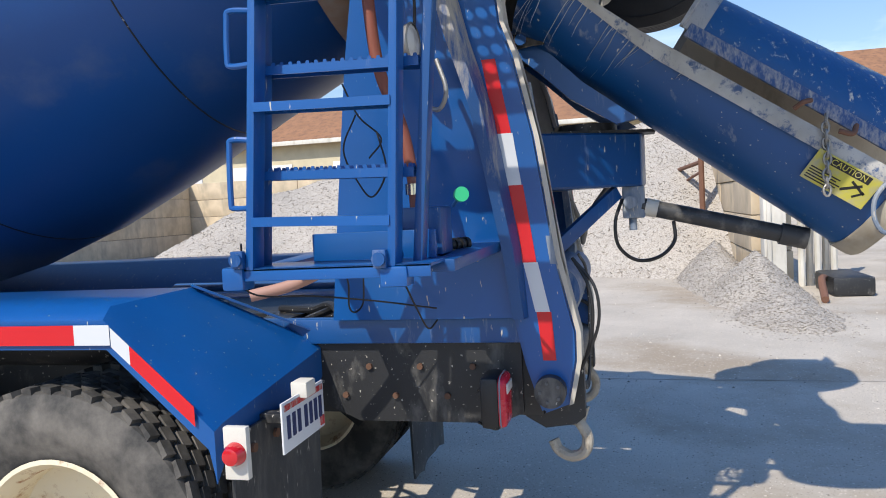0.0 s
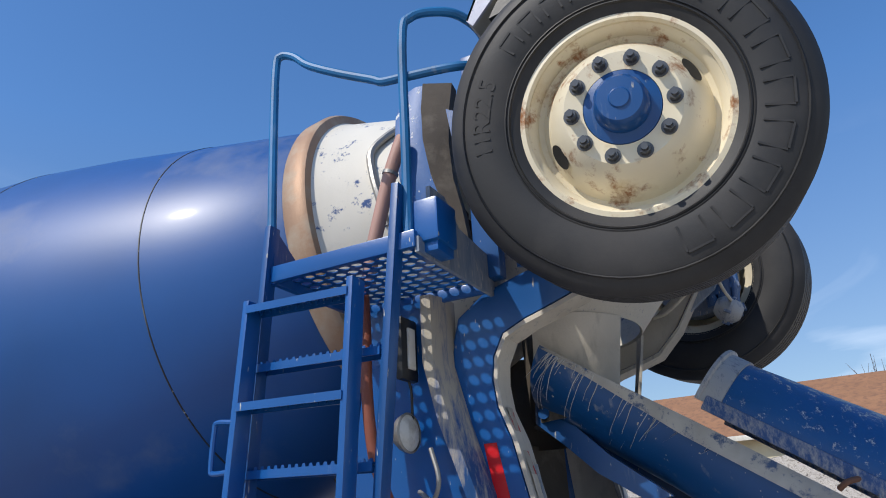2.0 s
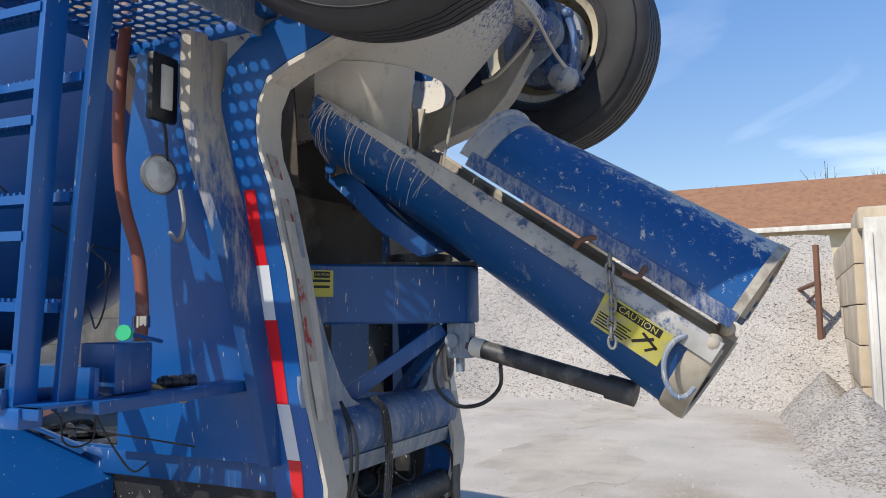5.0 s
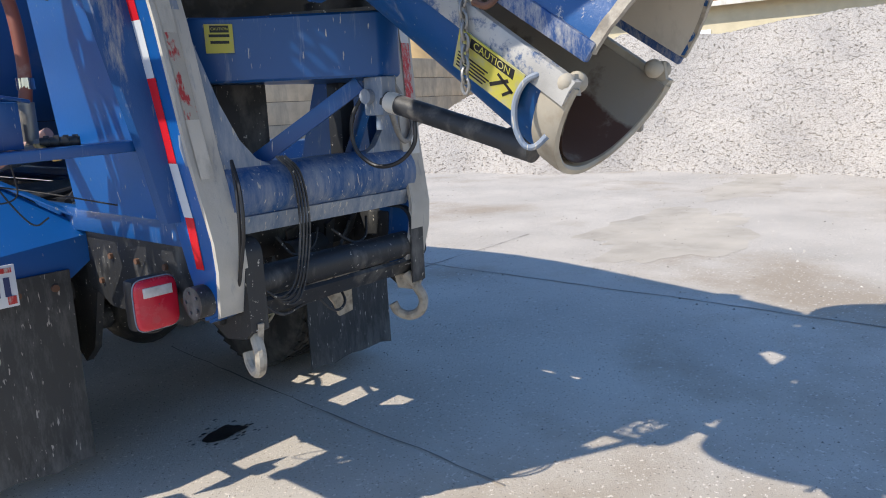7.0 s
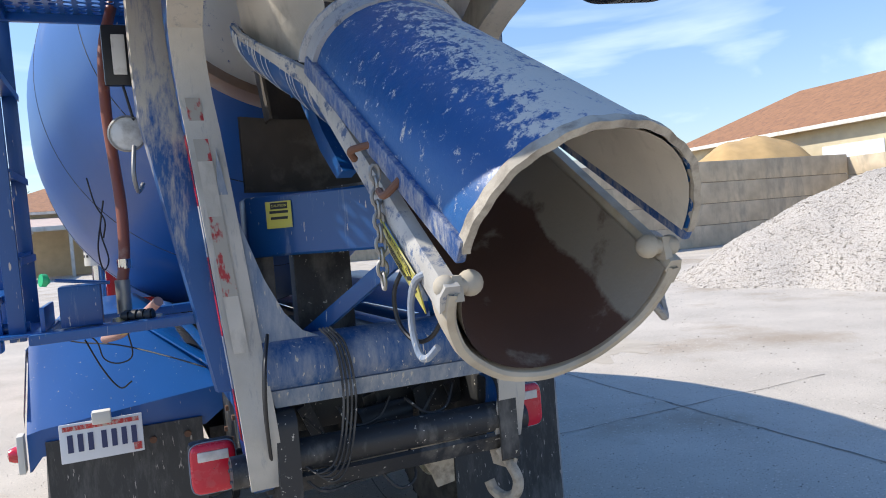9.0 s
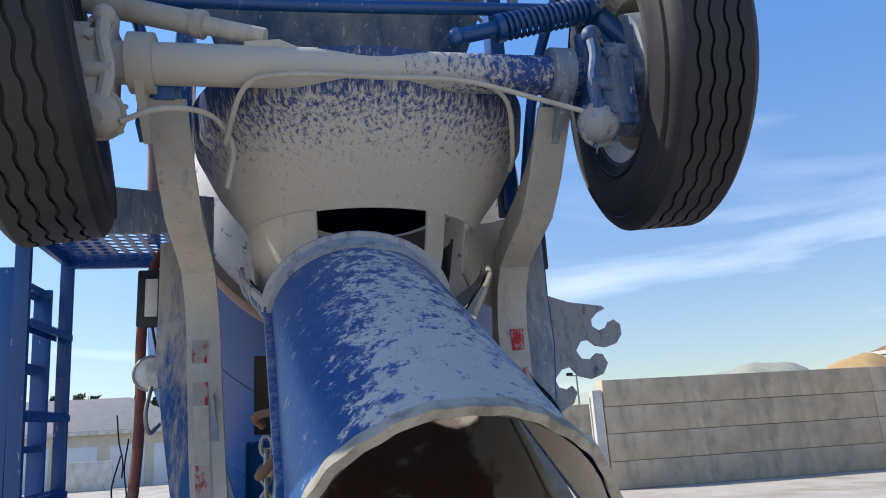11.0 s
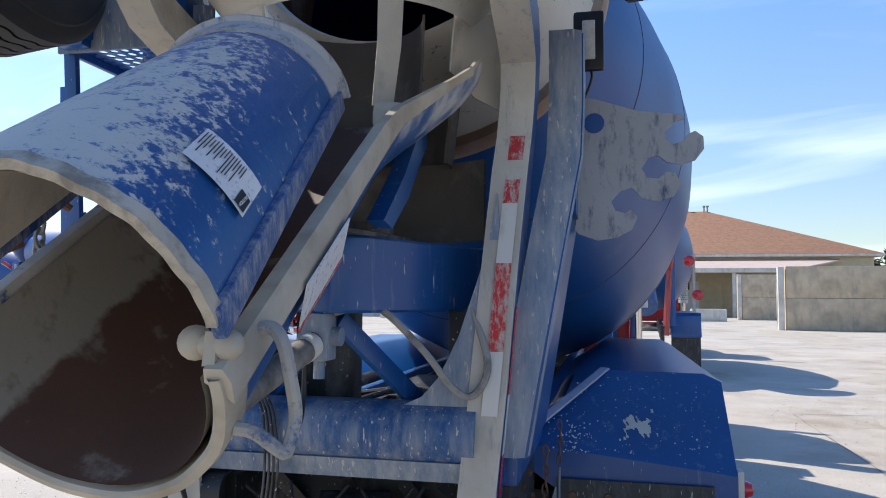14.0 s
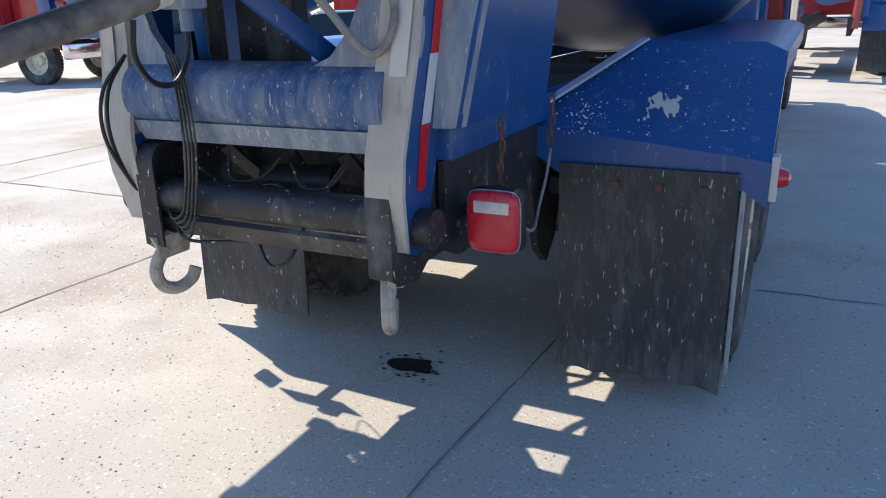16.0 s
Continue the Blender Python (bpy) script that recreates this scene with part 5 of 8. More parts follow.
for s in (-1, 1):
    bm = Bm()
    run = [(0.0, 0.43), (0.06, 0.42), (0.12, 0.385), (0.2, 0.33), (0.28, 0.275), (0.36, 0.262), (1.0, 0.270)]
    rows = []
    for q, w in run:
        c = e0.lerp(e1, q) + Vector((s * w, 0, 0)) + UP * 0.004
        k = 0.4 + 0.6 * min(1.0, max(0.0, (q - 0.12) / 0.26))
        rows.append([c + Vector((s * dx * k, 0, 0)) + UP * dz * k for dx, dz in ((-0.022, -0.012), (-0.016, 0.013), (0.014, 0.013), (0.022, -0.012), (0.016, -0.052))])
    vs = strip(bm, rows, True)
    bm.faces.new(vs[0])
    bm.faces.new(vs[-1][::-1])
    part("chute_rim", bm, "lip" if s < 0 else "band", chute, "thick rim covered by dried concrete")
bm = Bm()
rows = []
for k in range(73):
    a = math.pi * k / 72
    d = (Vector((0.27 * math.cos(a), 0, 0)) - UP * 0.268 * math.sin(a)) * (1 + 0.006 * math.sin(5 * a) + 0.003 * math.sin(13 * a + 1))
    rows.append([e1 + d * 0.940 - AX * 0.075, e1 + d * 1.018 - AX * 0.075, e1 + d * 1.034 - AX * 0.066, e1 + d * 1.036 - AX * 0.010, e1 + d * 1.022 + AX * 0.006, e1 + d * 0.965 + AX * 0.008, e1 + d * 0.940 + AX * 0.001])
strip(bm, rows, True)
part("end_band", bm, "band", chute, "end band crusted with concrete")
part("chute_brace_loop", tube(Bm(), [(-0.262, -1.125, 1.567), (-0.30, -1.095, 1.562), (-0.31, -1.062, 1.545), (-0.312, -1.035, 1.500), (-0.312, -1.034, 1.440), (-0.31, -1.057, 1.396), (-0.305, -1.085, 1.391), (-0.29, -1.110, 1.415)], 0.008), "dusty", chute, "bent rod loop on the chute side")
part("chute_brace_loop", tube(Bm(), [(0.262, -1.085, 1.590), (0.29, -1.08, 1.594), (0.312, -1.085, 1.570), (0.320, -1.074, 1.517), (0.320, -1.052, 1.456), (0.315, -1.066, 1.408), (0.308, -1.074, 1.402), (0.27, -1.09, 1.432), (0.24, -1.10, 1.44)], 0.0115), "lip", chute, "bent rod loop on the chute side")
# hinge knuckles
for s in (-1, 1):
    bm = Bm()
    h = Vector((CX + 0.01 + s * (0.238 if s < 0 else 0.252), -1.165, 1.538 if s < 0 else 1.572))
    rod(bm, h + Vector((-0.035, 0, 0)), h + Vector((0.035, 0, 0)), 0.017, seg=18)
    ball(bm, h + Vector((s * 0.030, 0, 0)), 0.024)
    ball(bm, h + Vector((-s * 0.026, 0.004, 0.002)), 0.027)
    plate(bm, [h + Vector((0, -0.022, -0.03)), h + Vector((0, 0.03, -0.03)), h + Vector((0, 0.035, 0.02)), h + Vector((0, -0.015, 0.02))], (s * 0.02, 0, 0))
    part("chute_hinge", bm, "band", chute, "hinge knuckle crusted with concrete")

f0, f1 = Vector((-0.090, -0.445, 2.135)), Vector((0.002, -1.222, 1.602))
bm = Bm()
trough(bm, [(f0, 0.238, 0.200, -UP), (f0.lerp(f1, 0.3), 0.247, 0.219, -UP), (f0.lerp(f1, 0.7), 0.262, 0.245, -UP), (f1, 0.272, 0.264, -UP)])
fold = part("folded_chute", bm, "crown", truck, "folded chute turned over, blue with scraped grey crown")
bm = Bm()
rows = []
for q, w, dp in ((0.0, 0.218, 0.180), (0.3, 0.228, 0.199), (0.7, 0.243, 0.226), (0.995, 0.253, 0.245)):
    c = f0.lerp(f1, q)
    rows.append([c + Vector((w * math.cos(a), 0, 0)) + UP * dp * math.sin(a) for a in [math.pi * k / 20 for k in range(21)]])
strip(bm, rows)
part("chute_lining", bm, "grey", fold, "grey scoured inside of the folded chute")
for s in (-1, 1):
    bm = Bm()
    beam(bm, f0 + Vector((s * 0.245, 0, 0)), f1 + Vector((s * 0.272, 0, 0)), 0.022, 0.05, UP, 0.006)
    part("fold_rim", bm, "splash", fold, "scraped rim")
bm = Bm()
rows = []
for k in range(21):
    a = math.pi * k / 20
    d = Vector((0.243 * math.cos(a), 0, 0)) + UP * 0.205 * math.sin(a)
    rows.append([f0 + d * 0.96 - AX * 0.03, f0 + d * 1.09 - AX * 0.03, f0 + d * 1.09 - AX * 0.018, f0 + d * 1.03 - AX * 0.014, f0 + d * 1.022 + AX * 0.05, f0 + d * 0.96 + AX * 0.05])
strip(bm, rows, True)
part("fold_collar", bm, "rack", fold, "grey scuffed collar at the narrow end")
bm = Bm()
rows = []
for k in range(73):
    a = math.pi * k / 72
    d = (Vector((0.272 * math.cos(a), 0, 0)) + UP * 0.264 * math.sin(a)) * (1 + 0.006 * math.sin(11 * a) + 0.005 * math.sin(29 * a))
    rows.append([f1 + d * 0.95 - AX * 0.022, f1 + d * 1.012 - AX * 0.022, f1 + d * 1.012 + AX * 0.005, f1 + d * 0.95 + AX * 0.005])
strip(bm, rows, True)
part("fold_end_band", bm, "crust", fold, "lip crusted with dried concrete")
def fold_skin(q, a, off):
    """A point just above the folded chute's outer skin."""
    w, dp = 0.247 + 0.0375 * (q - 0.3), 0.219 + 0.064 * (q - 0.3)
    n = Vector((math.cos(a) / w, 0, 0)) + UP * math.sin(a) / dp
    return f0.lerp(f1, q) + Vector((w * math.cos(a), 0, 0)) + UP * dp * math.sin(a) + n.normalized() * off


def fold_patch(bm, q0, q1, a0, a1, off):
    strip(bm, [[fold_skin(q0 + (q1 - q0) * i / 4, radians(a0 + (a1 - a0) * k / 10), off) for i in range(5)] for k in range(11)])
    return bm


part("worn_label", fold_patch(Bm(), 0.675, 0.797, 15.5, 45, 0.007), "paper", fold, "scuffed white label with a black caution band")
random.seed(9)
for k in range(16):
    a0, q0 = 43.5 - 1.25 * k, 0.684 + random.uniform(0.0, 0.012)
    part("label_bar", fold_patch(Bm(), q0, q0 + random.uniform(0.03, 0.09), a0, a0 + 0.42, 0.0085), "ink", fold)
part("label_band", fold_patch(Bm(), 0.745, 0.790, 16.5, 22.0, 0.0085), "ink", fold, "black band of the label")
m = facing(fold_skin(0.7675, radians(19.2), 0.0105), AX, fold_skin(0.736, radians(16), 0.0) - fold_skin(0.736, radians(23), 0.0))
part("label_lettering", moved(lettering("CAUTION", 0.0085, 0.0004), m), "paper", fold, "pale lettering")
def caution_label(m, w, h, owner, label, picture):
    """A yellow sticker with a black heading band, lines of small print as bars, and a plain pictogram."""
    st = part("warning_label", moved(box(Bm(), (-w, -h, 0), (w, h, 0.003)), m), "yellow", owner, label)
    part("label_band", moved(box(Bm(), (-0.62 * w, 0.42 * h, 0.003), (0.72 * w, 0.90 * h, 0.0036)), m), "ink", owner, "black heading band")
    part("label_lettering", moved(lettering("CAUTION", min(0.50 * h, 0.27 * w), 0.0003), m @ Matrix.Translation((0.05 * w, 0.66 * h, 0.0041))), "yellow", owner, "yellow heading letters")
    if picture:
        for k in range(5):
            part("label_bar", moved(box(Bm(), (-0.92 * w, -0.84 * h + 0.17 * h * k, 0.003), ((-0.05 + 0.08 * (k % 3)) * w, -0.76 * h + 0.17 * h * k, 0.0036)), m), "ink", owner)
        for x0, z0, x1, z1, ww in ((0.15, -0.55, 0.62, 0.22, 0.010), (0.30, 0.20, 0.80, -0.20, 0.009), (0.55, -0.62, 0.78, -0.10, 0.008)):
            a, b = Vector((x0 * w, z0 * h, 0.0033)), Vector((x1 * w, z1 * h, 0.0033))
            part("label_pictogram", moved(beam(Bm(), a, b, ww, 0.0006, (0, 0, 1)), m), "ink", owner)
    else:
        for k in range(2):
            part("label_bar", moved(box(Bm(), ((-0.72 + 0.08 * k) * w, (0.10 - 0.45 * k) * h, 0.003), ((0.74 - 0.05 * k) * w, (0.30 - 0.45 * k) * h, 0.0036)), m), "ink", owner)
    return st


# yellow warning label on the main chute's side
c = e0.lerp(e1, 0.845) + Vector((-0.270, 0, 0)) - UP * 0.092
m = facing(c + Vector((-0.002, 0, 0)), AX, UP * 0.93 + Vector((-0.36, 0, 0)))
caution_label(m, 0.116, 0.058, chute, "worn yellow warning label", True)
# white label with a red edge on the other side
c = e0.lerp(e1, 0.72) + Vector((0.272, 0, 0)) - UP * 0.085
m = facing(c + Vector((0.002, 0, 0)), -AX, UP * 0.93 + Vector((0.36, 0, 0)))
part("notice_label", moved(box(Bm(), (-0.13, -0.045, 0), (0.13, 0.055, 0.003)), m), "paper", chute, "scuffed white label, unreadable")
part("label_edge", moved(box(Bm(), (-0.13, -0.06, 0), (0.13, -0.046, 0.0032)), m), "redworn", chute, "red edge of the label")
# small caution label on the pivot beam
m = facing((-0.335, 0.135, 1.745), (0.14, -0.08, 0), (0, 0, 1))
caution_label(m @ Matrix.Translation((0, 0, 0.004)), 0.046, 0.047, pb, "small yellow caution label", False)
# chain on the rim
for k in range(10):
    bm = Bm()
    p = e0.lerp(e1, 0.745) + Vector((-0.302, 0.002 * math.sin(k), 0.005 - 0.027 * k)) + UP * 0.045
    pts = [p + Vector((0, 0.0115 * math.cos(a), 0.020 * math.sin(a))) if k % 2 else p + Vector((0.0115 * math.cos(a), 0, 0.020 * math.sin(a))) for a in [2 * math.pi * j / 10 for j in range(11)]]
    part("chain_link", tube(bm, pts, 0.0045, 6, 1), "steel", chute)
bm = Bm()
tube(bm, [f0.lerp(f1, 0.70) + Vector((-0.27, 0, 0)), f0.lerp(f1, 0.70) + Vector((-0.30, 0.02, -0.03)), f0.lerp(f1, 0.62) + Vector((-0.29, 0, -0.06))], 0.009)
part("fold_handle", bm, "rustpipe", fold)
bm = Bm()
tube(bm, [f0.lerp(f1, 0.52) + Vector((-0.26, 0, 0)), f0.lerp(f1, 0.50) + Vector((-0.30, 0.02, -0.02)), f0.lerp(f1, 0.44) + Vector((-0.28, 0, -0.07))], 0.009)
part("fold_handle", bm, "rustpipe", fold)
# chute support links from the pivot
bm = Bm()
plate(bm, [(-0.21, 0.205, 2.15), (-0.21, 0.20, 2.225), (-0.21, 0.13, 2.205), (-0.21, -0.07, 2.005), (-0.21, -0.27, 1.852), (-0.21, -0.19, 1.836), (-0.21, -0.02, 1.945), (-0.21, 0.10, 2.06)], (0.05, 0, 0))
rod(bm, (-0.25, 0.155, 2.18), (-0.16, 0.155, 2.18), 0.022, seg=16)
part("chute_cradle", bm, "worn", truck, "blue cradle plate under the chute head")
bm = Bm()
plate(bm, [(0.17, 0.205, 2.15), (0.17, 0.20, 2.225), (0.17, 0.13, 2.205), (0.17, -0.07, 2.005), (0.17, -0.27, 1.852), (0.17, -0.19, 1.836), (0.17, -0.02, 1.945), (0.17, 0.10, 2.06)], (0.05, 0, 0))
part("chute_cradle", bm, "worn", truck, "blue cradle plate under the chute head")

# ladder, step, platform, rails
LX = -1.32


def lad_y(z, side):
    """Stile position of the front ladder: side 0 forward, 1 rearward."""
    return (0.664 + (2.45 - z) * 0.080) if side == 0 else (0.279 + (2.43 - z) * 0.063)


def serrated(bm, a, b, depth, teeth, up=False):
    """A tread: folded top, with a saw-toothed lip hanging from its edges."""
    a, b = Vector(a), Vector(b)
    d = b - a
    L = d.length
    e = d.normalized()
    beam(bm, a, b, depth, 0.006)
    for off in (-depth / 2, depth / 2):
        s = Vector((off, 0, 0))
        beam(bm, a + s + Vector((0, 0, -0.010)), b + s + Vector((0, 0, -0.010)), 0.004, 0.024)
    n = teeth
    for k in range(n):
        p = a + e * (L * (k + 0.5) / n)
        for off in (-depth / 4, depth / 4):
            q = p + Vector((off, 0, 0.004 if up else -0.004))
            h = 0.010 if up else -0.014
            plate(bm, [q - e * 0.007, q + e * 0.007, q + e * 0.004 + Vector((0, 0, h)), q - e * 0.004 + Vector((0, 0, h))], (0.003, 0, 0))


bm = Bm()
for side in (0, 1):
    beam(bm, (LX, lad_y(2.455, side), 2.455), (LX, lad_y(1.40, side), 1.40), 0.065, 0.022, (0, 1, 0), 0.003)
ladder = part("folding_ladder", bm, "blue", truck, "bright blue folding steel ladder")
for z in (2.435, 2.14, 1.845, 1.54):
    bm = Bm()
    serrated(bm, (LX, lad_y(z, 0) - 0.006, z), (LX, lad_y(z, 1) + 0.006, z - 0.012), 0.07, 14)
    part("rung", bm, "blue", ladder, "blue rung with a saw-toothed grip")
bm = Bm()
beam(bm, (-1.240, 0.665, 2.74), (-1.240, 0.76, 1.40), 0.05, 0.022, (0, 1, 0), 0.003)
beam(bm, (-1.240, 0.170, 2.76), (-1.240, 0.300, 1.38), 0.05, 0.026, (0, 1, 0), 0.003)
fixed = part("fixed_ladder", bm, "worn", truck, "fixed blue ladder behind the folding one")
for z in (2.27, 1.955, 1.667):
    bm = Bm()
    serrated(bm, (-1.240, 0.66 + (2.6 - z) * 0.10, z), (-1.240, 0.20 + (2.6 - z) * 0.1, z - 0.014), 0.06, 18, True)
    part("rung", bm, "blue", fixed, "blue rung with a saw-toothed grip")
for y0, z0, z1, x in ((0.695, 2.09, 1.95, -1.345), (0.715, 1.75, 1.57, -1.34)):
    part("grab_handle", tube(Bm(), [(x, y0, z0), (x, y0 + 0.065, z0 + 0.005), (x, y0 + 0.075, z0 - 0.02), (x, y0 + 0.08, z1 + 0.02), (x, y0 + 0.07, z1), (x, y0 + 0.01, z1)], 0.008, 8, 4), "blue", ladder, "bent blue grab handle")
for y, z in ((0.775, 1.43), (0.37, 1.42)):
    bm = Bm()
    rod(bm, (-1.380, y, z), (-1.210, y, z), 0.018, seg=14)
    box(bm, (-1.370, y - 0.018, z - 0.024), (-1.350, y + 0.018, z + 0.024), 0.004)
    part("hinge_bolt", bm, "worn", ladder)
bm = Bm()
box(bm, (-1.350, 0.24, 1.37), (-1.340, 0.82, 1.405), 0.003)
box(bm, (-1.350, 0.24, 1.395), (-1.150, 0.82, 1.405), 0.003)
box(bm, (-1.360, 0.30, 1.345), (-1.290, 0.375, 1.40), 0.01)
box(bm, (-1.360, 0.765, 1.345), (-1.290, 0.83, 1.41), 0.01)
step = part("bottom_step", bm, "blue", truck, "blue bottom step tray")
bm = Bm()
box(bm, (-1.170, 0.27, 1.405), (-1.155, 0.64, 1.485), 0.003)
part("step_back", bm, "blue", step)
bm = Bm()
beam(bm, (-1.20, 0.26, 1.385), (-0.58, 0.22, 1.40), 0.10, 0.035, (0, 0, 1), 0.006)
part("step_bracket", bm, "worn", step, "bracket from the frame")
bm = Bm()
beam(bm, (-1.200, 0.76, 1.385), (-0.58, 0.78, 1.40), 0.08, 0.035, (0, 0, 1), 0.006)
part("step_bracket", bm, "worn", step, "bracket from the frame")

# perforated platform at the top
bm = Bm()
perforated(bm, (-1.220, 0.13, 2.573), (1, 0, 0), (0, 1, 0), 10, 11, 0.0475, 0.0165, 0.0195, (0, 0, 0.004))
platform = part("platform", bm, "blue", truck, "blue perforated steel platform")
bm = Bm()
box(bm, (-1.245, 0.12, 2.545), (-1.220, 0.665, 2.60), 0.004)
box(bm, (-1.240, 0.65, 2.54), (-0.74, 0.672, 2.60), 0.004)
box(bm, (-0.755, 0.12, 2.53), (-0.74, 0.66, 2.575), 0.003)
part("platform_edge", bm, "blue", platform)
bm = Bm()
plate(bm, [(-1.235, 0.66, 2.74), (-1.050, 0.672, 2.62), (-1.050, 0.672, 2.55), (-1.235, 0.66, 2.55)], (0, 0.012, 0))
part("toe_plate", bm, "worn", platform)
bm = Bm()
plate(bm, [(-1.235, 0.125, 2.53), (-0.70, 0.125, 2.53), (-0.60, 0.125, 2.45), (-0.60, 0.125, 2.66), (-0.95, 0.125, 2.70), (-1.050, 0.125, 2.78), (-1.150, 0.125, 2.78), (-1.150, 0.125, 2.58), (-1.235, 0.125, 2.58)], (0, -0.014, 0))
part("platform_end_plate", bm, "dusty", platform, "end plate with a grey dust film")
bm = Bm()
box(bm, (-1.165, 0.09, 2.58), (-1.035, 0.20, 2.72), 0.01)
box(bm, (-1.150, 0.10, 2.55), (-1.045, 0.19, 2.585), 0.004)
part("hopper_bracket", bm, "blue", truck, "blue box bracket at the platform end")
bm = Bm()
plate(bm, [(-0.80, 0.02, 2.90), (-0.80, 0.12, 3.20), (-0.80, 0.22, 3.26), (-0.80, 0.20, 3.12), (-0.80, 0.10, 2.86)], (0.16, 0, 0))
part("hopper_hinge", bm, "worn", truck, "worn blue hinge of the hopper")
bm = Bm()
flank = [(0.36, 2.72, 0.25, 0.20), (0.385, 2.90, 0.275, 0.225), (0.425, 3.04, 0.315, 0.255), (0.445, 3.20, 0.345, 0.265), (0.450, 3.34, 0.352, 0.255), (0.43, 3.46, 0.345, 0.235)]
strip(bm, [[(-0.66 - 0.10 * math.sin(math.pi * (z - 2.6) / 1.0), y0 + 0.03, z), (-0.70 - 0.06 * math.sin(math.pi * (z - 2.6) / 1.0), 0.5 * (y0 + y1), z), (-0.70 - 0.04 * math.sin(math.pi * (z - 2.6) / 1.0), y1, z)] for y0, z, y1, y2 in flank])
solid(bm, 0.012)
fk = part("hopper_flank", bm, "bluechip", truck, "blue flank of the hopper with paint worn to white")
# caked edge strip; the dark gap beside it is put into its colour
bm = Bm()
strip(bm, [[(-0.715 - 0.04 * math.sin(math.pi * (z - 2.6) / 1.0), y1 + 0.004, z), (-0.70, y2, z - 0.02), (-0.64, y2 + 0.01, z - 0.02)] for y0, z, y1, y2 in flank])
solid(bm, 0.012)
part("flank_edge", bm, "throat", fk, "caked edge strip with the gap's shade in its colour")
for z in (2.93,):
    part("bolt", rod(Bm(), (-0.74, 0.33, z), (-0.79, 0.33, z), 0.022, seg=6), "worn", fk)
part("rail", tube(Bm(), [(-1.235, 0.672, 2.70), (-1.230, 0.685, 3.05), (-1.225, 0.692, 3.39), (-1.222, 0.672, 3.445), (-1.215, 0.615, 3.425), (-1.215, 0.545, 3.36), (-1.215, 0.41, 3.275), (-1.215, 0.275, 3.200), (-1.215, 0.24, 3.178), (-1.212, 0.20, 3.172), (-1.205, 0.15, 3.170), (-1.150, -0.05, 3.172), (-0.95, -0.10, 3.24)], 0.0155, 10), "rail", platform, "bent blue handrail")
part("rail", tube(Bm(), [(-1.220, 0.155, 2.57), (-1.220, 0.152, 2.9), (-1.220, 0.150, 3.32), (-1.205, 0.125, 3.40), (-1.165, 0.06, 3.425), (-1.100, -0.01, 3.425), (-1.00, -0.05, 3.39), (-0.97, -0.06, 3.25)], 0.0165, 10), "rail", platform, "bent blue handrail")
for s in (-1, 1):
    part("hopper_rail", tube(Bm(), [(-0.06 + s * 0.62, -0.06, 3.30), (-0.06 + s * 0.63, -0.09, 3.55), (-0.06 + s * 0.68, -0.1, 3.66), (-0.06 + s * 0.78, -0.1, 3.70), (-0.06 + s * 0.88, -0.12, 3.70), (-0.06 + s * 0.95, -0.12, 3.52)], 0.022, 10), "dusty", truck, "bent tube rail beside the hopper")

# the ladder and platform hang a little inboard
for ob in (ladder, fixed, step, platform):
    ob.location = (0.05, 0.035, 0.012)

# air and water lines on the left side
part("red_hose", tube(Bm(), [(-0.80, 0.60, 2.62), (-0.85, 0.56, 2.42), (-0.86, 0.55, 2.2), (-0.85, 0.53, 2.0), (-0.84, 0.47, 1.82), (-0.845, 0.44, 1.65), (-0.86, 0.43, 1.55)], 0.02, 12), "hose_red", truck, "red-brown water hose")
bm = Bm()
rod(bm, (-0.86, 0.43, 1.56), (-0.86, 0.43, 1.44), 0.026, seg=14)
rod(bm, (-0.86, 0.43, 1.44), (-0.84, 0.40, 1.41), 0.022, seg=12)
rod(bm, (-0.90, 0.40, 1.41), (-0.74, 0.36, 1.41), 0.02, seg=12)
part("hose_valve", bm, "steel", truck, "brass valve on the hose end")
part("valve_lever", beam(Bm(), (-0.88, 0.34, 1.432), (-0.87, 0.235, 1.385), 0.026, 0.008, (0, 0, 1), 0.003), "brass", truck, "yellow brass lever")
bm = Bm()
for k in range(4):
    rod(bm, (-0.86 + 0.024 * k, 0.335 - 0.012 * k, 1.435), (-0.846 + 0.024 * k, 0.328 - 0.012 * k, 1.435), 0.022, seg=14)
rod(bm, (-0.87, 0.34, 1.435), (-0.77, 0.29, 1.435), 0.017, seg=12)
part("hose_coupling", bm, "cable", truck, "black ridged coupling")
bm = Bm()
rod(bm, (-0.847, 0.44, 1.60), (-0.847, 0.44, 1.635), 0.026, seg=16)
part("hose_clamp", bm, "chrome", truck, "bright hose clamp")
ph = [(-0.83, 0.56, 2.62), (-0.83, 0.535, 2.76), (-0.825, 0.50, 2.90), (-0.82, 0.462, 3.04), (-0.81, 0.43, 3.14), (-0.79, 0.42, 3.20)]
pink = part("pink_hose", tube(Bm(), ph, 0.027, 14), "pink", truck, "pale pink water hose")
for a, b in ((ph[1], ph[2]), (ph[3], ph[4])):
    a, b = Vector(a), Vector(b)
    part("hose_clamp", rod(Bm(), a, a.lerp(b, 0.13), 0.031, seg=18), "steel", pink, "thin steel clamp")
part("pink_hose", tube(Bm(), [(-0.95, 0.98, 1.30), (-0.88, 0.85, 1.33), (-0.80, 0.70, 1.40), (-0.74, 0.58, 1.46)], 0.02, 12), "pink", truck, "faded pink hose over the fender")
bm = Bm()
rod(bm, (-1.085, 0.245, 1.585), (-1.085, 0.225, 1.590), 0.012, seg=18)
rod(bm, (-1.085, 0.235, 1.588), (-1.10, 0.228, 1.590), 0.021, 0.021, seg=24)
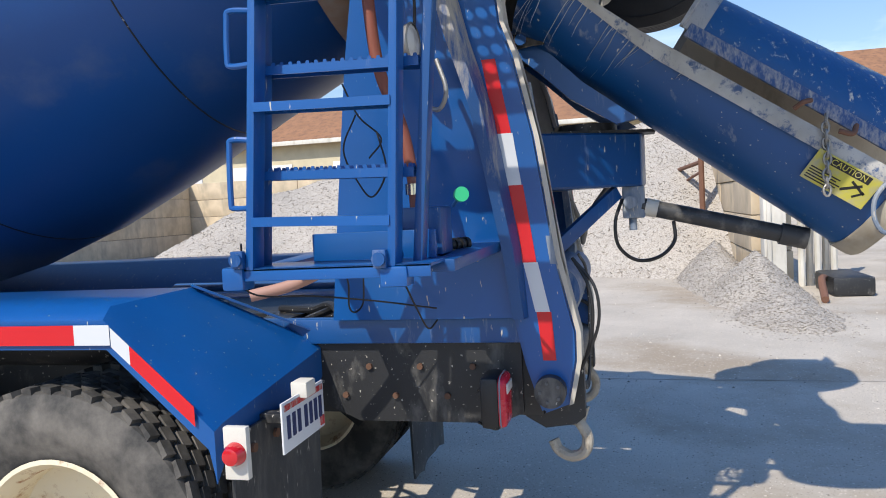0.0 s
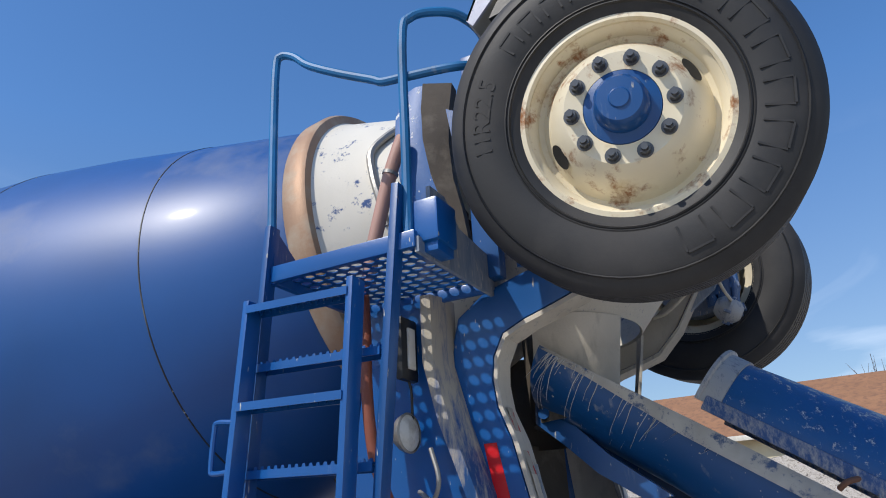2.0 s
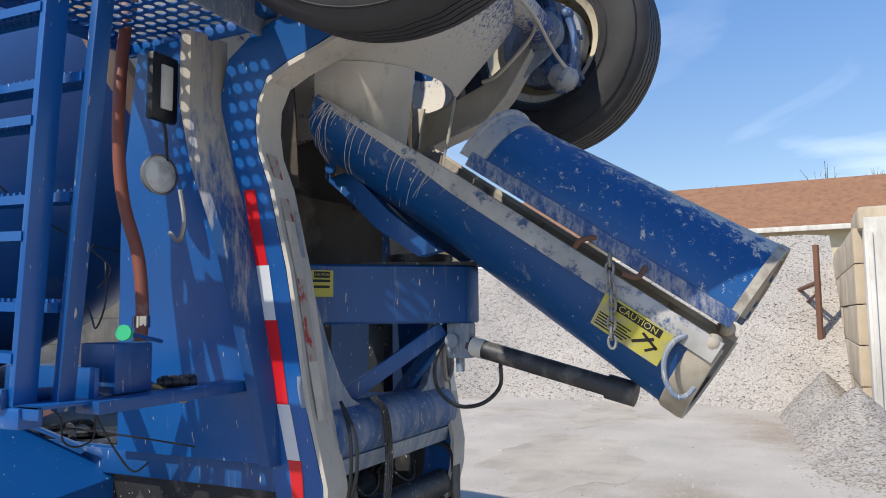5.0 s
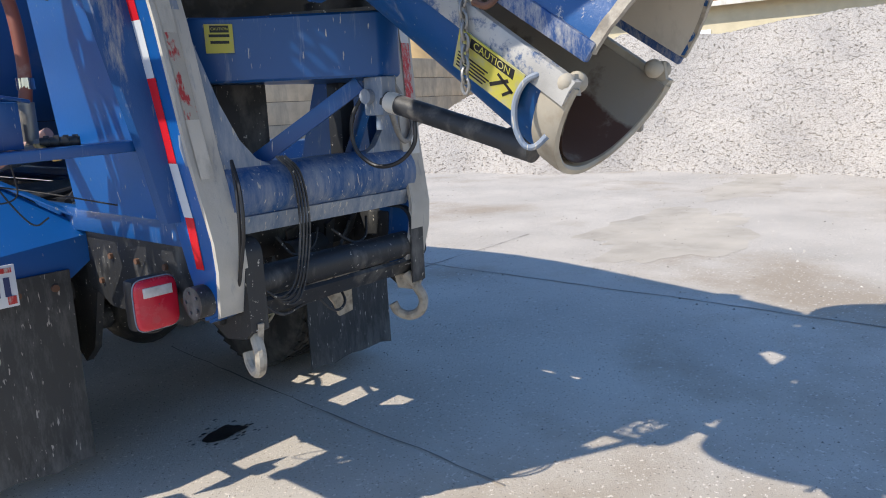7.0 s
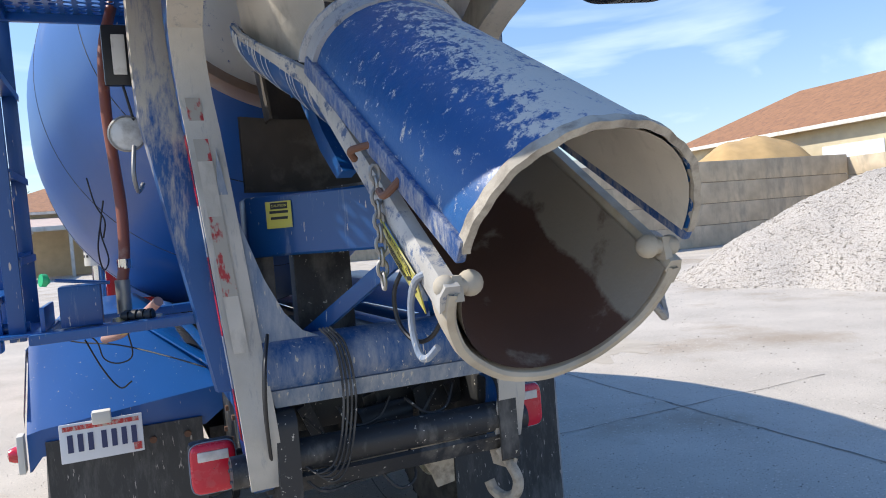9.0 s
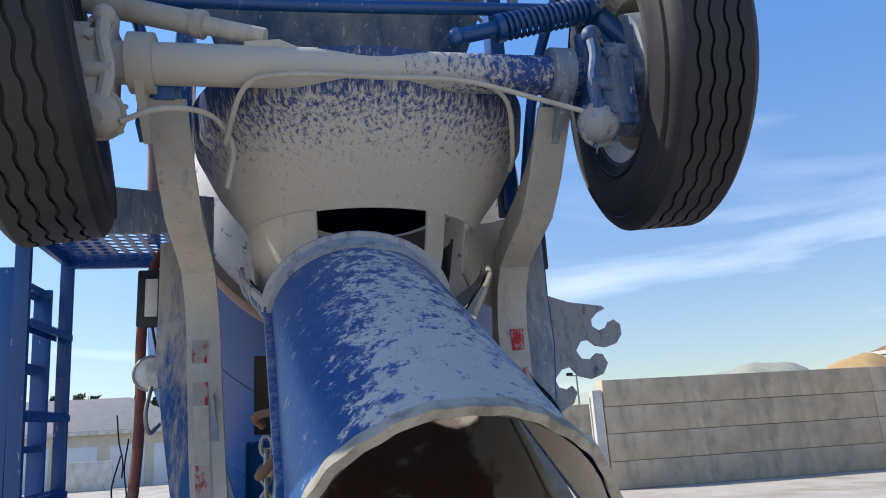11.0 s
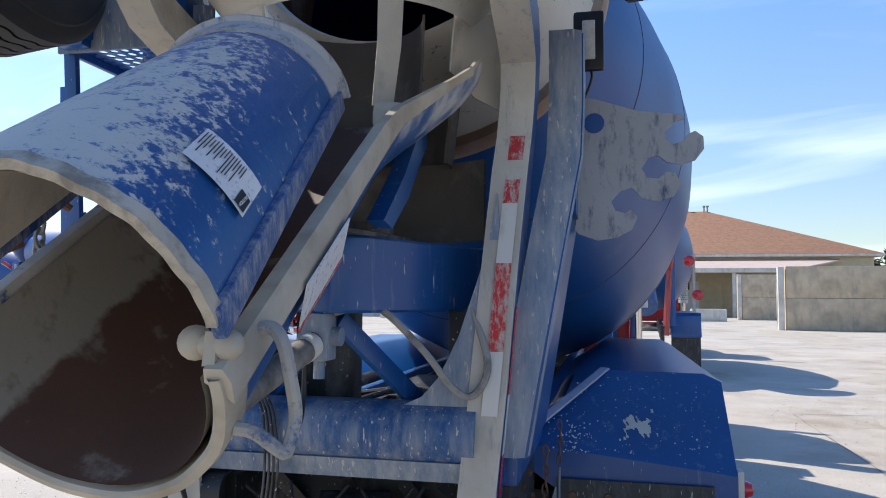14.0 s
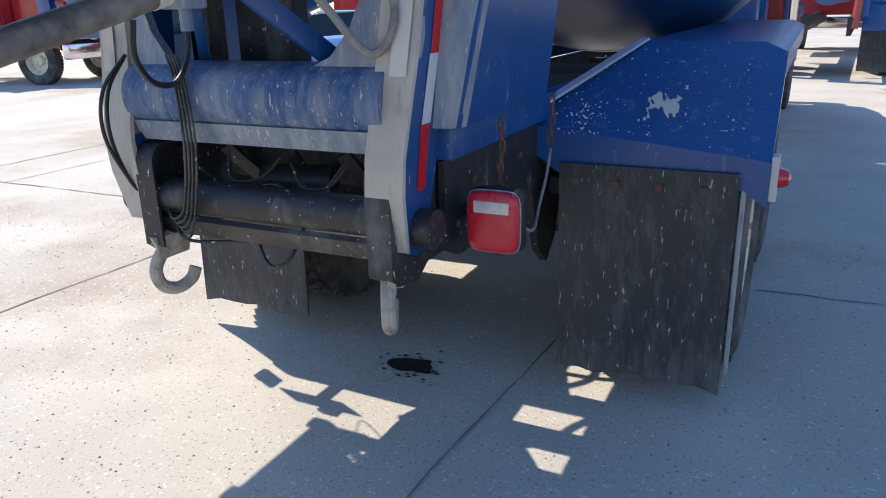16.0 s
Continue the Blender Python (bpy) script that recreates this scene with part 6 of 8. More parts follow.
knob = part("green_knob", bm, "green", truck, "green plastic knob")
bm = Bm()
rod(bm, (-1.06, 0.24, 1.585), (-0.90, 0.30, 1.56), 0.006, seg=8)
box(bm, (-1.06, 0.30, 1.42), (-0.93, 0.44, 1.56), 0.008)
part("valve_box", bm, "worn", truck)
for pts in ([(-0.90, 0.60, 1.86), (-0.92, 0.64, 1.75), (-0.90, 0.60, 1.64), (-0.92, 0.55, 1.60), (-0.93, 0.50, 1.68), (-0.91, 0.53, 1.8)],
            [(-0.95, 0.62, 1.95), (-0.93, 0.58, 1.85), (-0.9, 0.52, 1.78), (-0.91, 0.56, 1.72)],
            [(-1.02, 0.62, 1.375), (-0.97, 0.63, 1.33), (-0.95, 0.64, 1.26), (-0.90, 0.64, 1.235), (-0.85, 0.63, 1.26), (-0.86, 0.62, 1.36)],
            [(-1.2, 0.86, 1.48), (-1.1, 0.90, 1.33), (-0.9, 0.78, 1.29), (-0.75, 0.62, 1.25), (-0.6, 0.45, 1.20)],
            [(-1.0, 0.45, 1.36), (-0.95, 0.42, 1.25), (-0.9, 0.4, 1.18), (-0.86, 0.38, 1.20)]):
    part("loose_cable", tube(Bm(), pts, 0.0030), "cable", truck, "loose black cable")

# wheel fenders, mud flaps, plate, tail lamps
for s in (-1, 1):
    mt = "blue" if s < 0 else "worn"
    # a flat top, one plane falling back at 45 degrees, and a short upright face that carries the flap
    bm = Bm()
    xo, xt, xi, xn = s * (1.27 if s < 0 else 1.295), s * 1.22, s * 0.79, s * 0.46
    y1 = 1.285 if s < 0 else 1.35
    a = [bm.verts.new((xo, y, z)) for y, z in ((4.30, 1.278), (y1, 1.278), (0.945, 0.953))]
    b = [bm.verts.new((xt, y, z)) for y, z in ((4.30, 1.312), (y1 + 0.01, 1.312), (0.945, 0.965))]
    c = [bm.verts.new((xi, y, z)) for y, z in ((4.30, 1.318), (y1 + 0.01, 1.318))]
    d = [bm.verts.new((xn, y, z)) for y, z in ((4.30, 1.10), (1.30, 1.10), (0.945, 1.045))]
    low = [bm.verts.new((xo, y, z)) for y, z in ((4.30, 1.19), (y1 - 0.005, 1.19), (0.965, 0.90))]
    foot = [bm.verts.new(p) for p in ((xo, 0.945, 0.80), (xt, 0.945, 0.855), (s * 0.58, 0.945, 0.875), (xn, 0.945, 0.96))]
    for k in range(2):
        bm.faces.new((a[k], a[k + 1], low[k + 1], low[k]))
        bm.faces.new((a[k], a[k + 1], b[k + 1], b[k]))
    bm.faces.new((b[0], b[1], c[1], c[0]))
    bm.faces.new((c[0], c[1], d[1], d[0]))
    bm.faces.new((b[1], b[2], d[2], c[1]))
    bm.faces.new((c[1], d[2], d[1]))
    bm.faces.new((a[2], b[2], foot[1], foot[0]))
    bm.faces.new((b[2], d[2], foot[3], foot[2], foot[1]))
    bm.faces.new((a[2], low[2], foot[0]))
    bmesh.ops.recalc_face_normals(bm, faces=bm.faces)
    bmesh.ops.triangulate(bm, faces=[f for f in bm.faces if len(f.verts) > 4])
    solid(bm, 0.008)
    fender = part("wheel_fender", bm, mt, truck, "angular blue fender over the rear wheels" if s < 0 else "angular blue fender with a scuffed rear face")
    bm = Bm()
    beam(bm, (s * 0.40, 0.86, 1.035), (s * 0.79, y1 + 0.01, 1.325), 0.05, 0.010, (0, 0, 1), 0.003)
    part("fender_edge", bm, "blue" if s < 0 else "faded", fender, "worn pale edge strip of the fender")
    if s < 0:
        for y1, y2, col in ((1.38, 4.2, "red"), (1.258, 1.38, "whitetape")):
            bm = Bm()
            strip(bm, [[(xo - 0.0105, y1, 1.265), (xo - 0.0105, y2, 1.265)], [(xo - 0.0105, y1, 1.205), (xo - 0.0105, y2, 1.205)]])
            part("tape", bm, col, fender, "reflective tape")
        for q0, q1, col in ((0.0, 0.20, "whitetape"), (0.20, 0.86, "red")):
            bm = Bm()
            e = lambda q, lo: (xo - 0.0105, 1.255 + (0.955 - 1.255) * q, 1.268 + (1.0 - 1.268) * q - lo)
            strip(bm, [[e(q0, 0.01), e(q1, 0.01)], [e(q0, 0.068), e(q1, 0.068)]])
            part("tape", bm, col, fender, "reflective tape")
    bm = Bm()
    ylamp = 0.868 if s < 0 else 0.985
    c = Vector((xo - s * -0.012, ylamp, 0.90))
    box(bm, c + Vector((-0.012, -0.036, -0.075)), c + Vector((0.012, 0.036, 0.075)), 0.004)
    mk = part("side_marker", bm, "post", fender, "white lamp base")
    bm = Bm()
    lathe(bm, c + Vector((s * 0.010, 0, 0)), (s, 0, 0), (0, 0, 1), [(0, 0.034), (0.016, 0.032), (0.034, 0.024), (0.042, 0.0)], 24)
    part("red_lens", bm, "lens", mk, "red dome lens")
    # mud flap
    bm = Bm()
    n = 10
    rows = []
    for i in range(n + 1):
        z = 0.915 - i / n * 0.805
        rows.append([(s * (0.595 + 0.61 * j / 8), 0.935 + 0.012 * math.sin(j * 0.9 + i * 0.35) * (i / n) + 0.01 * (i / n) + (0.006 if i == n and j % 2 else 0), z + (0.008 * math.sin(j * 2.1) if i == n else 0)) for j in range(9)])
    strip(bm, rows)
    solid(bm, 0.012)
    flap = part("mud_flap", bm, "flap", truck, "black rubber mud flap speckled with concrete")
    for x in (0.66, 0.80, 0.95, 1.10):
        part("flap_bolt", rod(Bm(), (s * x, 0.936, 0.852), (s * x, 0.912, 0.852), 0.015, seg=10), "bolt", flap)
    if s > 0:
        bm = Bm()
        box(bm, (1.212, 0.945, 0.13), (1.226, 1.005, 0.88), 0.004)
        part("flap_edge_bar", bm, "rack", flap)
    # tail lamp
    bm = Bm()
    c = Vector((s * 0.625, 0.235, 0.885))
    box(bm, c + Vector((-0.078, -0.010, -0.089)), c + Vector((0.078, 0.055, 0.089)), 0.02)
    tl = part("tail_lamp", bm, "cable", truck, "square red tail lamp in a black housing")
    bm = Bm()
    rows = []
    for k, dy in ((1.0, -0.008), (1.0, -0.020), (0.97, -0.027), (0.90, -0.032), (0.6, -0.035), (0.02, -0.036)):
        rows.append([c + Vector((0.077 * k * math.copysign(abs(math.cos(a)) ** 0.38, math.cos(a)), dy, 0.088 * k * math.copysign(abs(math.sin(a)) ** 0.38, math.sin(a)))) for a in [2 * math.pi * j / 40 for j in range(40)]])
    strip(bm, rows, True)
    part("red_lens", bm, "lens_dusty", tl, "dusty red lens")
    ring = [c + Vector((0.079 * math.copysign(abs(math.cos(a)) ** 0.38, math.cos(a)), -0.014, 0.090 * math.copysign(abs(math.sin(a)) ** 0.38, math.sin(a)))) for a in [2 * math.pi * j / 40 for j in range(41)]]
    part("lens_gasket", tube(Bm(), ring, 0.0024, 6, 1), "dusty", tl, "thin pale gasket")
    bm = Bm()
    box(bm, c + Vector((-0.052, -0.0385, 0.028)), c + Vector((0.052, -0.030, 0.062)), 0.003)
    part("clear_lens", bm, "clear", tl, "clear reversing strip")
    bm = Bm()
    rod(bm, (s * 0.46, 0.31, 0.89), (s * 0.62, 0.30, 0.89), 0.02, seg=10)
    part("lamp_bracket", bm, "black", tl)
    part("lamp_wire", tube(Bm(), [(s * 0.58, 0.27, 0.82), (s * 0.60, 0.24, 0.79), (s * 0.65, 0.25, 0.785), (s * 0.69, 0.30, 0.82)], 0.005), "cable", tl)
# scuffed paint on the right fender's rear face
bm = Bm()
random.seed(4)


def on_slope(x, z):
    return Vector((x, 1.0448 + (z - 1.08) * 1.195 + (x - 0.92) * 0.126 - 0.003, z))


def ragged(x, z):
    return math.sin(61 * x + 17 * z) * math.sin(53 * z - 21 * x + 1.0) + 0.6 * math.sin(137 * x - 90 * z) * math.sin(120 * z + 64 * x + 2.0) + 0.35 * math.sin(301 * x + 210 * z)


cell = 0.0035
for i in range(-34, 35):
    for j in range(-20, 21):
        x, z = 0.925 + i * cell, 1.112 + j * cell
        d = math.hypot(i / 27, j / 15)
        if ragged(x, z) > 1.9 * d - 0.95 + random.uniform(-0.12, 0.12):
            bm.faces.new([bm.verts.new(on_slope(x + a * cell * 0.52, z + b * cell * 0.52)) for a, b in ((-1, -1), (1, -1), (1, 1), (-1, 1))])
for k in range(150):
    x, z = 0.66 + random.gauss(0, 0.05), 1.06 + random.gauss(0, 0.05)
    if random.random() < 0.25:
        x, z = random.uniform(0.62, 1.20), random.uniform(1.01, 1.28)
    if z < 1.02:
        continue
    r = random.uniform(0.0012, 0.0045)
    bm.faces.new([bm.verts.new(on_slope(x + r * math.cos(a), z + 0.8 * r * math.sin(a)) - Vector((0, 0.001 + 0.00001 * k, 0))) for a in [2 * math.pi * q / 7 for q in range(7)]])
tagged(part("scraped_patch", bm, "post", truck, "bare scraped paint patch"), "bare scraped paint patch", kind="stuff")
# number plate with its lamp: writing left as plain bars
bm = Bm()
box(bm, (-1.142, 0.796, 0.845), (-0.837, 0.803, 1.0), 0.003)
npl = part("number_plate", bm, "plate", truck, "white number plate below the fender")
for k in range(7):
    x = -1.115 + 0.037 * k + (0.012 if k > 2 else 0)
    part("plate_bar", box(Bm(), (x, 0.793, 0.885), (x + 0.020, 0.7965, 0.955)), "plate_ink", npl)
bm = Bm()
box(bm, (-1.13, 0.793, 0.972), (-0.85, 0.7965, 0.990))
box(bm, (-0.875, 0.793, 0.855), (-0.845, 0.7965, 0.885))
part("plate_stripe", bm, "redworn", npl)
bm = Bm()
box(bm, (-1.02, 0.77, 0.985), (-0.95, 0.825, 1.035), 0.006)
part("plate_lamp", bm, "post", npl, "small white plate lamp")
bm = Bm()
box(bm, (-1.01, 0.803, 0.90), (-0.96, 0.944, 0.93), 0.004)
part("plate_bracket", bm, "black", npl)

# rear drive wheels on two axles
def lug_tyre():
    bm = Bm()
    prof = [(-0.10, 0.295), (-0.128, 0.36), (-0.137, 0.42), (-0.128, 0.48), (-0.112, 0.512), (-0.10, 0.518), (0.10, 0.518), (0.112, 0.512), (0.128, 0.48), (0.137, 0.42), (0.128, 0.36), (0.10, 0.295)]
    lathe(bm, (0, 0, 0), (1, 0, 0), (0, 0, 1), prof, 72)
    return bm


def lug_tread():
    bm = Bm()
    n = 44
    for k in range(n):
        for j, x in enumerate((-0.088, -0.044, 0.0, 0.044, 0.088)):
            an = 2 * math.pi * (k + 0.5 * (j % 2)) / n
            c = Vector((x, 0.521 * math.cos(an), 0.521 * math.sin(an)))
            m = facing(c, (0.95, -0.3 * math.sin(an), 0.3 * math.cos(an)), (-0.3, -math.sin(an), math.cos(an)))
            box(bm, (-0.018, -0.027, -0.012), (0.018, 0.027, 0.012), 0, m)
    return bm


lug_me = finish("tyre", lug_tyre(), "dirty_rubber", 30)
tread_me = finish("tread", lug_tread(), "dirty_rubber", 30)


def lug_parts(w):
    o = new("tyre", lug_me)
    o.parent = w
    tagged(o, "dusty black lugged tyre")
    o = new("tread", tread_me)
    o.parent = w
    tagged(o, "worn tread lugs", kind="stuff")


bm = Bm()
lathe(bm, (0, 0, 0), (1, 0, 0), (0, 1, 0), [(-0.112, 0.305), (-0.115, 0.290), (-0.10, 0.283), (-0.07, 0.265), (0.02, 0.255), (0.04, 0.20), (0.045, 0.11), (-0.06, 0.10), (-0.07, 0.0)], 48)
lathe(bm, (0, 0, 0), (1, 0, 0), (0, 1, 0), [(0.02, 0.255), (0.09, 0.284), (0.112, 0.305)], 48)
drive_rim = finish("rim", bm, "cream")
for s in (-1, 1):
    for y in (1.56, 2.92):
        for x in (1.10, 0.775):
            w = new("rear_wheel", drive_rim)
            w.parent = truck
            w.matrix_parent_inverse = Matrix.Translation(-truck.location)
            w.matrix_basis = Matrix.Translation((s * x, y, 0.527)) @ Matrix.Rotation(0 if (s < 0) == (x > 1) else math.pi, 4, "Z")
            lug_parts(w)
for y in (1.56, 2.92):
    bm = Bm()
    rod(bm, (-1.05, y, 0.527), (1.05, y, 0.527), 0.07, seg=18)
    lathe(bm, (0.02, y, 0.54), (0, 1, 0), (1, 0, 0), [(-0.22, 0.0), (-0.22, 0.06), (-0.16, 0.15), (-0.05, 0.21), (0.06, 0.21), (0.16, 0.12), (0.3, 0.05), (0.3, 0)], 24)
    part("drive_axle", bm, "black", truck)
    for s in (-1, 1):
        bm = Bm()
        lathe(bm, (s * 0.58, y - 0.16, 0.62), (0, -1, 0.3), (1, 0, 0), [(0, 0), (0, 0.06), (0.03, 0.08), (0.05, 0.08), (0.09, 0.06), (0.13, 0.06), (0.14, 0)], 18)
        part("brake_chamber", bm, "grey", truck)
bm = Bm()
box(bm, (-0.55, 1.2, 0.72), (-0.40, 3.3, 0.80), 0.02)
part("spring_pack", bm, "black", truck)
bm = Bm()
box(bm, (0.40, 1.2, 0.72), (0.55, 3.3, 0.80), 0.02)
part("spring_pack", bm, "black", truck)
for s in (-1, 1):
    bm = Bm()
    rod(bm, (s * 0.62, 1.30, 1.10), (s * 0.62, 2.3, 1.10), 0.10, seg=20)
    part("air_tank", bm, "chrome" if s > 0 else "black", truck)
# unseen spring hangers added below the rails to trim the sun patches
for s in (-1, 1):
    for y in (0.98, 3.35):
        bm = Bm()
        plate(bm, [(s * 0.44, y, 0.79), (s * 0.44, y + 0.40, 0.79), (s * 0.44, y + 0.30, 0.52), (s * 0.44, y + 0.20, 0.44), (s * 0.44, y + 0.10, 0.52)], (s * 0.03, 0, 0))
        part("sun_block_hanger", bm, "black", truck, "added black spring hanger that blocks the sun")
# chains and wire by the right fender
for x, y, z0, n in ((0.60, 0.34, 1.14, 7), (0.62, 0.74, 1.16, 5)):
    for k in range(n):
        p = Vector((x + 0.004 * math.sin(k), y, z0 - 0.032 * k))
        pts = [p + (Vector((0, 0.009 * math.cos(a), 0.021 * math.sin(a))) if k % 2 else Vector((0.009 * math.cos(a), 0, 0.021 * math.sin(a)))) for a in [2 * math.pi * j / 8 for j in range(9)]]
        part("chain_link", tube(Bm(), pts, 0.0035, 6, 1), "bolt", truck)
part("lamp_wire", tube(Bm(), [(0.62, 0.74, 1.0), (0.62, 0.70, 0.92), (0.63, 0.60, 0.84), (0.66, 0.45, 0.80), (0.65, 0.33, 0.86)], 0.005), "hose", truck)

# ---- this truck's red cab ----
def wheel_at(parent, x, y, turn, rim):
    w = new("front_wheel", rim)
    w.parent = parent
    w.matrix_parent_inverse = Matrix.Translation(-parent.location)
    w.matrix_basis = Matrix.Translation((x, y, 0.527)) @ Matrix.Rotation(turn, 4, "Z")
    lug_parts(w)
    return w


def build_cab(owner, y0):
    """A conventional cab with hood, grille, windows and stack; y0 is its rear wall."""
    bm = Bm()
    prof = [(y0, 1.0), (y0, 2.75), (y0 + 0.12, 2.86), (y0 + 1.15, 2.82), (y0 + 1.45, 2.66), (y0 + 1.85, 2.02), (y0 + 1.85, 1.0)]
    plate(bm, [(-1.05, y, z) for y, z in prof], (2.1, 0, 0))
    bmesh.ops.recalc_face_normals(bm, faces=bm.faces)
    bmesh.ops.bevel(bm, geom=[e for e in bm.edges if e.calc_face_angle(0) > 0.5], offset=0.05, segments=2, affect="EDGES")
    cab = part("cab", bm, "redpaint", owner, "glossy red truck cab")
    for s in (-1, 1):
        bm = Bm()
        plate(bm, [(s * 1.052, y0 + 0.35, 2.05), (s * 1.052, y0 + 0.35, 2.55), (s * 1.052, y0 + 1.25, 2.55), (s * 1.052, y0 + 1.6, 2.05)], (s * 0.004, 0, 0))
        part("side_window", bm, "glass", cab)
        bm = Bm()
        box(bm, (s * 1.05 - 0.01, y0 + 0.3, 1.12), (s * 1.05 + 0.01, y0 + 1.5, 1.98), 0.008)
        part("cab_door", bm, "redpaint", cab)
        bm = Bm()
        box(bm, (s * 1.30 - 0.10, y0 + 1.55, 1.95), (s * 1.30 + 0.10, y0 + 1.63, 2.45), 0.03)
        rod(bm, (s * 1.05, y0 + 1.6, 2.3), (s * 1.3, y0 + 1.6, 2.3), 0.012, seg=8)
        part("mirror", bm, "cable", cab)
        bm = Bm()
        plate(bm, [(s * 1.15, y0 + 1.95, 0.75), (s * 1.15, y0 + 2.2, 1.2), (s * 1.15, y0 + 2.9, 1.3), (s * 1.15, y0 + 3.35, 1.1), (s * 1.15, y0 + 3.4, 0.75), (s * 1.15, y0 + 3.2, 0.85), (s * 1.15, y0 + 2.65, 1.12), (s * 1.15, y0 + 2.15, 0.85)], (-s * 0.35, 0, 0))
        part("front_fender", bm, "redpaint", cab)
        bm = Bm()
        lathe(bm, (s * 0.86, y0 + 3.4, 1.22), (0, 1, 0), (1, 0, 0), [(0, 0), (0, 0.12), (0.04, 0.12), (0.05, 0.10), (0.05, 0)], 20)
        part("headlamp", bm, "chrome", cab)
        wheel_at(owner, s * 1.0, y0 + 2.65, 0 if s < 0 else math.pi, drive_rim)
        bm = Bm()
        rod(bm, (s * 1.12, y0 - 0.32, 1.15), (s * 1.12, y0 - 0.32, 3.5), 0.068, seg=18)
        stack = part("exhaust_stack", bm, "chrome", owner, "chrome exhaust stack")
        bm = Bm()
        lathe(bm, (s * 1.12, y0 - 0.32, 1.55), (0, 0, 1), (1, 0, 0), [(0, 0.09), (0, 0.135), (1.0, 0.135), (1.0, 0.09)], 24)
        shield = part("heat_shield", bm, "post", stack, "perforated pale heat shield")
        bm = Bm()
        for i in range(14):
            for j in range(16):
                a = 2 * math.pi * (j + 0.5 * (i % 2)) / 16
                c = Vector((s * 1.12 + 0.137 * math.cos(a), y0 - 0.32 + 0.137 * math.sin(a), 1.66 + 0.06 * i))
                m = facing(c, (-math.sin(a), math.cos(a), 0), (0, 0, 1))
                box(bm, (-0.012, -0.015, -0.001), (0.012, 0.015, 0.001), 0, m)
        tagged(part("shield_hole", bm, "cable", stack), kind="stuff")
        bm = Bm()
        box(bm, (min(s * 0.62, s * 1.1), y0 - 0.75, 0.62), (max(s * 0.62, s * 1.1), y0 + 1.2, 1.02), 0.14)
        part("fuel_tank", bm, "chrome", owner, "polished fuel tank")
    bm = Bm()
    hood = [(y0 + 1.80, 1.0), (y0 + 1.80, 2.02), (y0 + 2.6, 1.95), (y0 + 3.3, 1.82), (y0 + 3.42, 1.70), (y0 + 3.42, 0.95)]
    plate(bm, [(-0.72, y, z) for y, z in hood], (1.44, 0, 0))
    bmesh.ops.recalc_face_normals(bm, faces=bm.faces)
    bmesh.ops.bevel(bm, geom=[e for e in bm.edges if e.calc_face_angle(0) > 0.5], offset=0.08, segments=2, affect="EDGES")
    hd = part("hood", bm, "redpaint", cab, "red hood")
    bm = Bm()
    box(bm, (-0.5, y0 + 3.40, 1.0), (0.5, y0 + 3.44, 1.66), 0.03)
    gr = part("grille", bm, "cable", hd)
    for k in range(7):
        bm = Bm()
        box(bm, (-0.48, y0 + 3.435, 1.06 + 0.085 * k), (0.48, y0 + 3.455, 1.10 + 0.085 * k), 0.004)
        part("grille_bar", bm, "chrome", hd)
    bm = Bm()
    box(bm, (-1.15, y0 + 3.42, 0.55), (1.15, y0 + 3.6, 0.88), 0.05)
    part("bumper", bm, "chrome", owner, "chrome bumper")
    bm = Bm()
    plate(bm, [(-0.92, y0 + 1.47, 2.62), (0.92, y0 + 1.47, 2.62), (0.92, y0 + 1.80, 2.08), (-0.92, y0 + 1.80, 2.08)], (0, 0.06, 0.035))
    part("windscreen", bm, "glass", cab)
    bm = Bm()
    box(bm, (-0.7, y0 - 0.004, 2.1), (0.7, y0 - 0.008, 2.6), 0)
    part("rear_window", bm, "glass", cab)
    bm = Bm()
    lathe(bm, (0.75, y0 + 0.3, 2.86), (0, 0, 1), (1, 0, 0), [(0, 0.06), (0.10, 0.055), (0.13, 0.03), (0.13, 0)], 16)
    part("beacon", bm, "amber", cab, "amber roof beacon")


build_cab(truck, 7.15)
bm = Bm()
box(bm, (-0.85, 6.25, 1.16), (0.85, 6.6, 2.2), 0.04)
box(bm, (-0.4, 6.3, 2.2), (0.4, 6.6, 2.6), 0.04)
part("drum_drive_stand", bm, "blue", truck, "blue stand at the drum's drive end")
bm = Bm()
rod(bm, (-0.9, 6.8, 1.35), (0.9, 6.8, 1.35), 0.2, seg=24)
part("water_tank", bm, "blue", truck, "blue water tank")


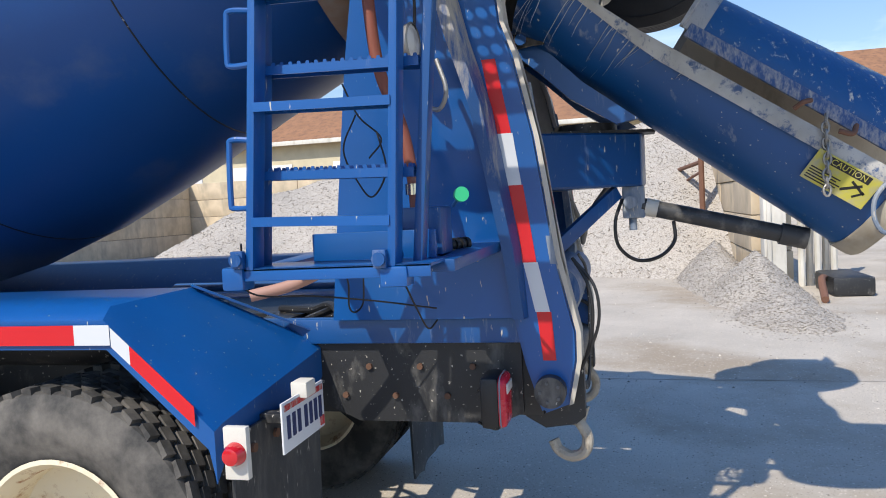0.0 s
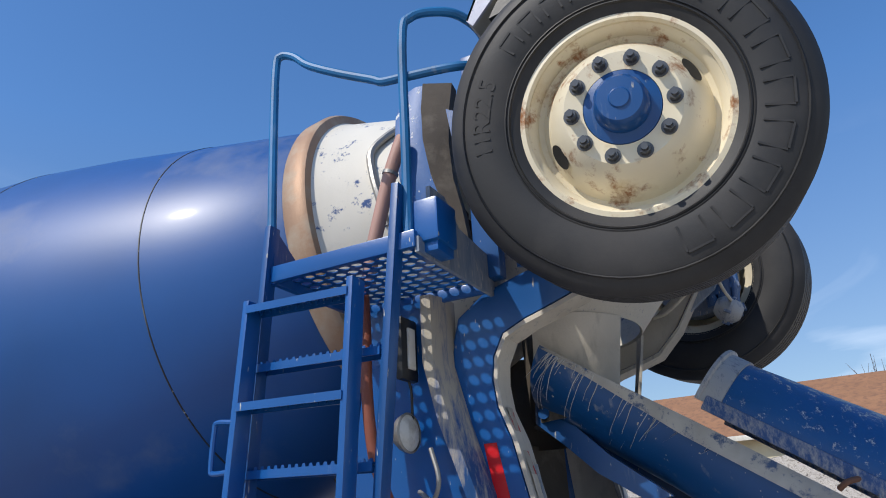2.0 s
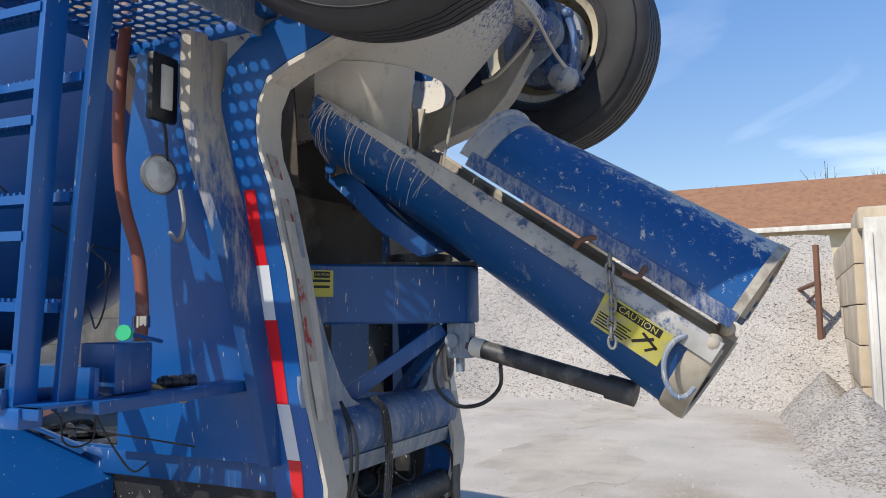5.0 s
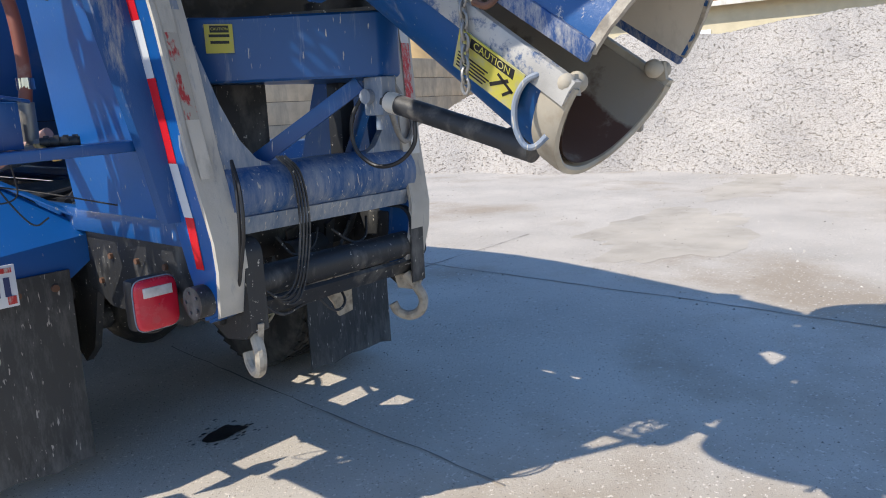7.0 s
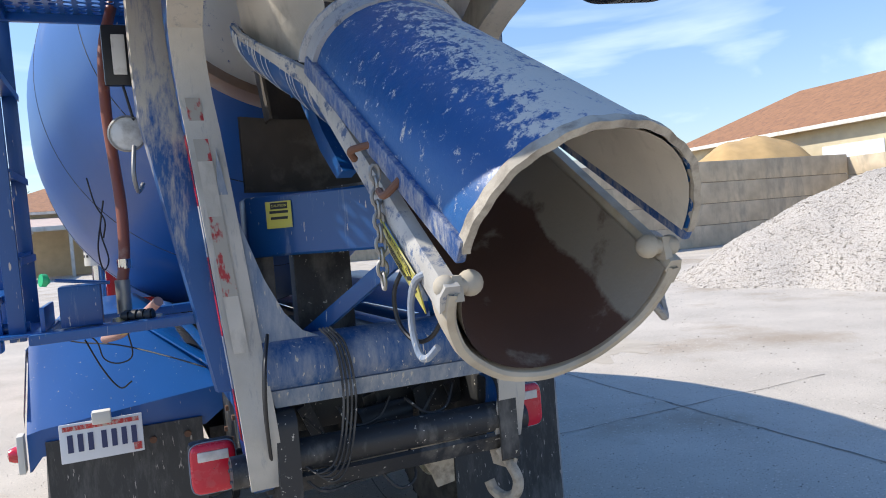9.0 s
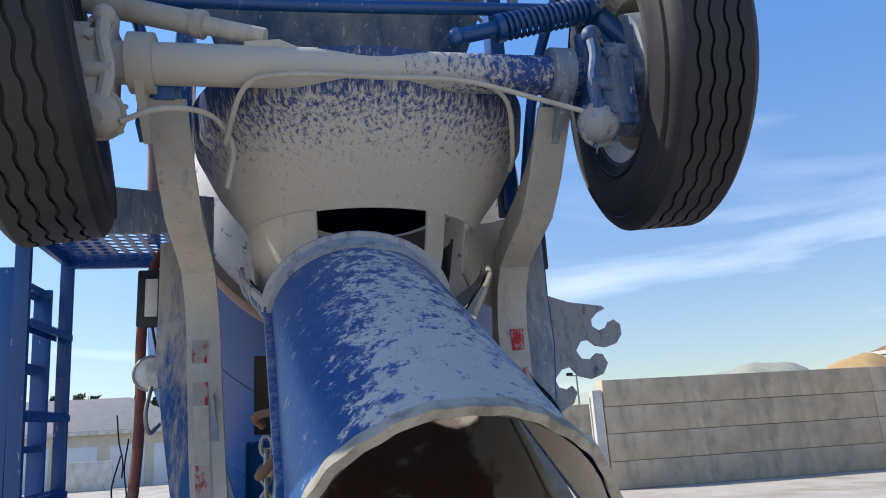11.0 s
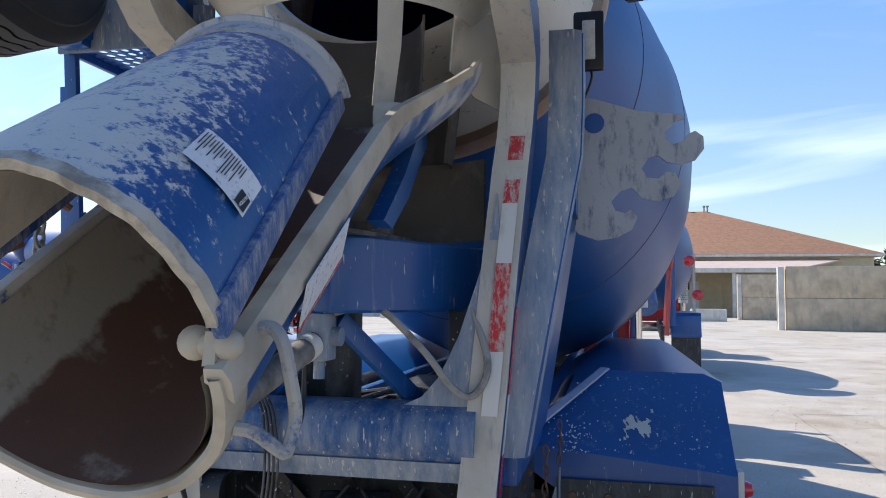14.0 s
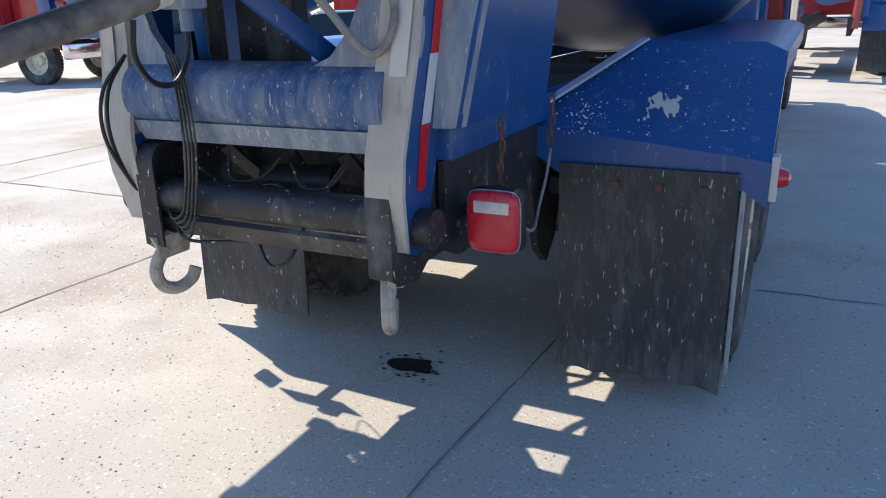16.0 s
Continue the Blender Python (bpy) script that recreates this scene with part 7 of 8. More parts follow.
# ---- other trucks in the yard ----
def parked_mixer():
    t = thing("parked_mixer_truck", (0, 0, 0), "parked red-cabbed concrete mixer truck with a blue drum", "truck", "parked mixer trucks")
    for s in (-1, 1):
        bm = Bm()
        box(bm, (s * 0.43 - 0.04, 0.1, 0.78), (s * 0.43 + 0.04, 10.2, 1.10), 0.01)
        part("frame_rail", bm, "black", t)
        bm = Bm()
        plate(bm, [(s * 1.24, y, z) for y, z in ((0.75, 0.85), (0.95, 1.36), (4.2, 1.36), (4.45, 0.95), (4.4, 0.95), (4.15, 1.30), (1.0, 1.30), (0.8, 0.85))], (-s * 0.62, 0, 0))
        part("wheel_fender", bm, "blue", t, "blue fender over the rear wheels")
        bm = Bm()
        box(bm, (min(s * 0.62, s * 1.23), 0.70, 0.84), (max(s * 0.62, s * 1.23), 0.78, 1.30), 0.02)
        part("fender_end", bm, "blue", t)
        bm = Bm()
        strip(bm, [[(s * (0.62 + 0.06 * j), 0.78 + 0.012 * math.sin(j + i), 0.92 - 0.16 * i) for j in range(11)] for i in range(6)])
        solid(bm, 0.012)
        part("mud_flap", bm, "flap", t, "black mud flap")
        bm = Bm()
        lathe(bm, (s * 0.95, -0.32, 2.42), (0, -1, 0), (1, 0, 0), [(0, 0), (0, 0.11), (0.03, 0.11), (0.05, 0.08), (0.06, 0)], 20)
        part("red_lamp", bm, "lens", t, "round red lamp")
        bm = Bm()
        lathe(bm, (s * 1.15, 0.45, 1.75), (0, -1, 0), (1, 0, 0), [(0, 0), (0, 0.11), (0.03, 0.11), (0.05, 0.08), (0.06, 0)], 20)
        part("red_lamp", bm, "lens", t, "round red lamp")
        part("booster_arm", tube(Bm(), [(s * 0.5, 0.15, 0.9), (s * 0.55, 0.2, 1.8), (s * 0.6, 0.2, 2.4), (s * 0.62, -0.3, 2.7)], 0.07, 8), "redpaint", t)
        bm = Bm()
        box(bm, (s * 1.1 - 0.03, 0.8, 1.36), (s * 1.1 + 0.03, 0.86, 2.6), 0.01)
        part("side_post", bm, "post", t)
        for y in (1.56, 2.92):
            w = wheel_at(t, s * 1.1, y, 0 if s < 0 else math.pi, drive_rim)
            w.name = "rear_wheel"
    bm = Bm()
    lathe(bm, DRUM_O, DRUM_D, (1, 0, 0), [(-0.5, 0.5), (-0.5, 0.55), (0.0, 0.78), (1.1, 1.12), (2.1, 1.22), (3.1, 1.20), (4.2, 1.0), (5.3, 0.5), (5.35, 0.0)], 64)
    part("mixer_drum", bm, "drum", t, "blue mixing drum")
    bm = Bm()
    lathe(bm, (0, 0.2, 2.7), (0, -0.3, 1), (1, 0, 0), [(0, 0.3), (0.3, 0.4), (0.9, 0.62), (0.9, 0.58), (0.3, 0.36)], 24)
    part("hopper", bm, "worn", t, "blue hopper")
    bm = Bm()
    for k in range(2):
        box(bm, (-0.7 + 1.25 * k, 0.2, 1.1), (-0.55 + 1.25 * k, 0.5, 2.7), 0.02)
    box(bm, (-0.7, 0.2, 2.6), (0.7, 0.5, 2.7), 0.02)
    part("drum_pedestal", bm, "blue", t)
    part("chute", tube(Bm(), [(0, -0.1, 2.2), (0.1, -0.9, 1.5)], 0.25, 14), "worn", t, "blue chute")
    build_cab(t, 7.15)
    return t


mixer = parked_mixer()
ahead = Matrix.Translation((1.45, 13.7, 0)) @ Matrix.Rotation(radians(-3), 4, "Z")
for m in (Matrix.Translation((-17.8, 18.4, 0)) @ Matrix.Rotation(radians(-97), 4, "Z"),
          Matrix.Translation((-27, 24.5, 0)) @ Matrix.Rotation(radians(-100), 4, "Z"),
          Matrix.Translation((-24, 9, 0)) @ Matrix.Rotation(radians(-80), 4, "Z")):
    copy_thing(mixer, m)
mixer.matrix_world = ahead

# silver car
car = thing("silver_car", (-6.1, 10.7, 0), "silver saloon car parked in the yard", "car")
CARM = Matrix.Translation((-6.1, 10.7, 0)) @ Matrix.Rotation(radians(-60), 4, "Z")
bm = Bm()
rows = []
for y, zt, w in ((-2.3, 0.70, 0.72), (-2.2, 0.92, 0.82), (-1.3, 0.98, 0.88), (0.9, 0.96, 0.88), (1.7, 0.86, 0.86), (2.2, 0.74, 0.78), (2.32, 0.55, 0.66)):
    rows.append([(-w, y, 0.28), (-w - 0.03, y, 0.5), (-w, y, zt - 0.08), (-w + 0.12, y, zt), (w - 0.12, y, zt), (w, y, zt - 0.08), (w + 0.03, y, 0.5), (w, y, 0.28)])
vs = strip(bm, rows, True)
bm.faces.new(vs[0])
bm.faces.new(vs[-1][::-1])
part("body", moved(bm, CARM), "carpaint", car)
bm = Bm()
rows = [[(-w, y, z), (w, y, z)] for y, z, w in ((-1.75, 0.95, 0.70), (-1.0, 1.38, 0.58), (0.1, 1.42, 0.58), (1.0, 0.95, 0.72))]
vs = strip(bm, rows)
for k in (0, 1):
    bm.faces.new([r[k] for r in vs])
part("cabin_glass", moved(bm, CARM), "glass", car, "dark car windows")
bm = Bm()
box(bm, (-0.56, -0.95, 1.385), (0.56, 0.08, 1.44), 0.03)
part("car_roof", moved(bm, CARM), "carpaint", car)
for x in (-0.82, 0.82):
    for y in (-1.4, 1.4):
        bm = Bm()
        lathe(bm, (x, y, 0.32), (1, 0, 0), (0, 0, 1), [(-0.1, 0), (-0.1, 0.22), (-0.09, 0.32), (0.09, 0.32), (0.1, 0.22), (0.1, 0)], 24)
        part("wheel", moved(bm, CARM), "rubber", car)

# ---- yard walls of large cast blocks ----
def block_wall(name, a, b, height, courses, length, label, ragged=0.0, seed=1):
    """A thick wall from a to b laid of large blocks; each block is a piece of its own."""
    random.seed(seed)
    a, b = Vector((*a, 0)), Vector((*b, 0))
    d = (b - a).normalized()
    total = (b - a).length
    ang = math.atan2(d.y, d.x)
    bm = Bm()
    box(bm, (0.02, -0.22, 0), (total - 0.02, 0.22, height - 0.06 - ragged), 0, Matrix.Translation(a) @ Matrix.Rotation(ang, 4, "Z"))
    wall = single(name, bm, "joint", label, "wall", kind="structure")
    wall.location = (0, 0, 0)
    h = height / courses
    bb = Bm()
    box(bb, (-length / 2 + 0.008, -0.30, 0.008), (length / 2 - 0.008, 0.30, h - 0.008), 0.014)
    full = finish("block", bb, "block")
    n = max(1, round(total / length))
    step = total / n
    for c in range(courses):
        if ragged and c == courses - 1:
            cells = [k for k in range(n) if random.random() > 0.25]
        else:
            cells = range(n)
        for k in cells:
            x = (k + 0.5) * step
            m = Matrix.Translation(a + d * x + Vector((0, 0, c * h))) @ Matrix.Rotation(ang, 4, "Z") @ Matrix.Translation((0, random.uniform(-0.012, 0.012), 0)) @ Matrix.Diagonal((step / length, 1, 1 - (0.12 * random.random() if ragged and c == courses - 1 else 0), 1))
            piece("block", full, wall, m)
    return wall


block_wall("wall_1", (9.5, -2.45), (29.0, -2.45), 2.9, 5, 1.9, "weathered concrete block wall of a gravel bay", 0.25, 3)
block_wall("wall_2", (29.4, -2.8), (29.4, 20.6), 3.3, 4, 5.8, "pale concrete bay wall behind the gravel", 0, 4)
block_wall("wall_3", (9.2, 20.75), (29.0, 20.75), 3.42, 4, 10, "tan cast concrete bay wall in long courses", 0, 5)
block_wall("wall_4", (10.4, 42.3), (30, 42.3), 3.55, 2, 9.8, "tan cast concrete bay wall", 0, 6)
block_wall("wall_5", (11.7, 64), (34, 64), 3.8, 2, 7.4, "grey cast concrete bay wall", 0, 7)
for k, (x, y, h) in enumerate(((9.25, -2.42, 2.93), (9.0, 20.6, 3.1), (10.15, 42.1, 3.5), (11.5, 63.8, 3.8))):
    bm = Bm()
    box(bm, (x - 0.16, y - 0.16, 0), (x + 0.16, y + 0.16, h), 0.015)
    box(bm, (x - 0.2, y + 0.06, 0.3), (x - 0.16, y + 0.12, h - 0.2), 0.004)
    single("bay_post", bm, "post", "white painted post at a bay wall's end", "post", "bay posts")
bm = Bm()
box(bm, (9.2, -2.95, 2.78), (10.6, -2.2, 3.1), 0.06)
single("cap_block", bm, "block", "rough concrete block on top of the bay wall", "block")
# low barrier blocks
for x, y, w, h in ((-15.8, 56.5, 3.6, 2.05), (8.3, 58, 2.6, 0.95), (-11.0, 70, 3, 1.0)):
    bm = Bm()
    box(bm, (x - w / 2, y - 0.3, 0), (x + w / 2, y + 0.3, h), 0.05)
    single("barrier_block", bm, "post", "pale concrete barrier block on the yard", "block", "barrier blocks")
# rusty frame of pipes against the bay wall
pf = thing("pipe_frame", (13, -1.7, 0), "rusty pipe frame leaning by the bay wall", "frame")
for pts, r in (([(13.0, -1.75, 0), (13.0, -1.75, 1.45), (13.0, -1.75, 2.9)], 0.06), ([(22, -1.6, 0.2), (22, -1.6, 2.6)], 0.06),
               ([(13.0, -1.75, 2.2), (17, -1.2, 2.05), (22, -1.6, 2.1)], 0.045), ([(13.0, -1.75, 2.0), (16, -1.4, 1.75), (19, -1.2, 1.9)], 0.03), ([(22, -1.6, 2.4), (24, 0.2, 1.4)], 0.05)):
    part("pipe", tube(Bm(), pts, r, 8, 4), "rustpipe", pf)
bm = Bm()
tube(bm, [(7.6, -2.75, 0.05), (8.4, -2.9, 0.25), (9.0, -3.2, 0.12)], 0.05, 8)
single("loose_pipe", bm, "rustpipe", "short rusty pipe lying behind the gravel", "pipe")
bm = Bm()
box(bm, (8.2, -3.55, 0), (9.3, -3.0, 0.28), 0.06)
single("dark_box", bm, "black", "dark box lying by the white post", "box")
wp = thing("wall_pipes", (10.2, -2.95, 0), "cluster of pale pipes and valves on the wall's far side", "pipe")
for k in range(5):
    part("pipe", tube(Bm(), [(9.55 + 0.05 * k, -2.88 - 0.13 * k, 0.0), (9.55 + 0.05 * k, -2.88 - 0.13 * k, 2.2 + 0.12 * k), (9.8, -2.9 - 0.13 * k, 2.4 + 0.12 * k)], 0.055, 8, 4), "steel" if k % 2 else "post", wp)
bm = Bm()
ball(bm, (9.55, -3.0, 2.72), 0.16)
part("valve_bulb", bm, "post", wp)


# ---- heaps ----
def noise2(x, y, seed):
    return (math.sin(x * 1.7 + seed) * math.cos(y * 1.3 - seed) + 0.5 * math.sin(x * 3.9 - y * 2.7 + seed * 2) + 0.25 * math.sin(x * 8.1 + y * 7.3)) / 1.75


def heap(name, x0, x1, y0, y1, shape, n, material, label, stones=0, size=(0.02, 0.05), seed=2, rough=0.006):
    """A poured heap: a height field with loose stones lying over it."""
    rng = random.Random(seed)
    verts, faces = [], []
    for j in range(n + 1):
        for i in range(n + 1):
            x, y = x0 + (x1 - x0) * i / n, y0 + (y1 - y0) * j / n
            z = shape(x, y)
            verts.append((x, y, z + (rng.uniform(-rough, rough) if z > 0 else 0)))
    for j in range(n):
        for i in range(n):
            k = j * (n + 1) + i
            if max(verts[k][2], verts[k + 1][2], verts[k + n + 1][2], verts[k + n + 2][2]) > -0.02:
                faces.append((k, k + 1, k + n + 2, k + n + 1))
    done, tries = 0, 0
    while done < stones and tries < stones * 6:
        tries += 1
        x, y = rng.uniform(x0, x1), rng.uniform(y0, y1)
        z = shape(x, y)
        if z < (0.0 if rng.random() > 0.15 else -0.10):
            continue
        z = max(z, 0.0)
        done += 1
        r = rng.uniform(*size)
        base = len(verts)
        ca, sa = math.cos(tries), math.sin(tries)
        for dx, dy, dz in ((1, 0, 0), (-0.8, 0.3, 0.1), (0.1, 0.9, 0), (0, -1, 0.1), (0.1, 0.1, 0.34), (0, 0, -0.6)):
            q = rng.uniform(0.7, 1.2) * r
            verts.append((x + (dx * ca - dy * sa) * q, y + (dx * sa + dy * ca) * q, z + 0.05 * r + dz * q))
        for a, b in ((0, 2), (2, 1), (1, 3), (3, 0)):
            faces.append((base + a, base + b, base + 4))
            faces.append((base + b, base + a, base + 5))
    me = bpy.data.meshes.new(name)
    me.from_pydata(verts, [], faces)
    me.materials.append(MAT[material])
    for p in me.polygons:
        p.use_smooth = len(p.vertices) == 4
    return tagged(new(name, me), label, "heap", kind="stuff")


def ridge(x, y):
    # long heap tipped against the bay walls
    front = 10.9 + 0.9 * math.sin(y * 0.45 + 0.8) + 0.25 * math.sin(y * 1.9)
    end = 10.6 + 0.5 * math.sin(x * 0.6)
    h = 3.15 + 0.35 * math.sin(y * 0.5 + 2.2)
    rise = 0.56 * (x - front)
    side = 0.62 * (end + 0.5 - y)
    return min(rise, side, h - 0.05 * (x - 17) ** 2 if x > 17 else h) + 0.07 * noise2(x, y, 1.0) - 0.02


def spill(x, y):
    r1 = math.hypot((x - 8.3) / 1.7, (y + 2.0) / 0.75)
    r2 = math.hypot((x - 6.6) / 1.35, (y + 2.05) / 0.62)
    r3 = math.hypot((x - 10.5) / 2.6, (y + 1.7) / 0.65)
    return max(0.70 * (1 - r1), 0.30 * (1 - r2), 0.75 * (1 - r3)) + 0.03 * noise2(x * 3, y * 3, 4.0) - 0.015


heap("gravel_heap", 9.5, 29.0, -2.15, 13.0, ridge, 330, "gravel", "big heap of white crushed stone in the bay", 70000, (0.0105, 0.026), 2, 0.016)
heap("gravel_spill", 4.8, 13.2, -2.9, -0.9, spill, 90, "gravel", "white gravel spilled round the post", 10000, (0.009, 0.024), 3)


def sandhill(cx, cy, r, h, seed):
    return lambda x, y: h * (1 - ((x - cx) / r) ** 2 - ((y - cy) / (r * 0.8)) ** 2) + 0.25 * noise2(x * 0.6, y * 0.6, seed) - 0.1


heap("sand_heap", 13, 29, 27, 40, sandhill(23.0, 33, 7.5, 4.95, 1), 40, "greysand", "grey-green sand heap behind the wall", seed=5)
heap("sand_heap", 24, 46, 25, 41, lambda x, y: max(sandhill(29.5, 33, 6.0, 5.1, 2)(x, y), sandhill(36.5, 33, 7.5, 5.9, 3)(x, y)), 50, "sand", "orange sand heap behind the wall", seed=6)

# ---- buildings ----
def hall(name, x0, x1, y0, y1, eave, ridge_z, along, doors, label, overhang=0.7, base="stucco"):
    """A long low hall: walls, hipped shingle roof, fascia, and doors on the yard side."""
    t = thing(name, ((x0 + x1) / 2, (y0 + y1) / 2, 0), label, "building", kind="structure")
    for lo, hi in (((x0, y0, 0), (x1, y0 + 0.3, eave)), ((x0, y1 - 0.3, 0), (x1, y1, eave)), ((x0, y0 + 0.3, 0), (x0 + 0.3, y1 - 0.3, eave)), ((x1 - 0.3, y0 + 0.3, 0), (x1, y1 - 0.3, eave))):
        bm = Bm()
        box(bm, lo, hi)
        part("wall", bm, base, t)
    o = overhang
    X0, X1, Y0, Y1 = x0 - o, x1 + o, y0 - o, y1 + o
    bm = Bm()
    if along == "y":
        xm, hip = (x0 + x1) / 2, (X1 - X0) * 0.45
        a, b = (xm, Y0 + hip, ridge_z), (xm, Y1 - hip, ridge_z)
        quads = [((X0, Y0), (X0, Y1), b, a), ((X1, Y1), (X1, Y0), a, b), ((X0, Y1), (X1, Y1), b), ((X1, Y0), (X0, Y0), a)]
    else:
        ym, hip = (y0 + y1) / 2, (Y1 - Y0) * 0.60
        a, b = (X0 + hip, ym, ridge_z), (X1 - hip, ym, ridge_z)
        quads = [((X0, Y0), (X1, Y0), b, a), ((X1, Y1), (X0, Y1), a, b), ((X1, Y0), (X1, Y1), b), ((X0, Y1), (X0, Y0), a)]
    for q in quads:
        bm.faces.new([bm.verts.new((*p, eave + 0.05) if len(p) == 2 else p) for p in q])
    bmesh.ops.remove_doubles(bm, verts=bm.verts, dist=1e-4)
    solid(bm, 0.12)
    roof = part("roof", bm, "roof" if base == "stucco" else "greyroof", t, "shingled hip roof")
    for lo, hi in (((X0 - 0.05, Y0 - 0.05, eave - 0.25), (X1 + 0.05, Y0 + 0.02, eave + 0.02)), ((X0 - 0.05, Y1 - 0.02, eave - 0.25), (X1 + 0.05, Y1 + 0.05, eave + 0.02)),
                   ((X0 - 0.05, Y0 + 0.02, eave - 0.25), (X0 + 0.02, Y1 - 0.02, eave + 0.02)), ((X1 - 0.02, Y0 + 0.02, eave - 0.25), (X1 + 0.05, Y1 - 0.02, eave + 0.02))):
        bm = Bm()
        box(bm, lo, hi, 0.02)
        part("gutter", bm, "post", roof, "pale gutter")
    for p, w, z0, z1, face, mt in doors:
        bm = Bm()
        if face == "x":
            box(bm, (x0 - 0.06, p - w / 2, z0), (x0 - 0.003, p + w / 2, z1), 0.02)
        else:
            box(bm, (p - w / 2, y0 - 0.06, z0), (p + w / 2, y0 - 0.003, z1), 0.02)
        part("door", bm, mt, t, "pale panel door")
    return t


hall("long_hall", 40.7, 54, -34, 44, 6.15, 9.75, "y", [(y, 4.2, 0.0, 4.75, "x", "palepanel") for y in (29, 22.5, 15.5, 8.5, 1.5, -6, -13)], "cream stuccoed hall with a brown shingle roof")
hall("bay_hall", -14, 27, 80, 104, 6.4, 12.4, "x", [(8.5, 3.2, 0, 3.6, "y", "palepanel"), (14.0, 3.0, 0, 3.6, "y", "stucco"), (3, 3.2, 0, 3.6, "y", "palepanel")], "cream building with a large brown hip roof")
# lean-to roof before the bay hall
lt = thing("lean_to", (8, 76, 0), "lean-to roof with pale posts before the hall", "canopy", kind="structure")
bm = Bm()
plate(bm, [(-12, 72, 4.55), (18.2, 72, 4.55), (24, 79.9, 5.7), (-12, 79.9, 5.7)], (0, 0, 0.14))
part("canopy_roof", bm, "paleroof", lt, "pale reddish sheet roof")
bm = Bm()
box(bm, (-12, 71.9, 4.25), (18.2, 71.98, 4.68), 0.02)
part("fascia", bm, "post", lt)
for x in (-11, -5, 1, 7, 12.4, 18):
    bm = Bm()
    box(bm, (x - 0.15, 72.1, 0), (x + 0.15, 72.4, 4.55), 0.02)
    part("post", bm, "post", lt)
for x in (10.3, 12.2, 12.6):
    bm = Bm()
    rod(bm, (x, 92, 11.4), (x, 92, 12.9), 0.09, seg=10)
    rod(bm, (x, 92, 12.9), (x, 92, 13.1), 0.17, seg=10)
    single("roof_vent", bm, "steel", "metal vent pipe on the brown roof", "vent", "roof vents")
hall("garage_row", -40, -8.5, 61, 72, 4.3, 7.3, "x", [(x, 2.6, 0, 3.2, "y", "palepanel") for x in (-35, -31.5, -28, -24.5, -21, -17.5, -14, -10.7)], "row of pale garages with a grey roof", 0.5, "palewall")
# light pole
bm = Bm()
rod(bm, (30, 78, 0), (30, 78, 8.3), 0.14, 0.09, seg=12)
beam(bm, (29.2, 78, 8.2), (30.8, 78, 8.2), 0.1, 0.1)
lp = single("light_pole", bm, "steel", "tall grey yard light pole with two lamps", "light pole")
for s in (-1, 1):
    bm = Bm()
    box(bm, (30 + s * 0.8 - 0.35, 77.8, 8.2), (30 + s * 0.8 + 0.35, 78.2, 8.55), 0.06)
    part("lamp_head", bm, "cable", lp)


# ---- trees ----
def bare_tree(x, y, h, seed):
    rng = random.Random(seed)
    t = thing("bare_tree", (x, y, 0), "leafless tree with fine upright twigs", "tree", "bare trees")
    bm = Bm()
    tube(bm, [(x, y, 0), (x + 0.1, y, h * 0.3), (x, y + 0.1, h * 0.5)], 0.16, 8)
    part("trunk", bm, "bark", t)
    bm = Bm()

    def grow(p, d, n, r, depth):
        q = p + d * n
        rod(bm, p, q, r, r * 0.6, seg=5, caps=False)
        if depth:
            for k in range(3):
                e = (d + Vector((rng.uniform(-0.5, 0.5), rng.uniform(-0.5, 0.5), rng.uniform(0.0, 0.4)))).normalized()
                grow(p.lerp(q, rng.uniform(0.5, 1.0)), e, n * rng.uniform(0.6, 0.85), r * 0.6, depth - 1)

    for k in range(4):
        a = 1.57 * k + rng.random()
        grow(Vector((x, y, h * 0.42)), Vector((0.35 * math.cos(a), 0.35 * math.sin(a), 1)).normalized(), h * 0.24, 0.07, 3)
    part("limbs", bm, "bark", t)


for k, (x, y, h) in enumerate(((58, -3.0, 12.4), (59, 2.6, 12.0), (58, -9.5, 13.2), (60, -6.5, 12.6), (59, -13, 12.8))):
    bare_tree(x, y, h, k)


def woods(name, spots, seed, label):
    """Clumps of small leaves round many points, of uneven height."""
    rng = random.Random(seed)
    verts, faces = [], []
    for x, y, h, r in spots:
        for k in range(420):
            z = h * (0.15 + 0.85 * rng.random())
            w = r * (1.05 - z / h) ** 0.6 * rng.uniform(0.35, 1.1)
            a = rng.uniform(0, 6.283)
            c = Vector((x + w * math.cos(a), y + w * math.sin(a), z))
            b = len(verts)
            q = 0.45
            for _ in range(4):
                verts.append(c + Vector((rng.uniform(-q, q), rng.uniform(-q, q), rng.uniform(-q, q))))
            faces += [(b, b + 1, b + 2), (b, b + 2, b + 3)]
        b = len(verts)
        for dx, dy in ((0.2, 0), (0, 0.2), (-0.2, 0), (0, -0.2)):
            verts += [Vector((x + dx, y + dy, 0)), Vector((x + dx * 0.3, y + dy * 0.3, h * 0.9))]
        for k in range(4):
            k2 = (k + 1) % 4
            faces.append((b + 2 * k, b + 2 * k2, b + 2 * k2 + 1, b + 2 * k + 1))
    me = bpy.data.meshes.new(name)
    me.from_pydata(verts, [], faces)
    me.materials.append(MAT["leaf"])
    tagged(new(name, me), label, "woods", kind="stuff")


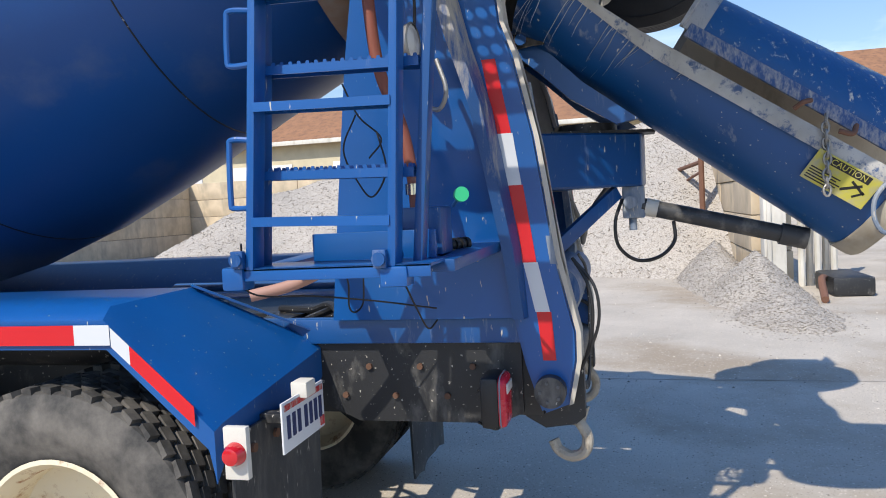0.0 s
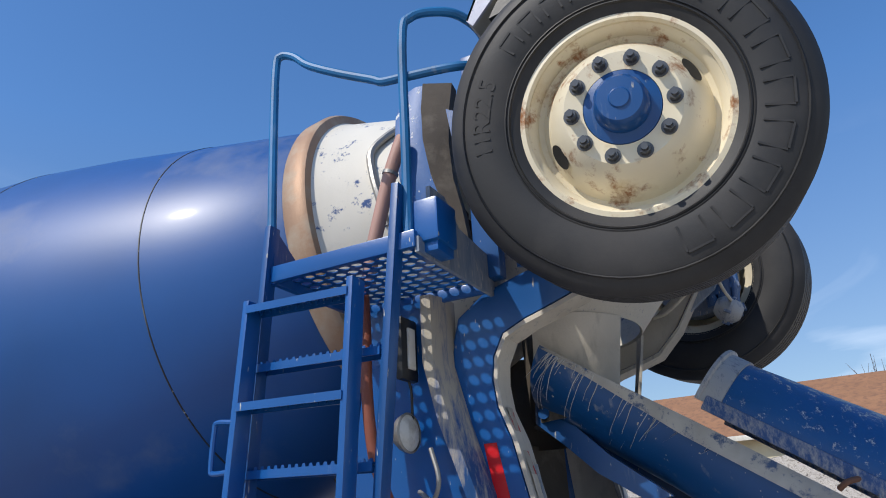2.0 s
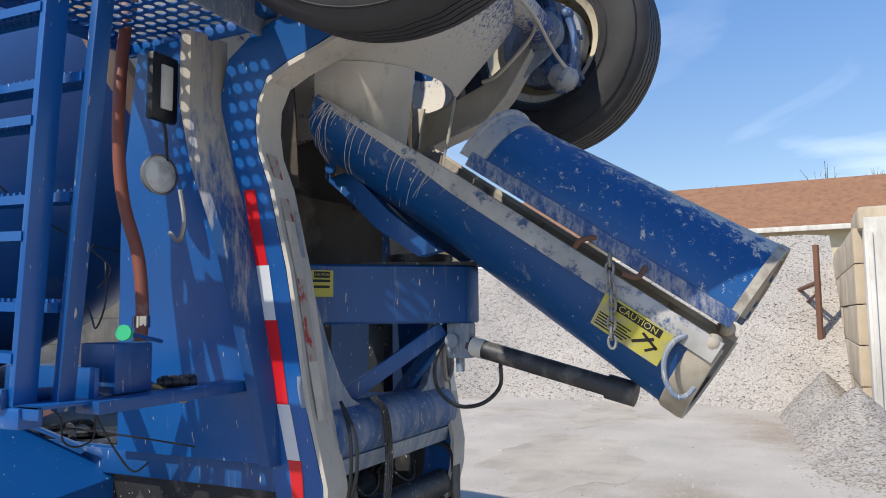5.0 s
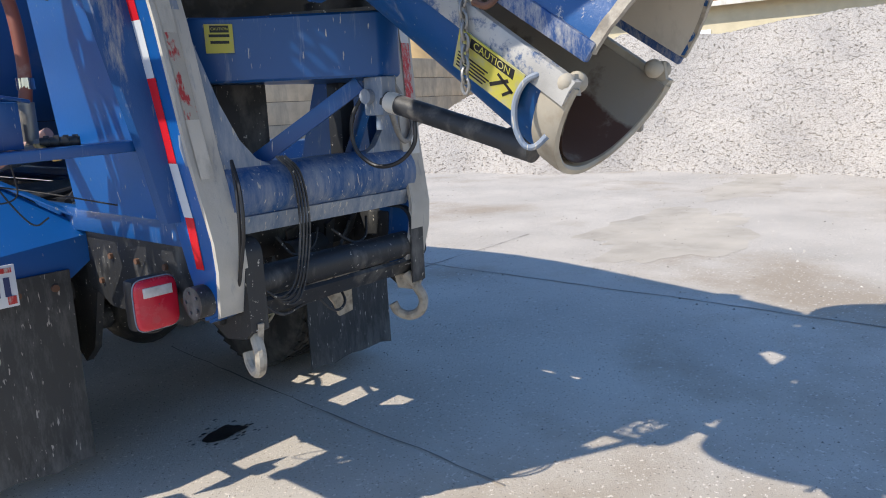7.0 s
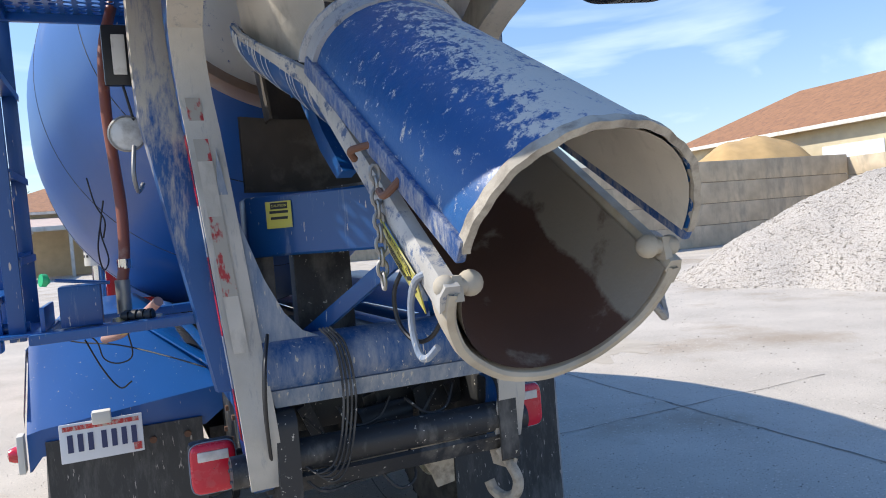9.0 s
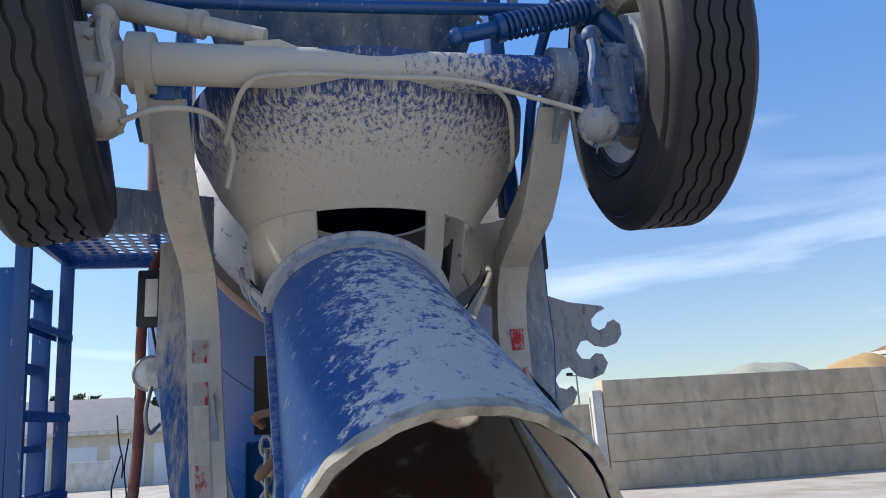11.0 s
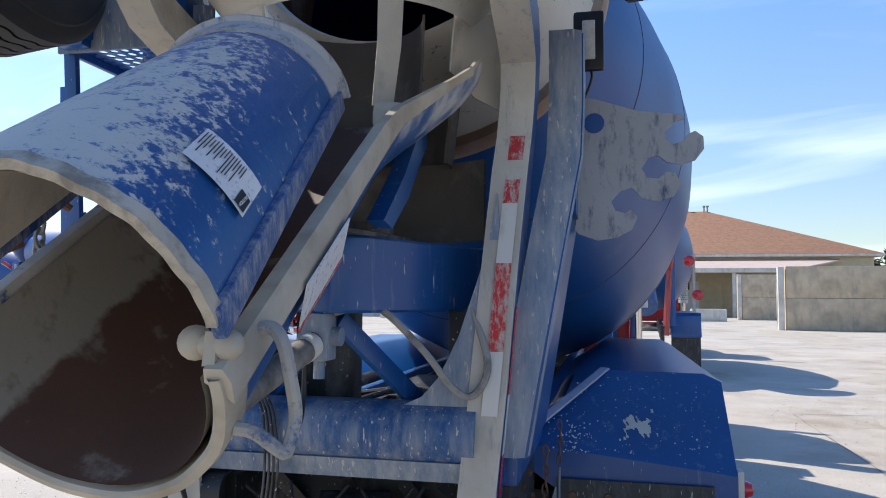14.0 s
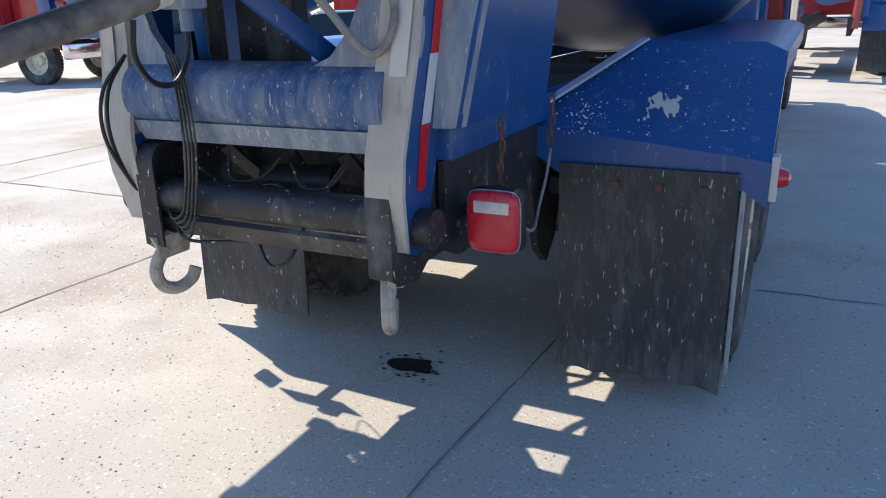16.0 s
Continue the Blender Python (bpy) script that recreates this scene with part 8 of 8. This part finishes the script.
rng = random.Random(11)
woods("far_woods", [(-34 + 2.1 * k + rng.uniform(-1, 1), 88 + rng.uniform(-4, 4), rng.uniform(7.5, 10.5), rng.uniform(1.6, 2.6)) for k in range(15)], 1, "dark evergreens behind the garages")
woods("far_woods", [(26 + 2.6 * k + rng.uniform(-1, 1), 118 + rng.uniform(-4, 4), rng.uniform(7, 9.6), rng.uniform(1.8, 3.0)) for k in range(20)], 2, "line of dark trees beyond the yard walls")

# ---- the yard ----
bm = Bm()
n = 60
rows = [[((i / n * 2 - 1) * 400 * abs(i / n * 2 - 1), (j / n * 2 - 1) * 400 * abs(j / n * 2 - 1), 0.0) for i in range(n + 1)] for j in range(n + 1)]
strip(bm, rows)
ground = tagged(new("ground", finish("ground", bm, "ground")), "pale dusty concrete yard with stains", "ground", kind="structure")


def crack(a, b, w, seed):
    """A thin, slightly wandering joint in the slab."""
    rng = random.Random(seed)
    a, b = Vector((*a, 0.004)), Vector((*b, 0.004))
    d = (b - a)
    side = Vector((-d.y, d.x, 0)).normalized()
    bm = Bm()
    n = max(4, int(d.length / 0.12))
    rows, off = [], 0.0
    for k in range(n + 1):
        off = 0.85 * off + rng.uniform(-0.010, 0.010)
        p = a + d * (k / n) + side * off
        ww = w * rng.uniform(0.4, 1.3)
        rows.append([p - side * ww, p + side * ww])
    strip(bm, rows)
    part("slab_joint", bm, "joint", ground)


for k, (a, b, w) in enumerate((((-2.44, -3.0), (-2.2, 2.64), 0.007), ((-12, 2.56), (-1.2, 2.68), 0.008), ((-5.27, 2.62), (-5.1, 9.0), 0.007), ((0.34, -0.5), (0.56, 2.3), 0.005),
                               ((3.2, -8), (3.4, 9.5), 0.007), ((1.25, 2.34), (5.0, 2.40), 0.005), ((-9, -4.2), (9, -4.0), 0.008), ((3.4, 9.5), (9.0, 10.2), 0.012), ((-6.2, -6), (-6.0, 12), 0.008))):
    crack(a, b, w, k)


def blot(cx, cy, r, material, count, seed, name, label):
    rng = random.Random(seed)
    bm = Bm()
    for k in range(count):
        q = (Vector((cx, cy, 0.0045 + 0.0002 * k / count)) if k == 0 else
             Vector((cx + rng.gauss(0, r * 1.1), cy + rng.gauss(0, r * 0.7), 0.0045 + 0.0002 * k / count)))
        rr = r if k == 0 else r * rng.uniform(0.03, 0.14)
        ph = rng.uniform(0, 6)
        m = 26 if k == 0 else 7
        bm.faces.new([bm.verts.new(q + Vector((1.25 * rr * (1 + 0.2 * math.sin(3 * a + ph) + 0.1 * math.sin(7 * a)) * math.cos(a), rr * 0.75 * (1 + 0.2 * math.sin(4 * a + ph)) * math.sin(a), 0))) for a in [2 * math.pi * j / m for j in range(m)]])
    ob = part(name, bm, material, ground, label)
    return ob


def damp_area(cx, cy, rx, ry, seed, z):
    """A broad, ragged tide of dried slurry on the slab, with a few islands left bare."""
    rng = random.Random(seed)
    ph = [rng.uniform(0, 6.28) for _ in range(4)]
    bm = Bm()
    m = 90
    bm.faces.new([bm.verts.new((cx + rx * k * math.cos(a), cy + ry * k * math.sin(a), z)) for a, k in
                  [(a, 1 + 0.22 * math.sin(2 * a + ph[0]) + 0.13 * math.sin(5 * a + ph[1]) + 0.07 * math.sin(11 * a + ph[2]) + 0.04 * math.sin(23 * a + ph[3])) for a in [2 * math.pi * j / m for j in range(m)]]])
    part("slurry_patch", bm, "slurry", ground, "tan tide mark of dried slurry")


for k, (cx, cy, rx, ry) in enumerate(((5.9, 1.1, 1.7, 0.75), (10.2, 1.6, 1.5, 0.55), (4.6, 7.0, 0.9, 2.4), (7.2, 14.5, 1.6, 2.6), (9.6, 34.0, 2.0, 6.0))):
    damp_area(cx, cy, rx, ry, 20 + k, 0.0018 + 0.0004 * k)
blot(-0.02, 0.87, 0.085, "stain", 60, 5, "oil_stain", "wet black oil stain with drops")

# loose grit and pebbles over the slab
rng = random.Random(8)
verts, faces = [], []
for k in range(9500):
    if k < 7500:
        x, y = rng.uniform(-4.5, 4.5), rng.uniform(-3.2, 6.0)
    else:
        x, y = rng.uniform(3, 13), rng.uniform(-4, 12)
    r = rng.uniform(0.0024, 0.0078) * (1.0 if k < 7500 else 2.0)
    b = len(verts)
    for dx, dy, dz in ((1, 0, 0), (-0.5, 0.8, 0), (-0.5, -0.9, 0), (0.1, 0, 0.8)):
        verts.append((x + dx * r, y + dy * r, max(0.0, dz * r)))
    faces += [(b, b + 1, b + 3), (b + 1, b + 2, b + 3), (b + 2, b, b + 3)]
me = bpy.data.meshes.new("grit")
me.from_pydata(verts, [], faces)
me.materials.append(MAT["grit"])
tagged(new("grit", me), "loose grit and small stones on the slab", "grit", kind="stuff")
